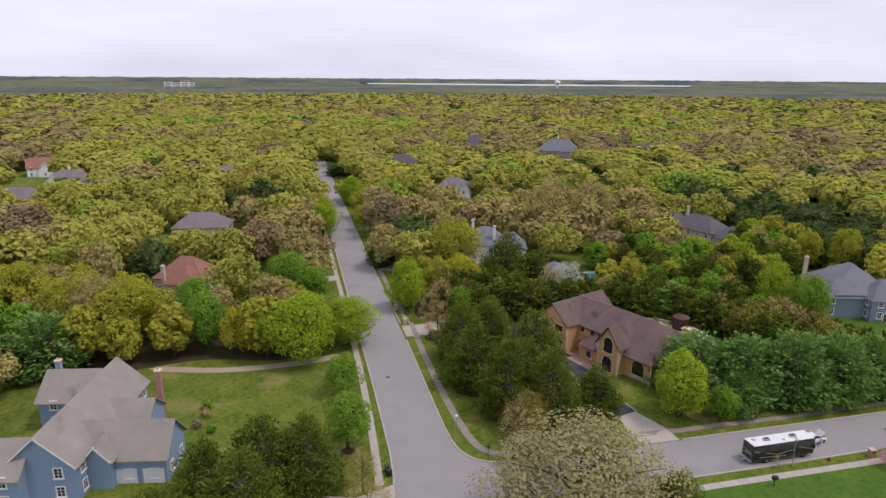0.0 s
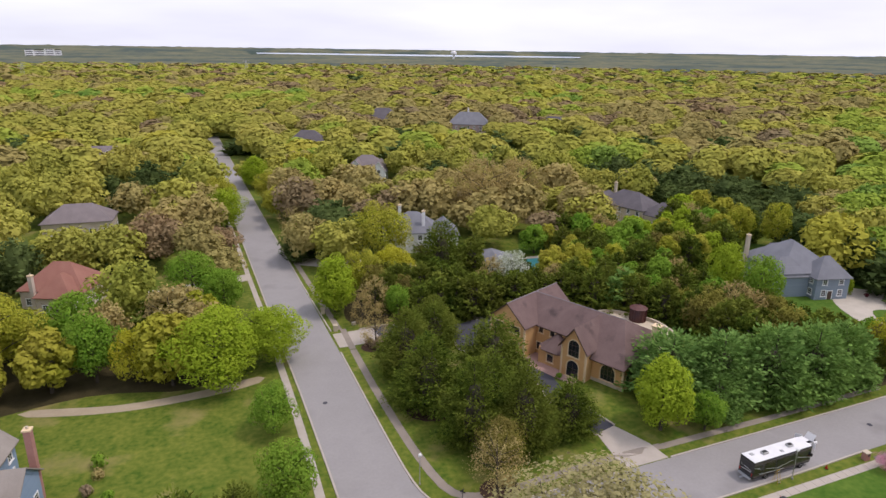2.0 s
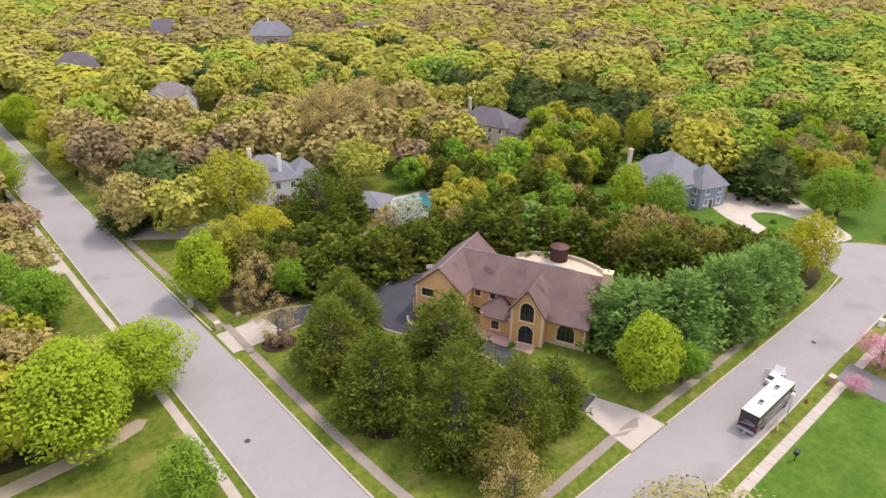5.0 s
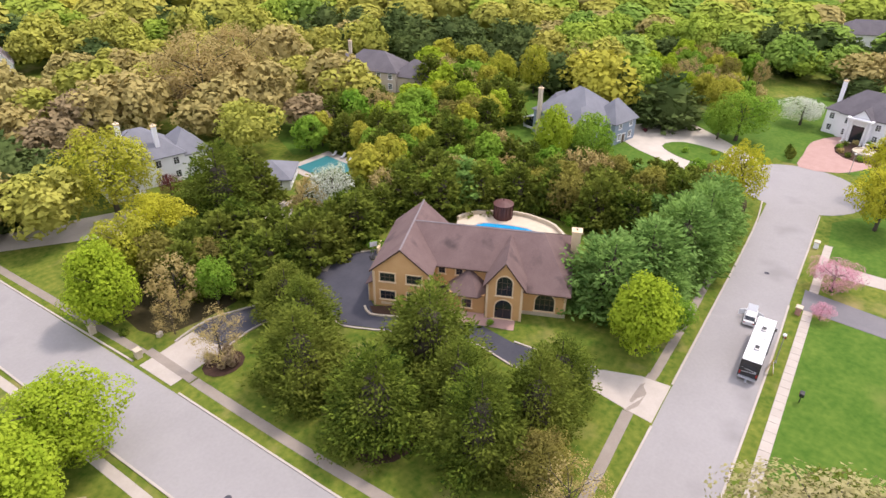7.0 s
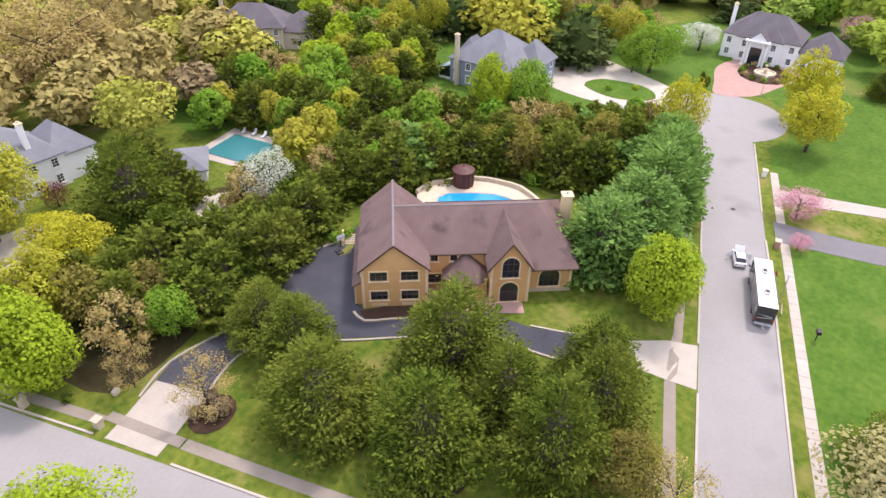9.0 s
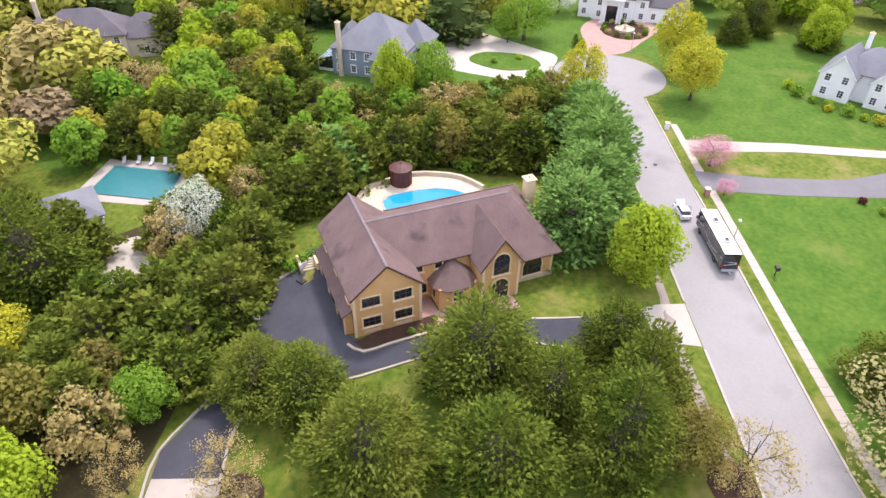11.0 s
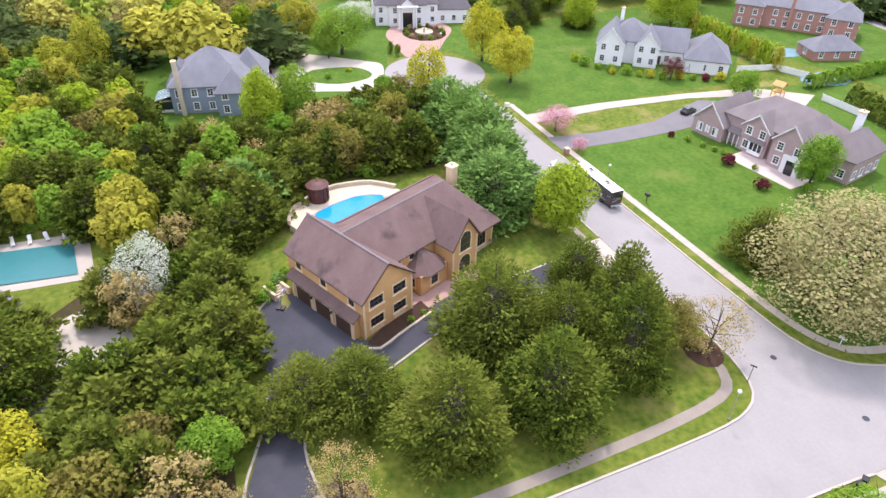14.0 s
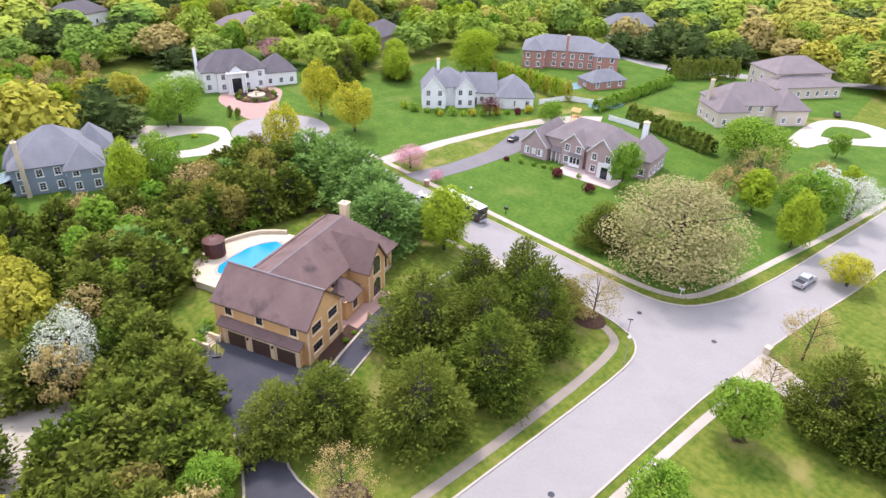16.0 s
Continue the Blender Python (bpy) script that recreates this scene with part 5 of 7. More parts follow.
simple_house("far_brown_house", 113, 520, -25, [(-14, 12, -8, 8, 6.5, 14, "hip")], "beige", "roof_dark", "large dark-roofed house among trees", gap=4)
simple_house("far_taupe_house", 226, 452, -30, [(-12, 12, -7, 7, 6, 12, "hip"), (-10, -2, -10, 0, 6, 11, "v")], "brick_pink", "roof_dark", "large brown-roofed house among trees", gap=4)
simple_house("far_russet_house", -60, 376, 0, [(-9, 9, -6, 6, 5.4, 10.5, "u"), (-4, 4, -8, 0, 5.4, 9.6, "v")], "brick_red", "roof_taupe", "russet gabled house among trees", gap=4)
simple_house("far_villa", 244, 55, -62, [(-14, 12, -6, 6, 6.5, 10.5, "hip"), (-6, 2, -8, 0, 6.5, 9, "v")], "beige", "roof_taupe", "pale house with a taupe roof behind trees", gap=4)
simple_house("far_brick_house", 208, 12, -64, [(-11, 11, -6, 6, 5, 9.6, "hip")], "brick_pink", "roof_dark", "brown-roofed house behind trees", gap=4)
simple_house("far_dormer_house", 166, -98, -110, [(-13, 13, -6, 6, 5, 10, "hip"), (-5, 3, -8, 0, 5, 8.6, "v")], "beige", "roof_grey", "grey-roofed house at the wood's edge", gap=4)
simple_house("far_white_cottage", 303, 104, -60, [(-12, 12, -6, 6, 5.5, 10, "hip")], "white", "roof_dark", "white dark-roofed house far among trees", gap=4)

# neighbour's pools
sheet("terrace_neighbour", [(71.6, 185.2), (85, 185.2), (84.6, 168.6), (71.2, 166.6)], 0.06, M["concrete"], "pale paving round the neighbour's pool")
sheet("water_neighbour_pool", [(73.6, 183.2), (82.6, 183), (81.8, 170.6), (72.8, 169)], 0.2, M["pool_teal"], "teal green pool water")
sheet("water_pale_pool", closed_line([(101, 2), (106, 0), (107, -12), (102, -14), (98, -6)], 2), 0.1, M["pool_pale"], "pale blue-grey freeform pool")
sheet("water_far_pool", closed_line([(121, -4), (127, -8), (124, -16), (119, -12)], 2), 0.1, M["pool_pale"], "pale pool behind the hedge")
sheet("terrace_brick_house", [(76, 43), (74.5, 49.5), (60, 46.5), (61, 40)], 0.06, M["path_pale"], "pale pinkish paved forecourt of the brick house", 0.08)


# ---- trees at their places ----
FRONT = [(26, 126.5, 13.8, 5.9), (26.5, 114, 14, 6.0), (39, 116, 14.5, 6.6), (30, 101.5, 15.5, 5.3), (37, 98.5, 15, 5.0), (46, 100, 9.5, 4.4), (35.5, 141, 9.5, 4.6), (34, 135, 10.5, 4.8), (35, 108, 12.5, 4.8)]
for x, y, h, r in FRONT:
    tree("cedar", x, y, h, r * 0.95, "cedars before the tan house")
for x, y, h, r in [(67.5, 104, 12.5, 6.2), (76, 101, 13, 6.0), (85, 99, 14.5, 6.0), (94, 98.5, 14, 5.6), (103, 100, 12.5, 5.0), (72, 97, 8, 4.0)]:
    tree("pine", x, y, h, r, "pines beside the street")
tree("lime", 60, 95.5, 13, 5.2)
tree("green", 67, 93.5, 7, 3.0)
tree("lime", 17.5, 160, 13.5, 5.6)
tree("olive", 31.5, 94.5, 8.6, 4.0)
tree("bud", 22.8, 139.5, 8.8, 4.2)
tree("bud", 29, 89.6, 9.8, 4.8)
tree("lime", 2, 138.5, 11.5, 7.2, label="broad fresh green street tree")
tree("maple", 36, 192, 18, 9)
tree("yellow", 36, 177, 9.5, 4.8)
tree("cedar", 48.5, 175, 16.5, 6.8)
tree("plum", 47.5, 192, 4.6, 2.6)
tree("white_blossom", 61, 158, 12.5, 4.8)
tree("oak", 80, 228, 23, 14)
tree("oak", 98, 236, 22, 10)
tree("bud", 118, 206, 11, 7)
tree("lime", 108, 137, 16, 4.6, label="tall pale yellow-green tree")
tree("green", 112, 130, 15, 5.2)
tree("yellow", 117, 99.5, 14.5, 4.8)
tree("yellow", 124.5, 75, 14, 6)
tree("yellow", 141, 76, 15.5, 5.6)
tree("pink_blossom", 95.8, 77.2, 5.8, 4.3)
tree("pink_blossom", 86, 77, 3.0, 1.9)
tree("green", 157, 111, 13, 8)
tree("maple", 149, 178, 14, 4.4)
tree("maple", 158, 172, 15, 5)
tree("bud", 172, 165, 15, 8)
tree("white_blossom", 181, 101, 8, 6)
tree("pink_blossom", 204, 60, 9, 6)
tree("blossom", 30.5, 66.5, 18, 13)
tree("cedar", 44.5, 68, 9.4, 4.6)
tree("green", 1, 95, 10, 4.2)
tree("green", 0.5, 113.5, 8.4, 3.8)
tree("bud", 3.4, 71.5, 9.5, 4.6)
tree("yellow", 8.5, 44, 6.2, 4.4)
tree("bud", 40, 18, 11.5, 7, label="tree with apricot young leaves")
tree("green", 48, 6, 13, 10)
tree("white_blossom", 20, 16, 10, 6)
tree("green", 25, 25, 12, 6.5)
tree("lime", 21.5, 38.5, 12, 4.2)
tree("lime", 159, 37, 11.5, 5.2)
tree("lime", 153, 7, 15.5, 9)
tree("green", 59, 43.5, 11.5, 4)
tree("plum", 114.5, 34.5, 6, 3.6)
tree("green", 98, 26, 7.5, 4)
tree("green", 30.5, 151.5, 8.5, 3.4)
tree("maple", 26, 168, 12, 5.2)
tree("yellow", 34, 171, 11, 5.2)
WEST = [("cedar", -11, 82.5, 15, 5.6), ("cedar", -5, 84, 13.5, 4.6), ("cedar", -18.5, 80.5, 12.5, 5), ("cedar", -13, 75, 14, 5.5), ("cedar", -22, 70, 13, 5), ("lime", -8, 132, 14.5, 9.0), ("yellow", -21.5, 136.5, 11.5, 4.4), ("green", -29, 139, 14, 5),
        ("bud", 3, 83, 7.5, 2.8), ("green", -14, 175, 12.5, 7), ("green", -7, 166, 11, 5), ("pine", -60, 133, 13, 6.7), ("maple", -46, 143, 17, 9), ("maple", -60, 150, 16, 9), ("maple", -80, 166, 15, 8.5), ("oak", -54, 146, 17, 8), ("green", -34, 150, 14, 6)]
for k, x, y, h, r in WEST:
    tree(k, x, y, h, r, "trees west of the street")
STREET = [("bud", 22, 150, 8, 3), ("lime", 16.5, 212, 9.5, 5), ("bud", 14, 225, 10, 5), ("maple", 12, 250, 12, 6), ("green", -6.5, 172, 9, 3.6), ("lime", -6, 240, 14, 7), ("maple", -8, 262, 14, 7), ("maple", 10, 275, 13, 7), ("lime", 6, 305, 14, 7), ("lime", -14, 300, 15, 8)]
for k, x, y, h, r in STREET:
    tree(k, x, y, h, r, "trees along the long street")
GARDENS = [("lime", 117, 136, 9, 3.8), ("green", 155, 115, 9, 3.8), ("cedar", 171, 49, 12, 5.0), ("cedar", 162, 35, 11, 4.6), ("green", 165, -4, 13, 5.5), ("lime", 168, 31, 12, 5.0), ("cedar", 163, 57, 9, 3.8), ("green", 182, 146, 11, 4.6), ("bud", 189, 136, 12, 5.0), ("maple", 173, 120, 12, 5.0), ("green", 200, -44, 12, 5.0), ("cedar", 234, 86, 9, 3.8), ("lime", 210, -26, 12, 5.0), ("green", 196, 47, 10, 4.2), ("lime", 64, 37, 6.5, 2.7), ("cedar", 84, -39, 7, 2.9), ("green", 38, -20, 7, 2.9), ("lime", 56, -1, 9, 3.8)]
for k, x, y, h, r in GARDENS:
    tree(k, x, y, h, r, "garden trees between the houses")

CLEAR = [(49, 163, 6), (62, 122, 18), (74, 176, 13), (68, 166, 6), (66, 171, 8), (55, 167, 7), (128, 147, 17), (140, 115, 17), (136, 91, 17), (188, 81, 22), (168, 85, 18), (126, 33, 24), (130, 60, 22), (75, 40, 26), (60, 65, 26), (98, 60, 14), (140, -33, 26), (115, -19, 20), (68, -32, 22), (76, -72, 24), (112, 0, 16), (90, -10, 20), (105, -45, 18),
         (49, 203, 14), (46, 191, 10), (134, 214, 16), (-40, 99, 26), (-20, 105, 24), (-42, 182, 14), (-40, 170, 9), (-20, 184, 10), (-51, 249, 12), (-172, 423, 26), (-176, 400, 26), (-140, 368, 18), (-145, 345, 22), (-150, 333, 18), (-158, 310, 22), (58, 322, 13), (56, 306, 10), (40, 402, 14), (150, 430, 20), (148, 410, 22), (105, 432, 16), (244, 55, 18), (208, 12, 16),
         (166, -98, 18), (303, 104, 18), (147, 160, 13), (170, 130, 12), (200, 110, 14), (30, 110, 24), (45, 150, 0), (24, 60, 22), (50, 10, 18), (40, -20, 26), (225, 45, 14), (163, 100, 12), (176, 106, 10), (160, 112, 8)]


for hx, hy in ((58, 316), (41, 408), (165, 466), (113, 520), (226, 452), (-60, 376), (-144, 318), (-172, 425), (-140, 368), (-51, 249), (-42, 184), (134, 214), (49, 204)):
    far_off = math.hypot(hx, hy)
    CLEAR += [(hx - hx * s / far_off, hy - hy * s / far_off, r) for s, r in ((0, 13), (16, 12), (30, 9 if far_off < 260 else 11))]


def road_clear(x, y):
    if y < 92:
        c = 12.2
    else:
        c = 13.0 - 0.0757 * (y - 92)
    if abs(x - c) < 8.5 and y < 470:
        return False
    if 14 < x < 150 and abs(y - (81 + 0.075 * (x - 14))) < 10:
        return False
    return all((x - a) ** 2 + (y - b) ** 2 > r * r for a, b, r in CLEAR)


rw = random.Random(4)


def fill_wood(outline_test, x0, x1, y0, y1, gap, mix, hmin, hmax, limit, group):
    n, tries = 0, 0
    while n < limit and tries < limit * 40:
        tries += 1
        x, y = rw.uniform(x0, x1), rw.uniform(y0, y1)
        if not outline_test(x, y) or not road_clear(x, y):
            continue
        if any((x - a) ** 2 + (y - b) ** 2 < (gap + 0.35 * r) ** 2 for a, b, r in TREES):
            continue
        h = rw.uniform(hmin, hmax) * (0.78 if x > 104 and y > 95 and y < 160 else 1)
        k = rw.choice(mix)
        tree(k, x, y, h, h * rw.uniform(0.36, 0.46), group, fine=False)
        n += 1


def in_poly(poly):
    def test(x, y):
        hit = False
        for (a, b), (c, d) in zip(poly, poly[1:] + poly[:1]):
            if (b > y) != (d > y) and x < (c - a) * (y - b) / (d - b) + a:
                hit = not hit
        return hit
    return test


mix1 = ["cedar"] * 12 + ["olive", "bud", "green", "olive", "pine"]
fill_wood(in_poly([(84, 150), (106, 152), (112, 128), (121, 108), (117, 99), (98, 103), (89, 112), (90, 128), (83, 138), (76, 141), (68, 146), (64, 152), (74, 156)]), 62, 122, 95, 160, 2.1, mix1, 7.5, 11.5, 150, "wood behind the tan house")
fill_wood(in_poly([(24, 152), (26, 172), (42, 182), (56, 176), (66, 160), (76, 146), (66, 148), (58, 148.5), (47, 147.6), (36, 149.5)]), 20, 80, 145, 190, 2.4, ["cedar"] * 12 + ["bud", "olive", "bud", "pine"], 7.5, 11, 75, "wood beside the west drive")
fill_wood(in_poly([(60, 184), (84, 190), (100, 182), (116, 176), (124, 190), (116, 160), (86, 156), (76, 158)]), 55, 130, 150, 200, 3.0, ["cedar"] * 5 + ["lime", "green", "olive", "maple"], 8, 12, 40, "wood by the neighbour's pool")
fill_wood(in_poly([(-10, 134), (-90, 134), (-100, 180), (-60, 172), (-34, 162), (-6, 160)]), -100, -4, 130, 185, 3.2, ["maple"] * 5 + ["oak", "green", "cedar", "bud"], 10, 14, 36, "wood west of the street")


mix2 = ["lime", "green", "green", "maple", "lime", "olive", "bud"]
fill_wood(in_poly([(142, 212), (160, 203), (158, 180), (135, 171), (128, 158), (94, 165), (94, 184), (91, 192)]), 90, 162, 155, 214, 3.0, ["cedar"] * 3 + ["bud", "green", "lime", "lime", "maple"], 9, 13, 50, "wood behind the slate house")
fill_wood(in_poly([(235, 148), (214, 122), (186, 102), (176, 104), (163, 118), (174, 136), (184, 155)]), 160, 240, 100, 160, 3.4, mix2, 9, 13, 36, "trees beside the villa")
fill_wood(in_poly([(268, 77), (283, 54), (243, 20), (229, 0), (186, 18), (178, 42), (205, 52), (212, 78)]), 165, 285, 0, 90, 4.5, mix2, 9, 14, 30, "trees behind the villa")
fill_wood(in_poly([(222, -6), (186, -30), (176, -50), (238, -91), (294, -57)]), 170, 295, -92, 0, 4.5, mix2, 10, 14, 24, "trees behind the mansion")
fill_wood(in_poly([(20, 26), (22, 6), (60, -6), (66, 10), (40, 34)]), 18, 68, -8, 36, 4.0, ["bud", "white_blossom", "green", "lime"], 8, 11, 9, "garden trees by the second street")


# the rest of the wood: far crowns, one mesh a colour
def far_wood(name, fol, label, picks, leaves, size, style, seed):
    rng = np.random.default_rng(seed)
    stock = []
    mass = (10, 5) if leaves > 300 else (8, 4) if leaves > 100 else (7, 3) if leaves > 40 else (6, 2)
    for i in range(6):
        if style == "cone":
            stock.append(with_core(crown_cedar(rng, H0, 4.6, leaves, size * 1.1, True, 0.4, tufts=max(12, leaves // 12)), dome(rng, 2.9, 1.0, 9.8, 0.8, *mass)))
        elif leaves > 1000:
            stock.append(with_core(crown_round(rng, H0, 5.2, 30, leaves, size, 0.3, 1.0, 0.0, True), dome(rng, 3.0, 3.6, 9.0, 0.7, *mass)))
        else:
            stock.append(with_core(crown_billow(rng, H0, 5.2, leaves, size), dome(rng, 4.1, 3.0, 10.6, 0.6, *mass)))
    V, Fc, base = [], [], 0
    for i, (x, y, h, r) in enumerate(picks):
        v, f = stock[i % 6]
        a = i * 2.4
        w = v.copy()
        s = r / 5.0
        w[:, 0], w[:, 1] = (v[:, 0] * math.cos(a) - v[:, 1] * math.sin(a)) * s + x, (v[:, 0] * math.sin(a) + v[:, 1] * math.cos(a)) * s + y
        w[:, 2] = v[:, 2] * h / H0 + gz(x, y)
        V.append(w)
        Fc.append(f + base)
        base += len(w)
    if V:
        tagged(new(name, mesh_from(name, np.concatenate(V), np.concatenate(Fc), LF[fol])), label, "wood", "", "stuff")


def scatter(r0, r1, gap, a0, a1, seed):
    """Places on a jittered grid between two distances from the middle of the walk, in a sector (degrees clockwise from +y)."""
    rr = random.Random(seed)
    cx, cy = 0, 80
    out = []
    n = int(r1 / gap) + 1
    for i in range(-n, n + 1):
        for j in range(-n, n + 1):
            x, y = cx + (i + rr.uniform(-0.42, 0.42)) * gap, cy + (j + rr.uniform(-0.42, 0.42)) * gap
            d = math.hypot(x - cx, y - cy)
            a = math.degrees(math.atan2(x - cx, y - cy))
            if r0 <= d < r1 and a0 <= a <= a1:
                out.append((x, y, d, a, rr.random(), rr.random()))
    return out


WOOD_BOX = in_poly([(20, 150), (26, 180), (60, 186), (120, 200), (130, 100), (98, 96), (60, 100), (44, 140)])


LOTS = in_poly([(16, 78), (122, 100), (152, 100), (176, 60), (178, 0), (165, -40), (130, -58), (100, -92), (30, -92), (16, -60)])


# picks duller, browner and darker kinds with distance, standing for haze
def hazed_species(x, y, u):
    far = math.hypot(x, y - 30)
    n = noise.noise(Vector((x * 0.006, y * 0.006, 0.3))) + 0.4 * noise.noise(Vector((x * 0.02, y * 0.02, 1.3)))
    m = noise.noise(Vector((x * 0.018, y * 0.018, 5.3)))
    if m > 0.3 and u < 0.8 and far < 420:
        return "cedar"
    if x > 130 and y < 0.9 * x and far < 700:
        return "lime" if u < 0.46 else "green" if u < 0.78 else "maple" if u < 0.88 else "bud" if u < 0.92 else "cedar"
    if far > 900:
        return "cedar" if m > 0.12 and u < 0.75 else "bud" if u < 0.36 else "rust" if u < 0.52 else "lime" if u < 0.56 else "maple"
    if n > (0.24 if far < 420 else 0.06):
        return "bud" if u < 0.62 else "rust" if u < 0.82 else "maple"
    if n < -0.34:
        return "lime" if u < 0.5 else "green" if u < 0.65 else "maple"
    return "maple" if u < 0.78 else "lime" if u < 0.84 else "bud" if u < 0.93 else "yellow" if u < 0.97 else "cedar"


def build_far():
    near_set = TREES[:]
    grid = {}
    for x, y, r in near_set:
        grid.setdefault((int(x // 12), int(y // 12)), []).append((x, y, r))
    bands = [(40, 140, 11.5, -75, 172, 1900, 0.58, 5), (140, 260, 13.2, -62, 172, 1300, 0.8, 1), (260, 520, 15.5, -32, 168, 540, 1.2, 2), (520, 1000, 18.0, -30, 74, 190, 2.0, 3), (1000, 1750, 22.0, -30, 68, 56, 3.4, 4)]
    for r0, r1, gap, a0, a1, leaves, size, seed in bands:
        sets = {}
        for x, y, d, a, u, w in scatter(r0, r1, gap, a0, a1, seed):
            if not road_clear(x, y) or WOOD_BOX(x, y) or (14 < x < 60 and 85 < y < 186):
                continue
            i, j = int(x // 12), int(y // 12)
            if any((x - p) ** 2 + (y - q) ** 2 < (3.0 + 0.6 * r) ** 2 for di in (-1, 0, 1) for dj in (-1, 0, 1) for p, q, r in grid.get((i + di, j + dj), ())):
                continue
            if math.hypot(x - 5, y - 80) < 60 or (-45 < x < 15 and -200 < y < 128):
                continue
            if LOTS(x, y):
                continue
            k = hazed_species(x, y, u)
            h = 9.5 + 8.5 * w
            if k == "cedar":
                h *= 0.88
            sets.setdefault(k, []).append((x, y, h, gap * (0.45 + 0.27 * (0.5 * w + 0.5 * u))))
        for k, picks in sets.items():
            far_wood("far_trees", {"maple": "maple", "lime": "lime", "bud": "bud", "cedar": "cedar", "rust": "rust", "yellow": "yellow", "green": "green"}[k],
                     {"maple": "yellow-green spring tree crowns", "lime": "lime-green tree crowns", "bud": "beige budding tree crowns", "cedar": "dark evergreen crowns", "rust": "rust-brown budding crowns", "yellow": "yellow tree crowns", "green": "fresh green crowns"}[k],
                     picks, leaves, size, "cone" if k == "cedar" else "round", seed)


build_far()


def canopy():
    """The unbroken canopy beyond, a bumpy sheet lifted far off to fit the horizon in the camera's view."""
    rows, cols = 150, 330
    V = []
    for i in range(rows + 1):
        d = 1600 * (4850 / 1600) ** (i / rows)
        for j in range(cols + 1):
            a = radians(-40 + 130 * j / cols)
            x, y = d * math.sin(a), 80 + d * math.cos(a)
            rise = 26 * max(0, (d - 4300) / 550) + 6 * max(0, (d - 2500) / 1800)
            if 2 < math.degrees(a) < 30 and 3450 < d < 4450:
                rise = -9
            n = noise.noise(Vector((x * 0.03, y * 0.03, 0))) + 0.6 * noise.noise(Vector((x * 0.008, y * 0.008, 2)))
            V.append((x, y, 11 + rise + 5 * n))
    Fc = [(i * (cols + 1) + j, i * (cols + 1) + j + 1, (i + 1) * (cols + 1) + j + 1, (i + 1) * (cols + 1) + j) for i in range(rows) for j in range(cols)]
    # grey-blue in base colours and patches is distance haze painted in
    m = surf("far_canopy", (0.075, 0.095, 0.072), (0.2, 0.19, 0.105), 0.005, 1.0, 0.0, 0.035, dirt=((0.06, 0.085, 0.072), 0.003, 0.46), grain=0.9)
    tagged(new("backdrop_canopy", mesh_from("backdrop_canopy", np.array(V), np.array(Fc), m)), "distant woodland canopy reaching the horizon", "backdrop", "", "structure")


canopy()


# ---- vehicles ----
def wheel(parent, x, y, r, w=0.24):
    side = 1 if y > 0 else -1
    t = part("wheel", lathe([(r * 0.6, -w / 2), (r * 0.95, -w / 2), (r, -w / 3), (r, w / 3), (r * 0.95, w / 2), (r * 0.6, w / 2)], 16), M["rubber"], parent)
    t.matrix_basis = pose(x, y, r, 90, 0, 0)
    rim = part("rim", lathe([(r * 0.62, -w * 0.3), (r * 0.62, w * 0.4), (r * 0.5, w * 0.52), (0.05, w * 0.46)], 12), M["steel"], t)
    rim.matrix_basis = pose(0, 0, 0, 180 if side > 0 else 0, 0, 0)


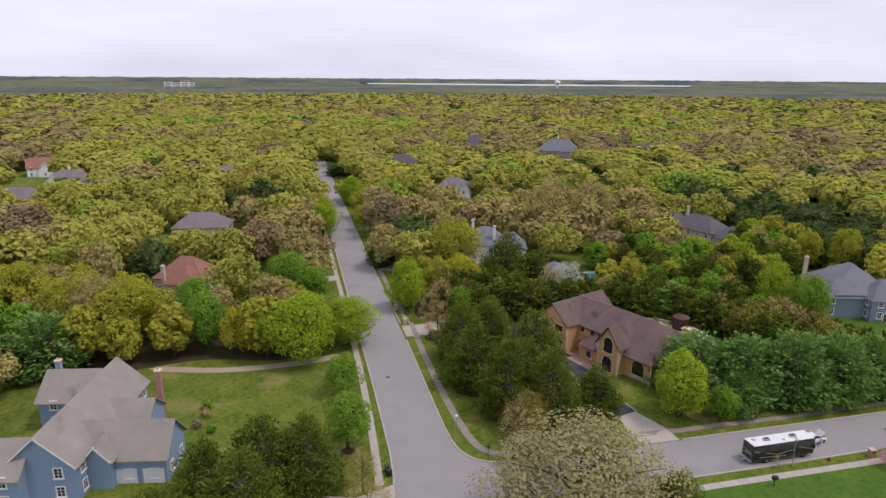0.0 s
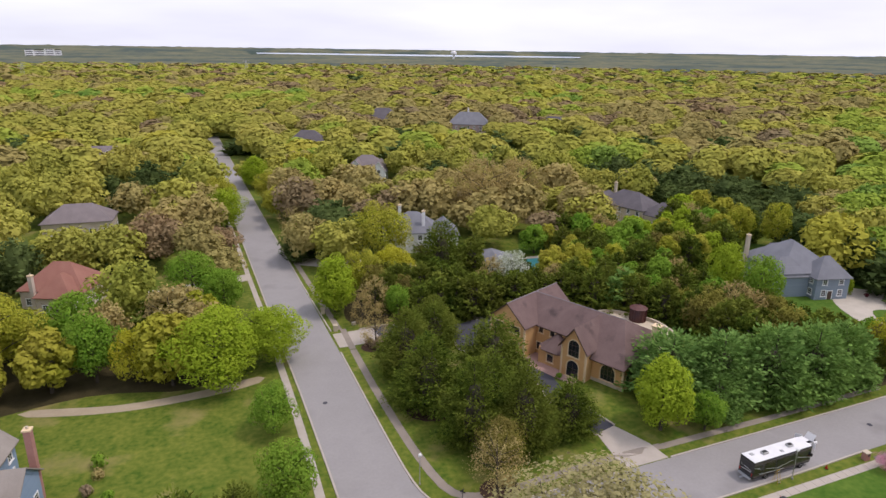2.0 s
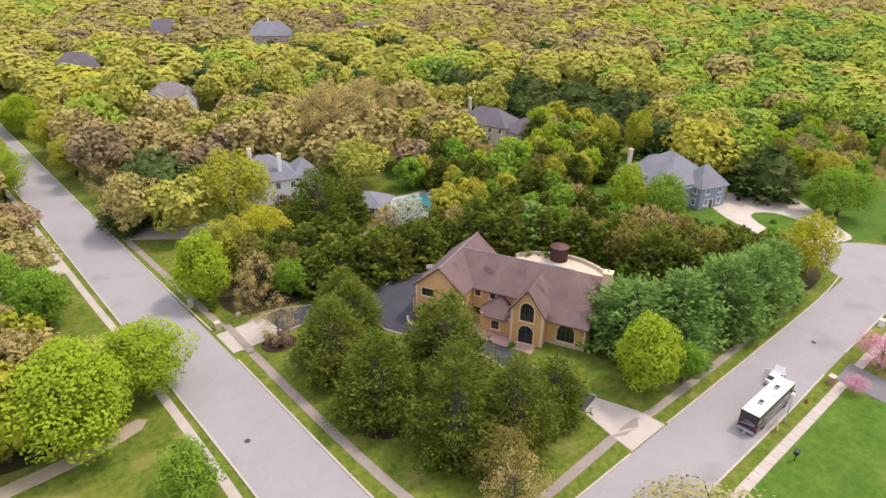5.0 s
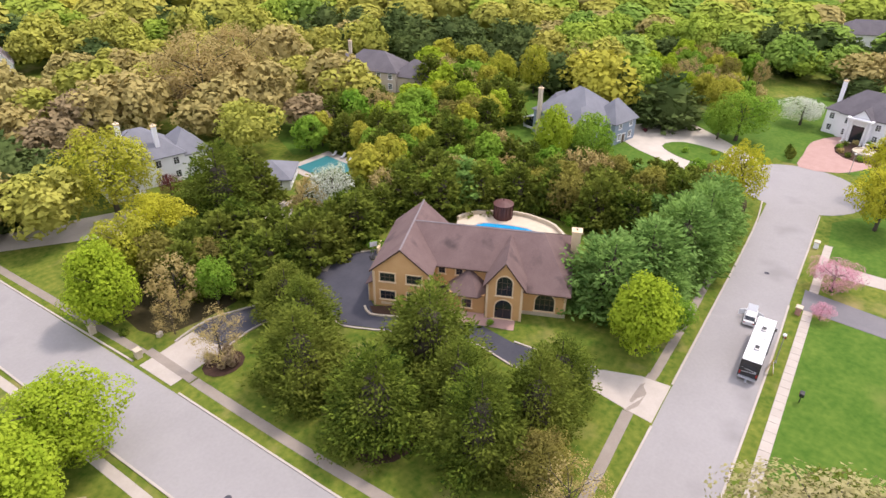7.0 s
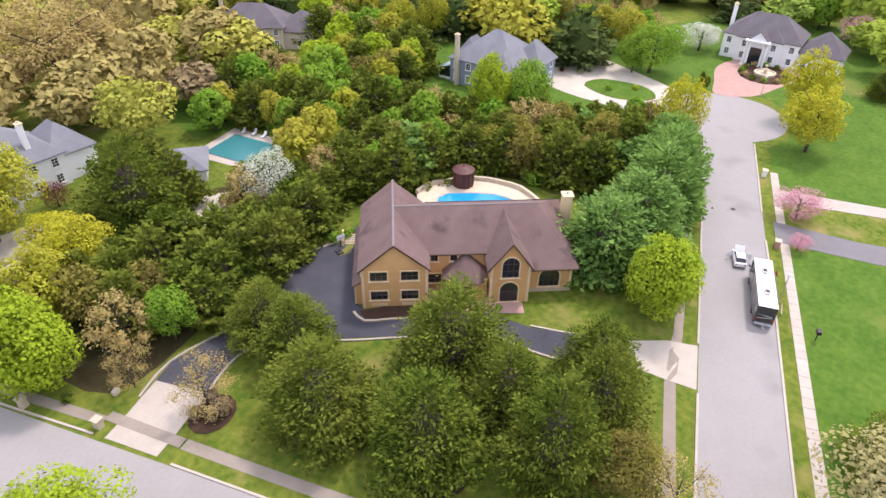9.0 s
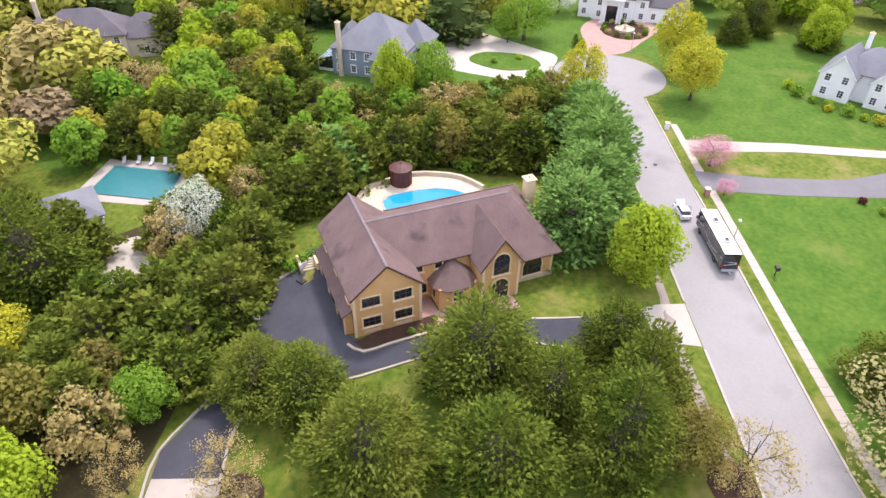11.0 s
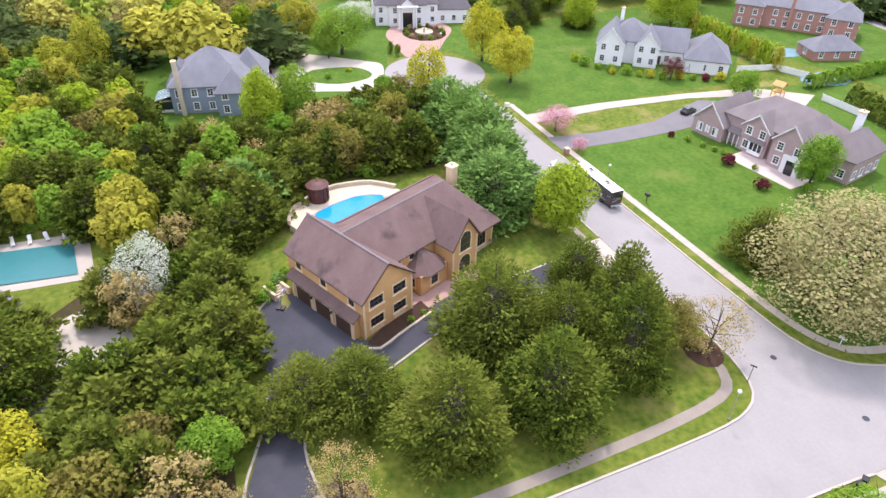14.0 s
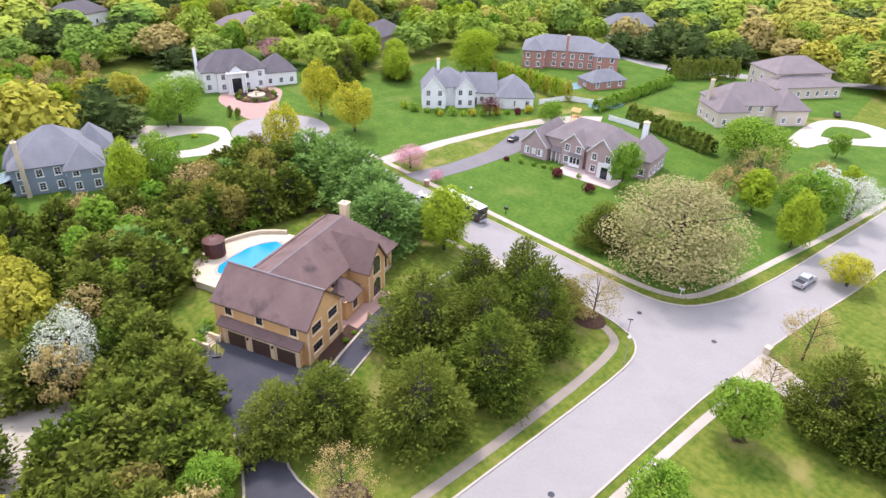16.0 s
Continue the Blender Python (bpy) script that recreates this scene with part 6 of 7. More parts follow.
def motorhome(x, y, turn):
    v = thing("motorhome", x, y, 0.04, turn, "long black motorhome with silver swirls and white roof at the kerb", "motorhome")
    L2, W = 5.8, 1.27
    part("body", box(-L2, L2, -W, W, 0.55, 3.35, 0.12), M["rv_black"], v, "glossy black body")
    part("roof", box(-L2 + 0.05, L2 - 0.15, -W + 0.04, W - 0.04, 3.3, 3.43, 0.05), M["rv_white"], v, "white roof panel")
    for px in (-2.6, 2.4):
        a = part("air_conditioner", box(px - 0.5, px + 0.5, -0.36, 0.36, 3.42, 3.72, 0.08), M["steel"], v)
        part("grille", box(px - 0.38, px + 0.38, -0.26, 0.26, 3.715, 3.74), M["black"], a)
    part("roof_vent", box(-4.9, -4.3, 0.2, 0.75, 3.42, 3.54, 0.04), M["steel"], v)
    part("roof_vent", box(0.0, 0.5, -0.8, -0.35, 3.42, 3.52, 0.04), M["steel"], v)
    part("windscreen", box(L2 - 0.02, L2 + 0.02, -1.1, 1.1, 1.6, 2.9, 0.015), M["glass"], v)
    for s in (-1, 1):
        for a, b in ((-4.6, -3.2), (-1.4, 0.2), (1.6, 2.8), (4.2, 5.3)):
            part("side_window", box(a, b, s * W - 0.012, s * W + 0.015, 1.9, 2.6, 0.01), M["glass"], v)
        for k, (x0, z0, x1, z1) in enumerate(((-5.6, 2.4, -1.0, 1.35), (-1.0, 1.35, 3.0, 2.1), (3.0, 2.1, 5.5, 1.5), (-4.5, 1.2, 0.5, 0.95))):
            p, q = Vector((x0, s * (W + 0.004), z0)), Vector((x1, s * (W + 0.004), z1))
            ang = math.degrees(math.atan2(z1 - z0, x1 - x0))
            ln = (q - p).length
            part("stripe", box(-ln / 2, ln / 2, -0.006, 0.006, -0.05, 0.05, 0.0, Matrix.Translation((p + q) / 2) @ pose(0, 0, 0, 0, -ang, 0)), M["silver"], v, "silver swirl stripe")
        part("mirror", box(L2 - 0.3, L2 - 0.05, s * (W + 0.18) - 0.12, s * (W + 0.18) + 0.12, 1.7, 2.15, 0.04), M["rv_black"], v)
        for wx in (-3.1, 3.9):
            wheel(v, wx, s * 1.12, 0.48, 0.3)
    part("rear_window", box(-L2 - 0.015, -L2 + 0.02, -0.8, 0.8, 2.0, 2.7, 0.01), M["glass"], v)
    for s in (-1, 1):
        part("tail_lamp", box(-L2 - 0.02, -L2 + 0.02, s * 1.05 - 0.1, s * 1.05 + 0.1, 1.0, 1.5, 0.01), M["car_red"], v)
        part("stripe", box(-L2 - 0.006, -L2 + 0.006, -0.9, 0.9, -0.05, 0.05, 0.0, pose(0, 0, 1.75 + 0.2 * s, 8 * s, 0, 0)), M["silver"], v)
    part("bumper", box(-L2 - 0.3, -L2, -1.1, 1.1, 0.5, 0.78, 0.06), M["silver"], v)
    part("tow_bar", box(-L2 - 1.0, -L2 - 0.2, -0.14, 0.14, 0.45, 0.57, 0.03), M["silver"], v)
    part("awning", tube((-3.0, -W - 0.08, 3.2), (3.2, -W - 0.08, 3.2), 0.09, 0.09), M["rv_black"], v)


def hull(name, rows, mat, parent, label="", bevel=0.0):
    """A body lofted through cross-sections (x, half width, low, high)."""
    bm = bmesh.new()
    secs = [[bm.verts.new(p) for p in ((x, -w, lo), (x, -w * 1.02, (lo + hi) / 2), (x, -w * 0.92, hi), (x, w * 0.92, hi), (x, w * 1.02, (lo + hi) / 2), (x, w, lo))] for x, w, lo, hi in rows]
    for a, b in zip(secs, secs[1:]):
        for i in range(6):
            bm.faces.new((a[i], a[(i + 1) % 6], b[(i + 1) % 6], b[i]))
    bm.faces.new(secs[0][::-1]), bm.faces.new(secs[-1])
    if bevel:
        bmesh.ops.bevel(bm, geom=bm.edges[:], offset=bevel, segments=1, affect="EDGES")
    return part(name, bm, mat, parent, label)


def pickup(x, y, turn):
    v = thing("pickup_truck", x, y, 0.04, turn, "silver pickup truck with a black bed on the long street", "truck")
    P = M["silver"]
    hull("body", [(-2.95, 0.9, 0.5, 0.95), (-2.85, 0.97, 0.42, 1.12), (1.0, 1.0, 0.4, 1.12), (1.2, 1.0, 0.4, 1.1), (2.6, 0.97, 0.42, 1.02), (2.9, 0.86, 0.5, 0.85)], P, v, "", 0.03)
    hull("cab", [(-1.0, 0.86, 1.08, 1.7), (-0.85, 0.84, 1.08, 1.84), (0.55, 0.82, 1.08, 1.84), (1.35, 0.88, 1.08, 1.15)], P, v, "", 0.03)
    part("bed", box(-2.75, -1.1, -0.8, 0.8, 1.0, 1.135, 0.01), M["black"], v, "black load bed")
    for s in (-1, 1):
        part("bed_side", box(-2.85, -1.02, s * 0.92 - 0.09, s * 0.92 + 0.09, 1.08, 1.3, 0.03), P, v)
        part("side_window", box(-0.75, 0.55, s * 0.84 - 0.03, s * 0.84 + 0.045, 1.25, 1.7, 0.02), M["glass"], v)
        part("headlight", box(2.78, 2.92, s * 0.68 - 0.16, s * 0.68 + 0.16, 0.7, 0.88, 0.02), M["lamp_white"], v)
        part("tail_lamp", box(-2.98, -2.9, s * 0.84 - 0.08, s * 0.84 + 0.08, 0.8, 1.1, 0.01), M["car_red"], v)
        for wx in (-1.8, 1.85):
            wheel(v, wx, s * 0.86, 0.4)
    part("tailgate", box(-2.98, -2.86, -0.85, 0.85, 0.75, 1.3, 0.02), P, v)
    bm = bmesh.new()
    bm.faces.new([bm.verts.new(p) for p in ((0.64, -0.72, 1.8), (0.64, 0.72, 1.8), (1.3, 0.78, 1.2), (1.3, -0.78, 1.2))])
    bmesh.ops.translate(bm, vec=(0.035, 0, 0.03), verts=bm.verts)
    part("windscreen", bm, M["glass"], v)
    part("bumper", box(2.8, 3.02, -0.9, 0.9, 0.45, 0.65, 0.04), M["steel"], v)
    part("grille", box(2.86, 2.94, -0.5, 0.5, 0.66, 0.88, 0.01), M["black"], v)


def car(x, y, turn, paint, label, open_hood=False):
    v = thing("car", x, y, 0.04, turn, label, "car")
    hull("body", [(-2.2, 0.75, 0.35, 0.8), (-2.1, 0.87, 0.28, 0.98), (0.9, 0.9, 0.26, 0.96), (1.9, 0.86, 0.28, 0.84), (2.2, 0.72, 0.35, 0.65)], M[paint], v, "", 0.04)
    hull("cabin", [(-1.85, 0.74, 0.94, 1.0), (-1.4, 0.7, 0.94, 1.46), (0.1, 0.7, 0.94, 1.48), (0.95, 0.78, 0.92, 0.98)], M["glass"], v, "dark glazed cabin", 0.02)
    part("roof", box(-1.4, 0.1, -0.66, 0.66, 1.44, 1.52, 0.03), M[paint], v)
    if open_hood:
        h = part("hood", box(0, 1.15, -0.72, 0.72, -0.02, 0.03, 0.01), M[paint], v, "raised bonnet")
        h.matrix_basis = pose(0.95, 0, 0.95, 0, -55, 0)
        part("engine", box(1.05, 2.0, -0.6, 0.6, 0.8, 0.93, 0.03), M["black"], v)
        for s in (-1, 1):
            d = part("door", box(-1.05, 0, -0.03, 0.03, 0.35, 1.35, 0.02), M[paint], v, "opened door")
            d.matrix_basis = pose(0.7, s * 0.9, 0, 0, 0, -s * 55)
    for s in (-1, 1):
        for wx in (-1.4, 1.45):
            wheel(v, wx, s * 0.8, 0.33, 0.2)
        part("headlight", box(2.08, 2.2, s * 0.58 - 0.14, s * 0.58 + 0.14, 0.58, 0.7, 0.02), M["lamp_white"], v)
        part("tail_lamp", box(-2.22, -2.12, s * 0.62 - 0.12, s * 0.62 + 0.12, 0.7, 0.84, 0.02), M["car_red"], v)


motorhome(70.2, 82.2, 4.6)
pickup(13.5, 49.6, -91)
car(79.2, 85.4, 8, "rv_white", "white car with raised bonnet and open doors before the motorhome", True)
car(95.4, 43.2, -70, "rv_black", "black car parked in the brick house's drive")
car(54, -58, -60, "rv_black", "black car parked in a far drive")

# ---- street furniture ----
def street_lamp(x, y, h):
    p = thing("street_lamp", x, y, gz(x, y), 0, "slim pale post lamp with a small white globe", "lamp", "street lamps")
    part("post", tube((0, 0, 0), (0, 0, h - 0.3), 0.07, 0.05), M["steel"], p)
    part("foot", lathe([(0.16, 0), (0.16, 0.3), (0.08, 0.4)], 10), M["steel"], p)
    part("globe", lathe([(0.1, h - 0.32), (0.24, h - 0.22), (0.27, h - 0.05), (0.16, h + 0.1), (0.05, h + 0.14)], 12), M["lamp_white"], p)


street_lamp(19.1, 94.2, 5.0)
street_lamp(71.0, 79.6, 5.0)
street_lamp(152, 84, 5.0)
sg = thing("street_sign", 23.2, 87.9, 0, 40, "thin dark post with two street name plates", "sign")
part("post", tube((0, 0, 0), (0, 0, 3.0), 0.04, 0.04), M["black"], sg)
part("name_plate", box(-0.4, 0.4, -0.015, 0.015, 2.75, 2.95), M["black"], sg)
part("name_plate", box(-0.015, 0.015, -0.4, 0.4, 2.5, 2.7), M["black"], sg)
pm = thing("post_mailbox", 64.6, 75.1, 0, 5, "black post with a black mailbox on the lawn", "mailbox")
part("post", box(-0.06, 0.06, -0.06, 0.06, 0, 1.3, 0.01), M["black"], pm)
part("mailbox", box(-0.45, 0.45, -0.3, 0.3, 1.2, 1.75, 0.12), M["black"], pm)
part("flag", box(-0.2, -0.16, 0.3, 0.33, 1.5, 1.9), M["car_red"], pm)


def pillar_mailbox(x, y, mat, label, turn=0):
    p = thing("mailbox_pillar", x, y, gz(x, y), turn, label, "mailbox")
    part("pillar", box(-0.45, 0.45, -0.4, 0.4, 0, 1.25, 0.03), M[mat], p)
    part("cap", box(-0.55, 0.55, -0.5, 0.5, 1.25, 1.4, 0.03), M["stone"], p)
    part("mailbox_door", box(-0.2, 0.2, -0.43, -0.39, 0.75, 1.1, 0.02), M["black"], p)


pillar_mailbox(15.9, 149.2, "stone", "pale stone mailbox pillar beside the drive", 90)
pillar_mailbox(14.6, 159.4, "stone", "grey stone mailbox pillar beside the kerb", 90)
pillar_mailbox(85.6, 80.0, "brick_red", "low dark brick mailbox pillar beside the kerb")
pillar_mailbox(110, 82.4, "white", "small white mailbox pillar at the kerb")
pillar_mailbox(7.4, 74.6, "stone", "grey stone mailbox pillar beside the drive", 90)
ld = thing("step_ladder", 68.2, 79.7, 0, 10, "yellow step ladder standing on the verge", "ladder")
for s in (-1, 1):
    part("rail", tube((s * 0.3, -0.5, 0), (s * 0.2, 0, 2.2), 0.035, 0.03, 6), M["yellow"], ld)
    part("rail", tube((s * 0.3, 0.5, 0), (s * 0.2, 0.02, 2.2), 0.03, 0.03, 6), M["yellow"], ld)
for i in range(6):
    k = (i + 1) / 7
    part("tread", box(-0.3 + 0.1 * k, 0.3 - 0.1 * k, -0.5 + 0.5 * k - 0.06, -0.5 + 0.5 * k + 0.04, 2.2 * k - 0.02, 2.2 * k + 0.02), M["steel"], ld)
cn = thing("traffic_cone", 77.9, 80.0, 0, 0, "orange-red traffic cone on the verge", "cone")
part("cone", lathe([(0.2, 0.04), (0.05, 0.7)], 12), M["car_red"], cn)
part("base", box(-0.25, 0.25, -0.25, 0.25, 0, 0.05, 0.01), M["rubber"], cn)


def bin_(x, y, turn):
    b = thing("rubbish_bin", x, y, 0.03, turn, "black wheeled rubbish bin at the kerb", "bin")
    part("body", hull_bin(), M["black"], b)
    part("lid", box(-0.36, 0.36, -0.42, 0.42, 1.0, 1.08, 0.03), M["black"], b)
    for s in (-1, 1):
        w = part("wheel", lathe([(0.14, -0.04), (0.14, 0.04)], 10), M["rubber"], b)
        w.matrix_basis = pose(s * 0.3, 0.38, 0.14, 0, 90, 0)


def hull_bin():
    bm = box(-0.3, 0.3, -0.34, 0.34, 0.05, 1.0, 0.03)
    for v in bm.verts:
        k = 0.85 + 0.15 * v.co.z
        v.co.x *= k
        v.co.y *= k
    return bm


bin_(7.2, 86.3, 30)
bin_(6.9, 87.3, 10)
ut = thing("utility_box", 20.3, 151.2, 0, 20, "small pale utility box in the grass", "utility box")
part("cabinet", box(-0.4, 0.4, -0.3, 0.3, 0, 0.6, 0.04), M["stone"], ut)
part("lid", box(-0.43, 0.43, -0.33, 0.33, 0.6, 0.66, 0.02), M["concrete"], ut)
for x, y in ((25.6, 81.6), (13.9, 78.4), (9.5, 120), (95, 87)):
    o = part("manhole_cover", lathe([(0.42, 0.0), (0.42, 0.02), (0.36, 0.026)], 18), M["blacktop"])
    o.matrix_basis = pose(x, y, 0.036)
    tagged(o, "round dark iron manhole cover in the road", "manhole cover")
wp = thing("white_marker_post", 24.6, 71.4, 0, 15, "white post light standing in the corner grass", "post light")
part("post", tube((0, 0, 0), (0, 0, 1.3), 0.06, 0.05), M["rv_white"], wp)
part("head", box(-0.5, 0.5, -0.25, 0.25, 1.25, 1.45, 0.06), M["rv_white"], wp)

# concrete footpath of separate slabs on the south side
walk_line = smooth_line([(112, 80.6), (96, 79.5), (82.2, 78.4), (58.7, 76.7), (42.5, 75.5), (31, 74.4), (25.4, 72.4), (22.8, 69), (21.4, 60), (20.4, 44), (19.0, 20), (18.2, -20), (18, -70)], 1.5)
south_walk = thing("pavement_south", 0, 0, 0, 0, "pale concrete slab footpath along the kerb", "pavement", "", "structure")
slab_mesh = None
for p, q in zip(walk_line, walk_line[1:]):
    d = q - p
    c = (p + q) / 2
    m = pose(c.x, c.y, gz(c.x, c.y), 0, 0, math.degrees(math.atan2(d.y, d.x)))
    if slab_mesh is None:
        slab_mesh = part("slab", box(-0.73, 0.73, -0.68, 0.68, -0.06, 0.055, 0.012), M["concrete"], south_walk)
        slab_mesh.matrix_basis = m
    else:
        o = same(slab_mesh, south_walk, m)
        o.scale = (d.length / 1.5, 1, 1)

# ---- garden planting ----
for i in range(14):
    k = i / 13
    bush(148 - 36 * k, 4.6 - 1.6 * k, 2.1, ("lime", "maple", "lime")[i % 3], "conical yellow-green arborvitae shrub in a row", 6.2 + 0.4 * (i % 2), "arborvitae_shrub", "arborvitae row")
hedge(99, 5, 104.5, -43, 2.6, 3.4, "green", "dark green clipped hedge between gardens")
hedge(88, 2.4, 58, 6.6, 3.4, 4.6, "cedar", "dark evergreen hedge behind the brick house")
hedge(110, -49, 96, -71, 4.5, 7.0, "cedar", "dark evergreen screen between gardens")
hedge(89, 185, 88.6, 166, 3.2, 2.2, "green", "loose bright green hedge beside the pool")
for x, y, r, f in ((52.8, 147.2, 1.6, "cedar"), (54.8, 145.6, 1.5, "cedar"), (57, 143.6, 1.5, "green"), (58.5, 142.2, 1.4, "green"), (60, 141.2, 1.5, "pine"), (61.6, 140, 1.4, "green"), (56.4, 147, 1.3, "cedar")):
    bush(x, y, r, f, "dense green shrub beside the garage court", group="shrubs by the court")
bush(91, 118, 3.6, "lime", "large bright green rounded shrub by the wood", 3.6)
bush(88, 121.5, 2.4, "green", "bright green rounded shrub by the wood", 2.4)
for i, (x, y, f) in enumerate(((136, 50.5, "green"), (134, 51.5, "lime"), (130, 50.8, "green"), (127, 48.6, "green"), (124, 46.4, "green"), (121, 43.4, "green"), (119, 41, "lime"), (116, 36, "green"), (114.5, 32, "yellow"), (112.6, 29, "green"), (111, 26.4, "plum"), (110, 22.5, "yellow"), (122.6, 46.8, "yellow"), (117.4, 38.6, "yellow"))):
    bush(x, y, 1.3 + 0.35 * (i % 3), f, "rounded garden shrub along the white house", group="shrubs of the white house")
for x, y, r, f in ((71.9, 51.2, 1.9, "plum"), (61.8, 51.6, 1.8, "plum"), (86, 54.5, 1.0, "plum"), (80, 51, 0.9, "green"), (77.5, 50, 0.9, "green"), (75.5, 49.2, 0.9, "green"), (83, 52.4, 1.0, "green"), (68.5, 47.5, 0.9, "green"), (58.5, 44, 1.4, "green")):
    bush(x, y, r, f, "low rounded shrub before the brick house", group="shrubs of the brick house")
for i in range(12):
    a = i * math.pi / 6
    bush(168.5 + 6.2 * math.cos(a), 83.5 + 5.6 * math.sin(a), 1.1, ("green", "bud", "cedar")[i % 3], "clipped shrub in the villa's round bed", group="shrubs of the round bed")
sheet("mulch_bed_round", [(168.5 + 7.4 * math.cos(a * 0.524), 83.5 + 6.6 * math.sin(a * 0.524)) for a in range(12)], 0.14, M["mulch"], "round planting bed in the forecourt", 0.1)
ft = thing("fountain", 168.5, 83.5, 0.1, 0, "grey stone tiered fountain in a round bed", "fountain")
part("basin", lathe([(2.6, 0), (2.7, 0.6), (2.4, 0.62), (2.3, 0.35)], 20), M["stone"], ft)
part("column", lathe([(0.4, 0.3), (0.25, 1.2), (0.9, 1.4), (0.2, 1.5), (0.15, 2.2), (0.5, 2.35), (0.08, 2.6)], 14), M["stone"], ft)
for x, y, r, h, f in ((152, 96.5, 1.2, 3.2, "cedar"), (154.5, 97.8, 1.2, 3.2, "cedar"), (181, 92, 1.2, 1.4, "cedar"), (178.5, 88, 1.2, 1.4, "cedar"), (183.5, 75, 1.3, 1.6, "cedar"), (186, 70.5, 1.3, 1.6, "cedar"), (143, 136, 1.4, 4.6, "cedar"), (145.5, 134.5, 1.2, 4.2, "lime"), (141, 137.6, 1.5, 5, "cedar"), (148, 131.5, 0.9, 1.0, "plum"), (140.5, 118, 1.2, 1.4, "green"), (143.6, 112, 1.3, 1.2, "lime")):
    bush(x, y, r, f, "small clipped evergreen shrub in a garden bed", h)
for x, y, r, f in ((22.5, 138, 1.7, "rust"), (23.8, 140.2, 1.4, "rust"), (21.5, 140.3, 1.3, "rust"), (30.5, 90.3, 1.5, "bud"), (31.8, 91.2, 1.2, "cedar"), (-24.5, 112, 1.6, "green"), (-24, 109, 1.2, "bud"), (-25, 105.5, 1.3, "rust"), (-22, 103.5, 1.2, "green"), (17.2, 155.5, 1.0, "cedar"), (46.5, 125, 0.7, "green"), (47.4, 123, 0.6, "green"), (52, 115, 0.8, "green")):
    bush(x, y, r, f, "low garden shrub in a mulch bed")


def fence(x0, y0, x1, y1, h, label):
    f = thing("white_fence", x0, y0, gz(x0, y0), math.degrees(math.atan2(y1 - y0, x1 - x0)), label, "fence")
    ln = math.hypot(x1 - x0, y1 - y0)
    n = max(1, round(ln / 2.4))
    for i in range(n + 1):
        part("post", box(i * ln / n - 0.07, i * ln / n + 0.07, -0.07, 0.07, 0, h + 0.1, 0.01), M["rv_white"], f)
    for i in range(n):
        part("panel", box(i * ln / n + 0.07, (i + 1) * ln / n - 0.07, -0.025, 0.025, 0.08, h, 0.0), M["rv_white"], f)


fence(114, 14, 112, 3, 1.7, "white panel fence beside the white house")
fence(112, 3, 102, -2, 1.7, "white panel fence between the gardens")
fence(92, 7, 82, 6, 1.7, "white panel fence behind the brick house")


def lounger(x, y, turn):
    l = thing("sun_lounger", x, y, 0.12, turn, "white plastic sun lounger beside the pool", "lounger", "loungers at the pool")
    part("seat", box(-0.3, 0.3, -0.9, 0.45, 0.28, 0.36, 0.03), M["rv_white"], l)
    b = part("backrest", box(-0.3, 0.3, 0, 0.75, -0.04, 0.04, 0.03), M["rv_white"], l)
    b.matrix_basis = pose(0, 0.45, 0.32, 40, 0, 0)
    for sx in (-0.25, 0.25):
        for sy in (-0.8, 0.35):
            part("leg", box(sx - 0.03, sx + 0.03, sy - 0.03, sy + 0.03, 0, 0.3), M["rv_white"], l)


for x, y, t in ((84, 182, -70), (84.4, 179.5, -75), (84.2, 177, -80), (84.4, 174.6, -70), (84.2, 172, -75), (73.2, 184, 30)):
    lounger(x, y, t)

pg = thing("play_set", 97, 16, 0, 20, "wooden garden climbing frame with a yellow slide", "play set")
part("tower", box(-1.2, 1.2, -1.2, 1.2, 1.4, 1.6, 0.02), M["stucco"], pg)
for sx in (-1.1, 1.1):
    for sy in (-1.1, 1.1):
        part("post", box(sx - 0.08, sx + 0.08, sy - 0.08, sy + 0.08, 0, 3.2), M["stucco"], pg)
part("roof", slab([[(-1.4, -1.4, 3.1), (1.4, -1.4, 3.1), (1.4, 0, 4), (-1.4, 0, 4)], [(1.4, 1.4, 3.1), (-1.4, 1.4, 3.1), (-1.4, 0, 4), (1.4, 0, 4)]], 0.08), M["stucco"], pg)
sl = part("slide", box(-0.3, 0.3, 0, 3.6, 0, 0.12, 0.03), M["yellow"], pg, "yellow slide")
sl.matrix_basis = pose(0, 1.2, 1.55, -25, 0, 0)

# steps and low wall beside the garage
stp = thing("garden_steps", 57.2, 141.0, gz(57.2, 141.0), HT, "pale stone steps and curved wall beside the garage", "steps")
for i in range(5):
    part("step", box(-0.9, 0.9, 0.35 * i, 0.35 * i + 0.4, 0, 0.17 * (i + 1), 0.015), M["stone"], stp)
for s in (-1, 1):
    part("wall", box(s * 1.15 - 0.2, s * 1.15 + 0.2, -0.4, 2.6, 0, 1.2, 0.08), M["cream"], stp)

hoop = thing("basketball_hoop", 54.5, 141.2, gz(54.5, 141.2) + 0.05, 150, "portable basketball hoop with a white backboard at the court", "basketball hoop")
part("base", box(-0.45, 0.45, -0.9, 0.3, 0, 0.22, 0.05), M["black"], hoop)
part("pole", tube((0, -0.3, 0.2), (0, 0.1, 3.1), 0.06, 0.06), M["steel"], hoop)
part("arm", tube((0, 0.08, 2.9), (0, 0.6, 3.2), 0.04, 0.04), M["steel"], hoop)
part("backboard", box(-0.65, 0.65, 0.6, 0.64, 2.85, 3.75, 0.01), M["rv_white"], hoop)
bm = bmesh.new()
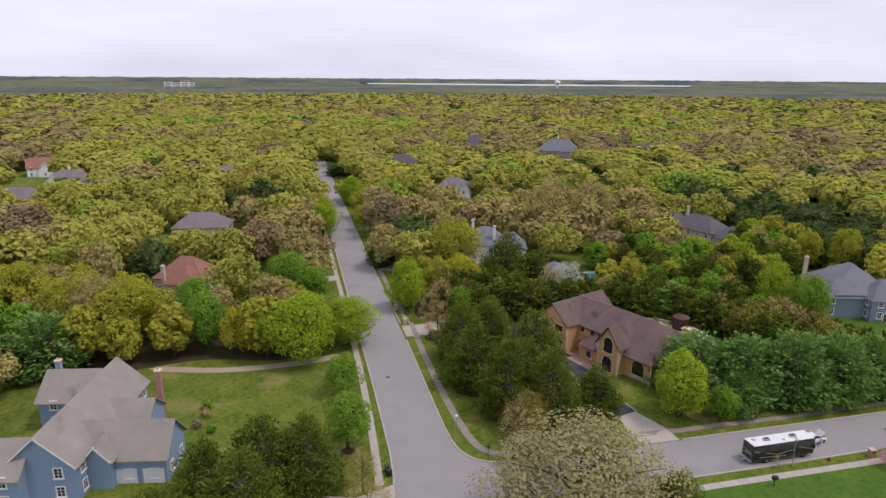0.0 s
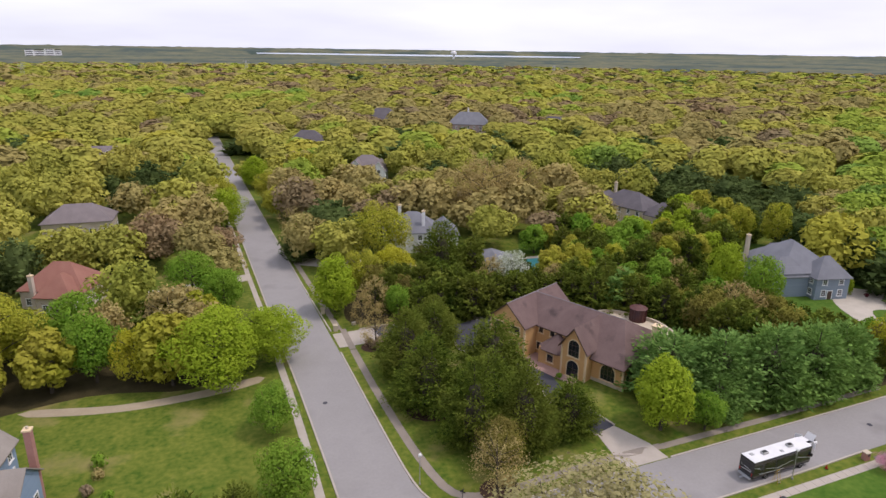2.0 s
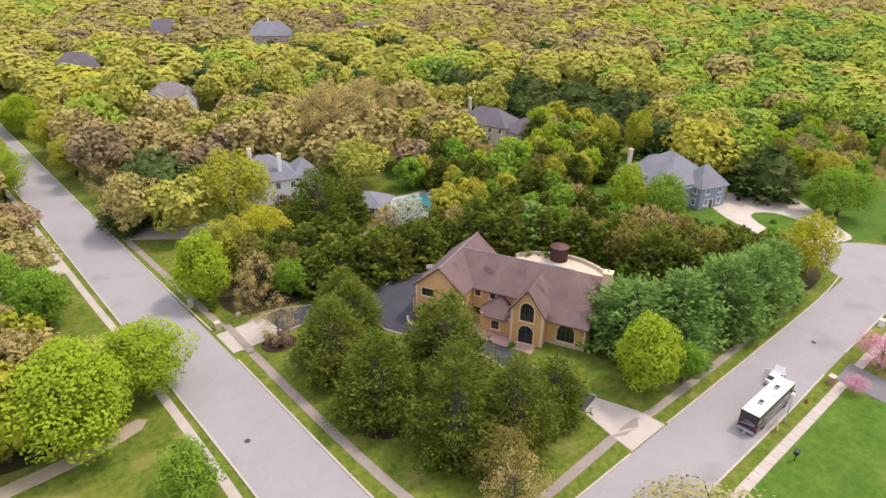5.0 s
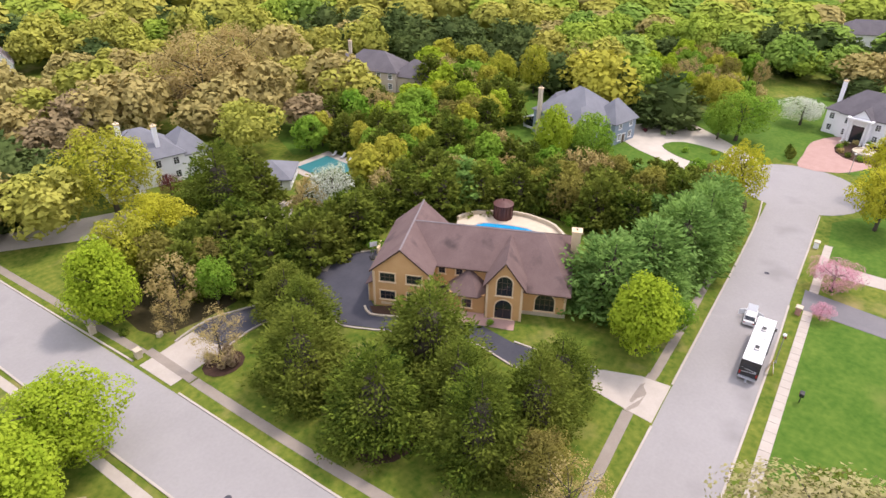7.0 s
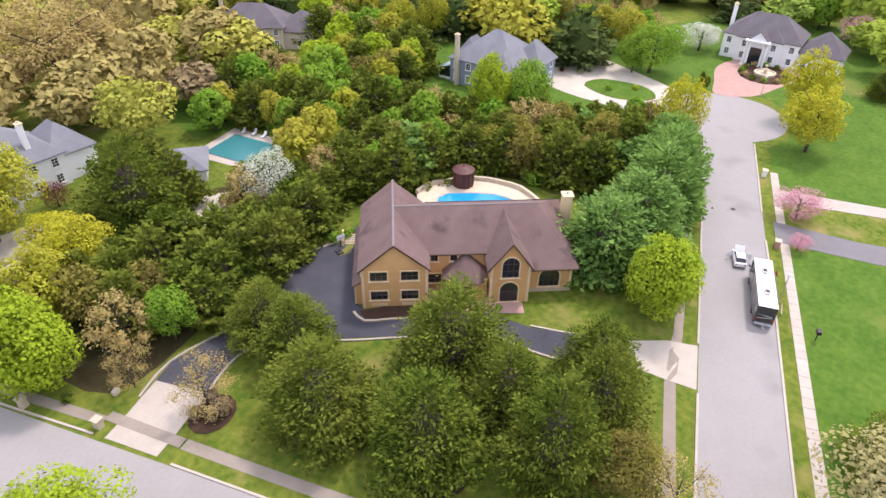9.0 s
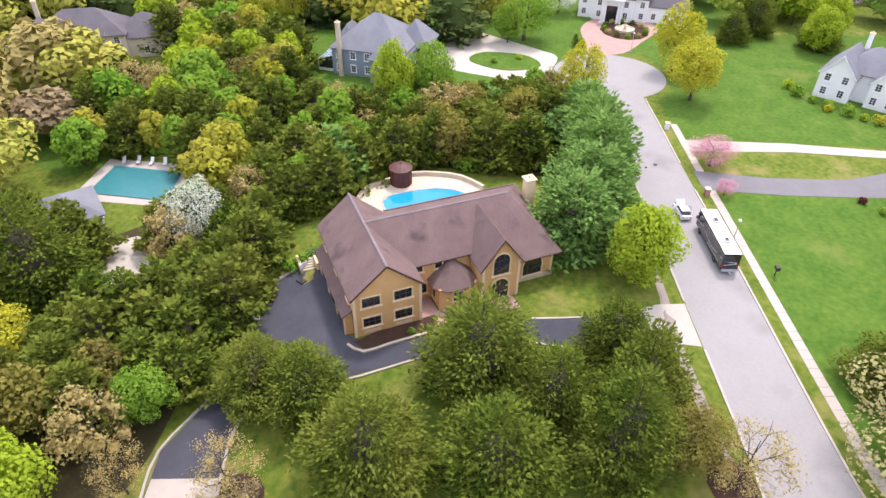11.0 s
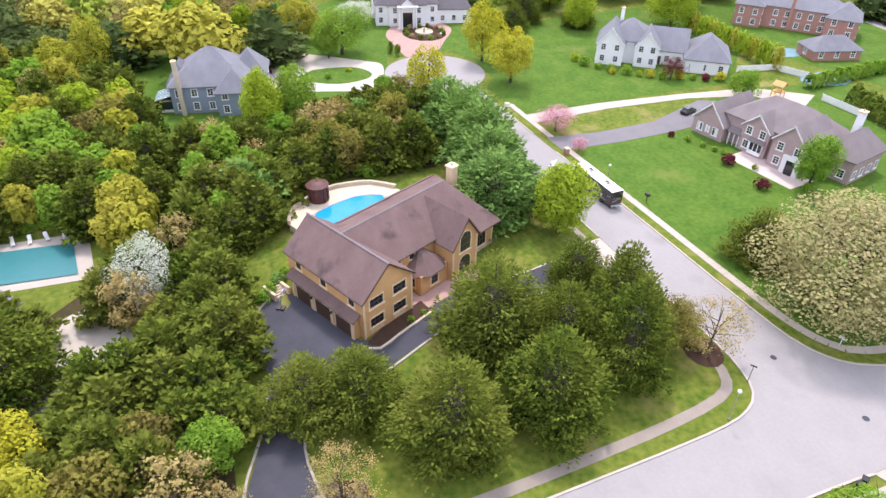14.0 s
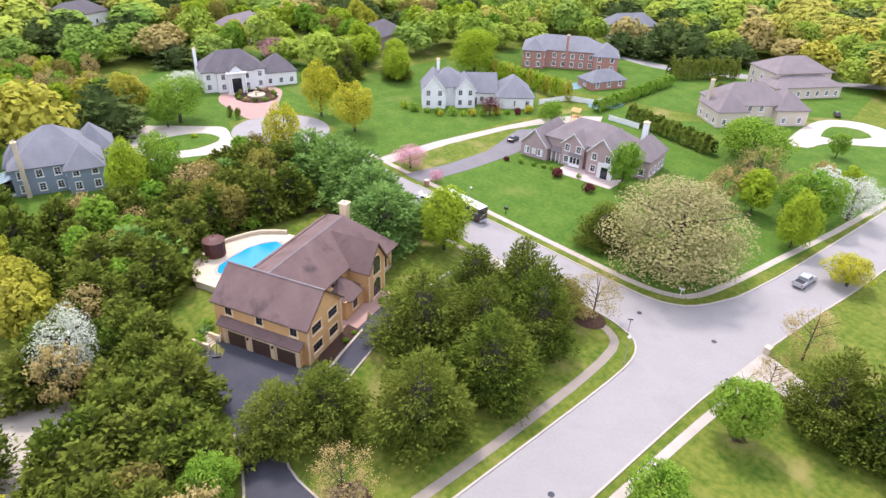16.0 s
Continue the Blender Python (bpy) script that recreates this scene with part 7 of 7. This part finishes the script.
for i in range(12):
    a, b = i * math.pi / 6, (i + 1) * math.pi / 6
    add_tube(bm, (0.23 * math.cos(a), 0.9 + 0.23 * math.sin(a), 3.05), (0.23 * math.cos(b), 0.9 + 0.23 * math.sin(b), 3.05), 0.015, 0.015, 5)
part("rim", bm, M["car_red"], hoop)


def conservatory(x, y, turn):
    c = thing("conservatory", x, y, 0, turn, "white framed glass conservatory against the blue-grey house", "conservatory")
    part("base_wall", box(-3, 3, -2, 2, -0.2, 0.7, 0.02), M["white"], c)
    for i in range(7):
        u = -3 + i
        part("post", box(u - 0.06, u + 0.06, -2.03, -1.92, 0.7, 2.6), M["white"], c)
        part("rafter", slab([[(u - 0.06, -2.2, 2.66), (u + 0.06, -2.2, 2.66), (u + 0.06, 2, 3.96), (u - 0.06, 2, 3.96)]], 0.1), M["white"], c)
    for u in (-2.97, 2.97):
        part("pane", box(u - 0.02, u + 0.02, -1.9, 2, 0.7, 2.6), M["glass"], c)
    for i in range(6):
        part("pane", box(-2.94 + i, -2.06 + i, -1.99, -1.95, 0.7, 2.6), M["glass"], c)
        # pale pool colour on these panes stands for reflected sky
        part("roof_pane", slab([[(-2.94 + i, -2.15, 2.6), (-2.06 + i, -2.15, 2.6), (-2.06 + i, 2, 3.9), (-2.94 + i, 2, 3.9)]], 0.03), M["pool_pale"], c, "glass roof pane with sky reflection put into its pale colour")
    part("balcony_rail", box(-3.05, 3.05, -2.1, -2.04, 0.62, 0.74), M["white"], c)


conservatory(133.5, 156.0, 170)

# ---- far landmarks ----
def far_place(az, dist):
    return (1.4 + dist * math.sin(radians(az)), -0.6 + dist * math.cos(radians(az)))


x, y = far_place(18.8, 3000)
wt = thing("water_tower", x, y, gz(x, y), 0, "pale water tower far over the trees", "water tower")
part("tank", lathe([(3, 26), (12, 32), (14, 38), (12, 44), (4, 48)], 18), M["rv_white"], wt)
part("stem", lathe([(6, 0), (4, 8), (4, 28)], 12), M["rv_white"], wt)
x, y = far_place(-12.65, 2900)
hb = thing("white_block_building", x, y, gz(x, y), 13, "long white many-storeyed building far over the trees", "building")
for u0, u1, h in ((-58, -30, 33), (-30, 5, 30), (5, 35, 36), (35, 58, 31)):
    w = part("wall", box(u0, u1, -15, 15, 0, h, 0.5), M["white"], hb)
    for k in range(4):
        part("window_band", box(u0 + 3, u1 - 3, -15.4, -15.0, 12 + 7 * k, 14.5 + 7 * k), M["glass"], w)


def pylon(az, dist, h):
    px, py = far_place(az, dist)
    p = thing("lattice_pylon", px, py, gz(px, py), 15, "grey steel lattice pylon far over the trees", "pylon", "pylons")
    for sx in (-1, 1):
        for sy in (-1, 1):
            part("leg", tube((sx * 4, sy * 4, 0), (sx * 0.6, sy * 0.6, h), 0.3, 0.2, 4), M["steel"], p)
    for k in (0.72, 0.84, 0.95):
        part("arm", box(-6, 6, -0.3, 0.3, h * k, h * k + 0.5), M["steel"], p)
    for i in range(8):
        z0, z1 = h * i / 8, h * (i + 1) / 8
        a, b = 4 - 3.4 * i / 8, 4 - 3.4 * (i + 1) / 8
        part("brace", tube((-a, -a, z0), (b, -b, z1), 0.18, 0.18, 4), M["steel"], p)


pylon(-14.1, 1250, 29)
pylon(1.5, 1500, 30)
pylon(27, 1400, 28)
lens = [far_place(2.5 + 27 * k / 24, 3800 - 260 * math.sin(math.pi * k / 24)) for k in range(25)] + [far_place(29.5 - 27 * k / 24, 4400) for k in range(25)]
bm = bmesh.new()
bm.faces.new([bm.verts.new((px, py, 17)) for px, py in lens])
tagged(part("water_bay", bm, M["water"]), "pale strip of bay water near the horizon", "water", "", "structure")
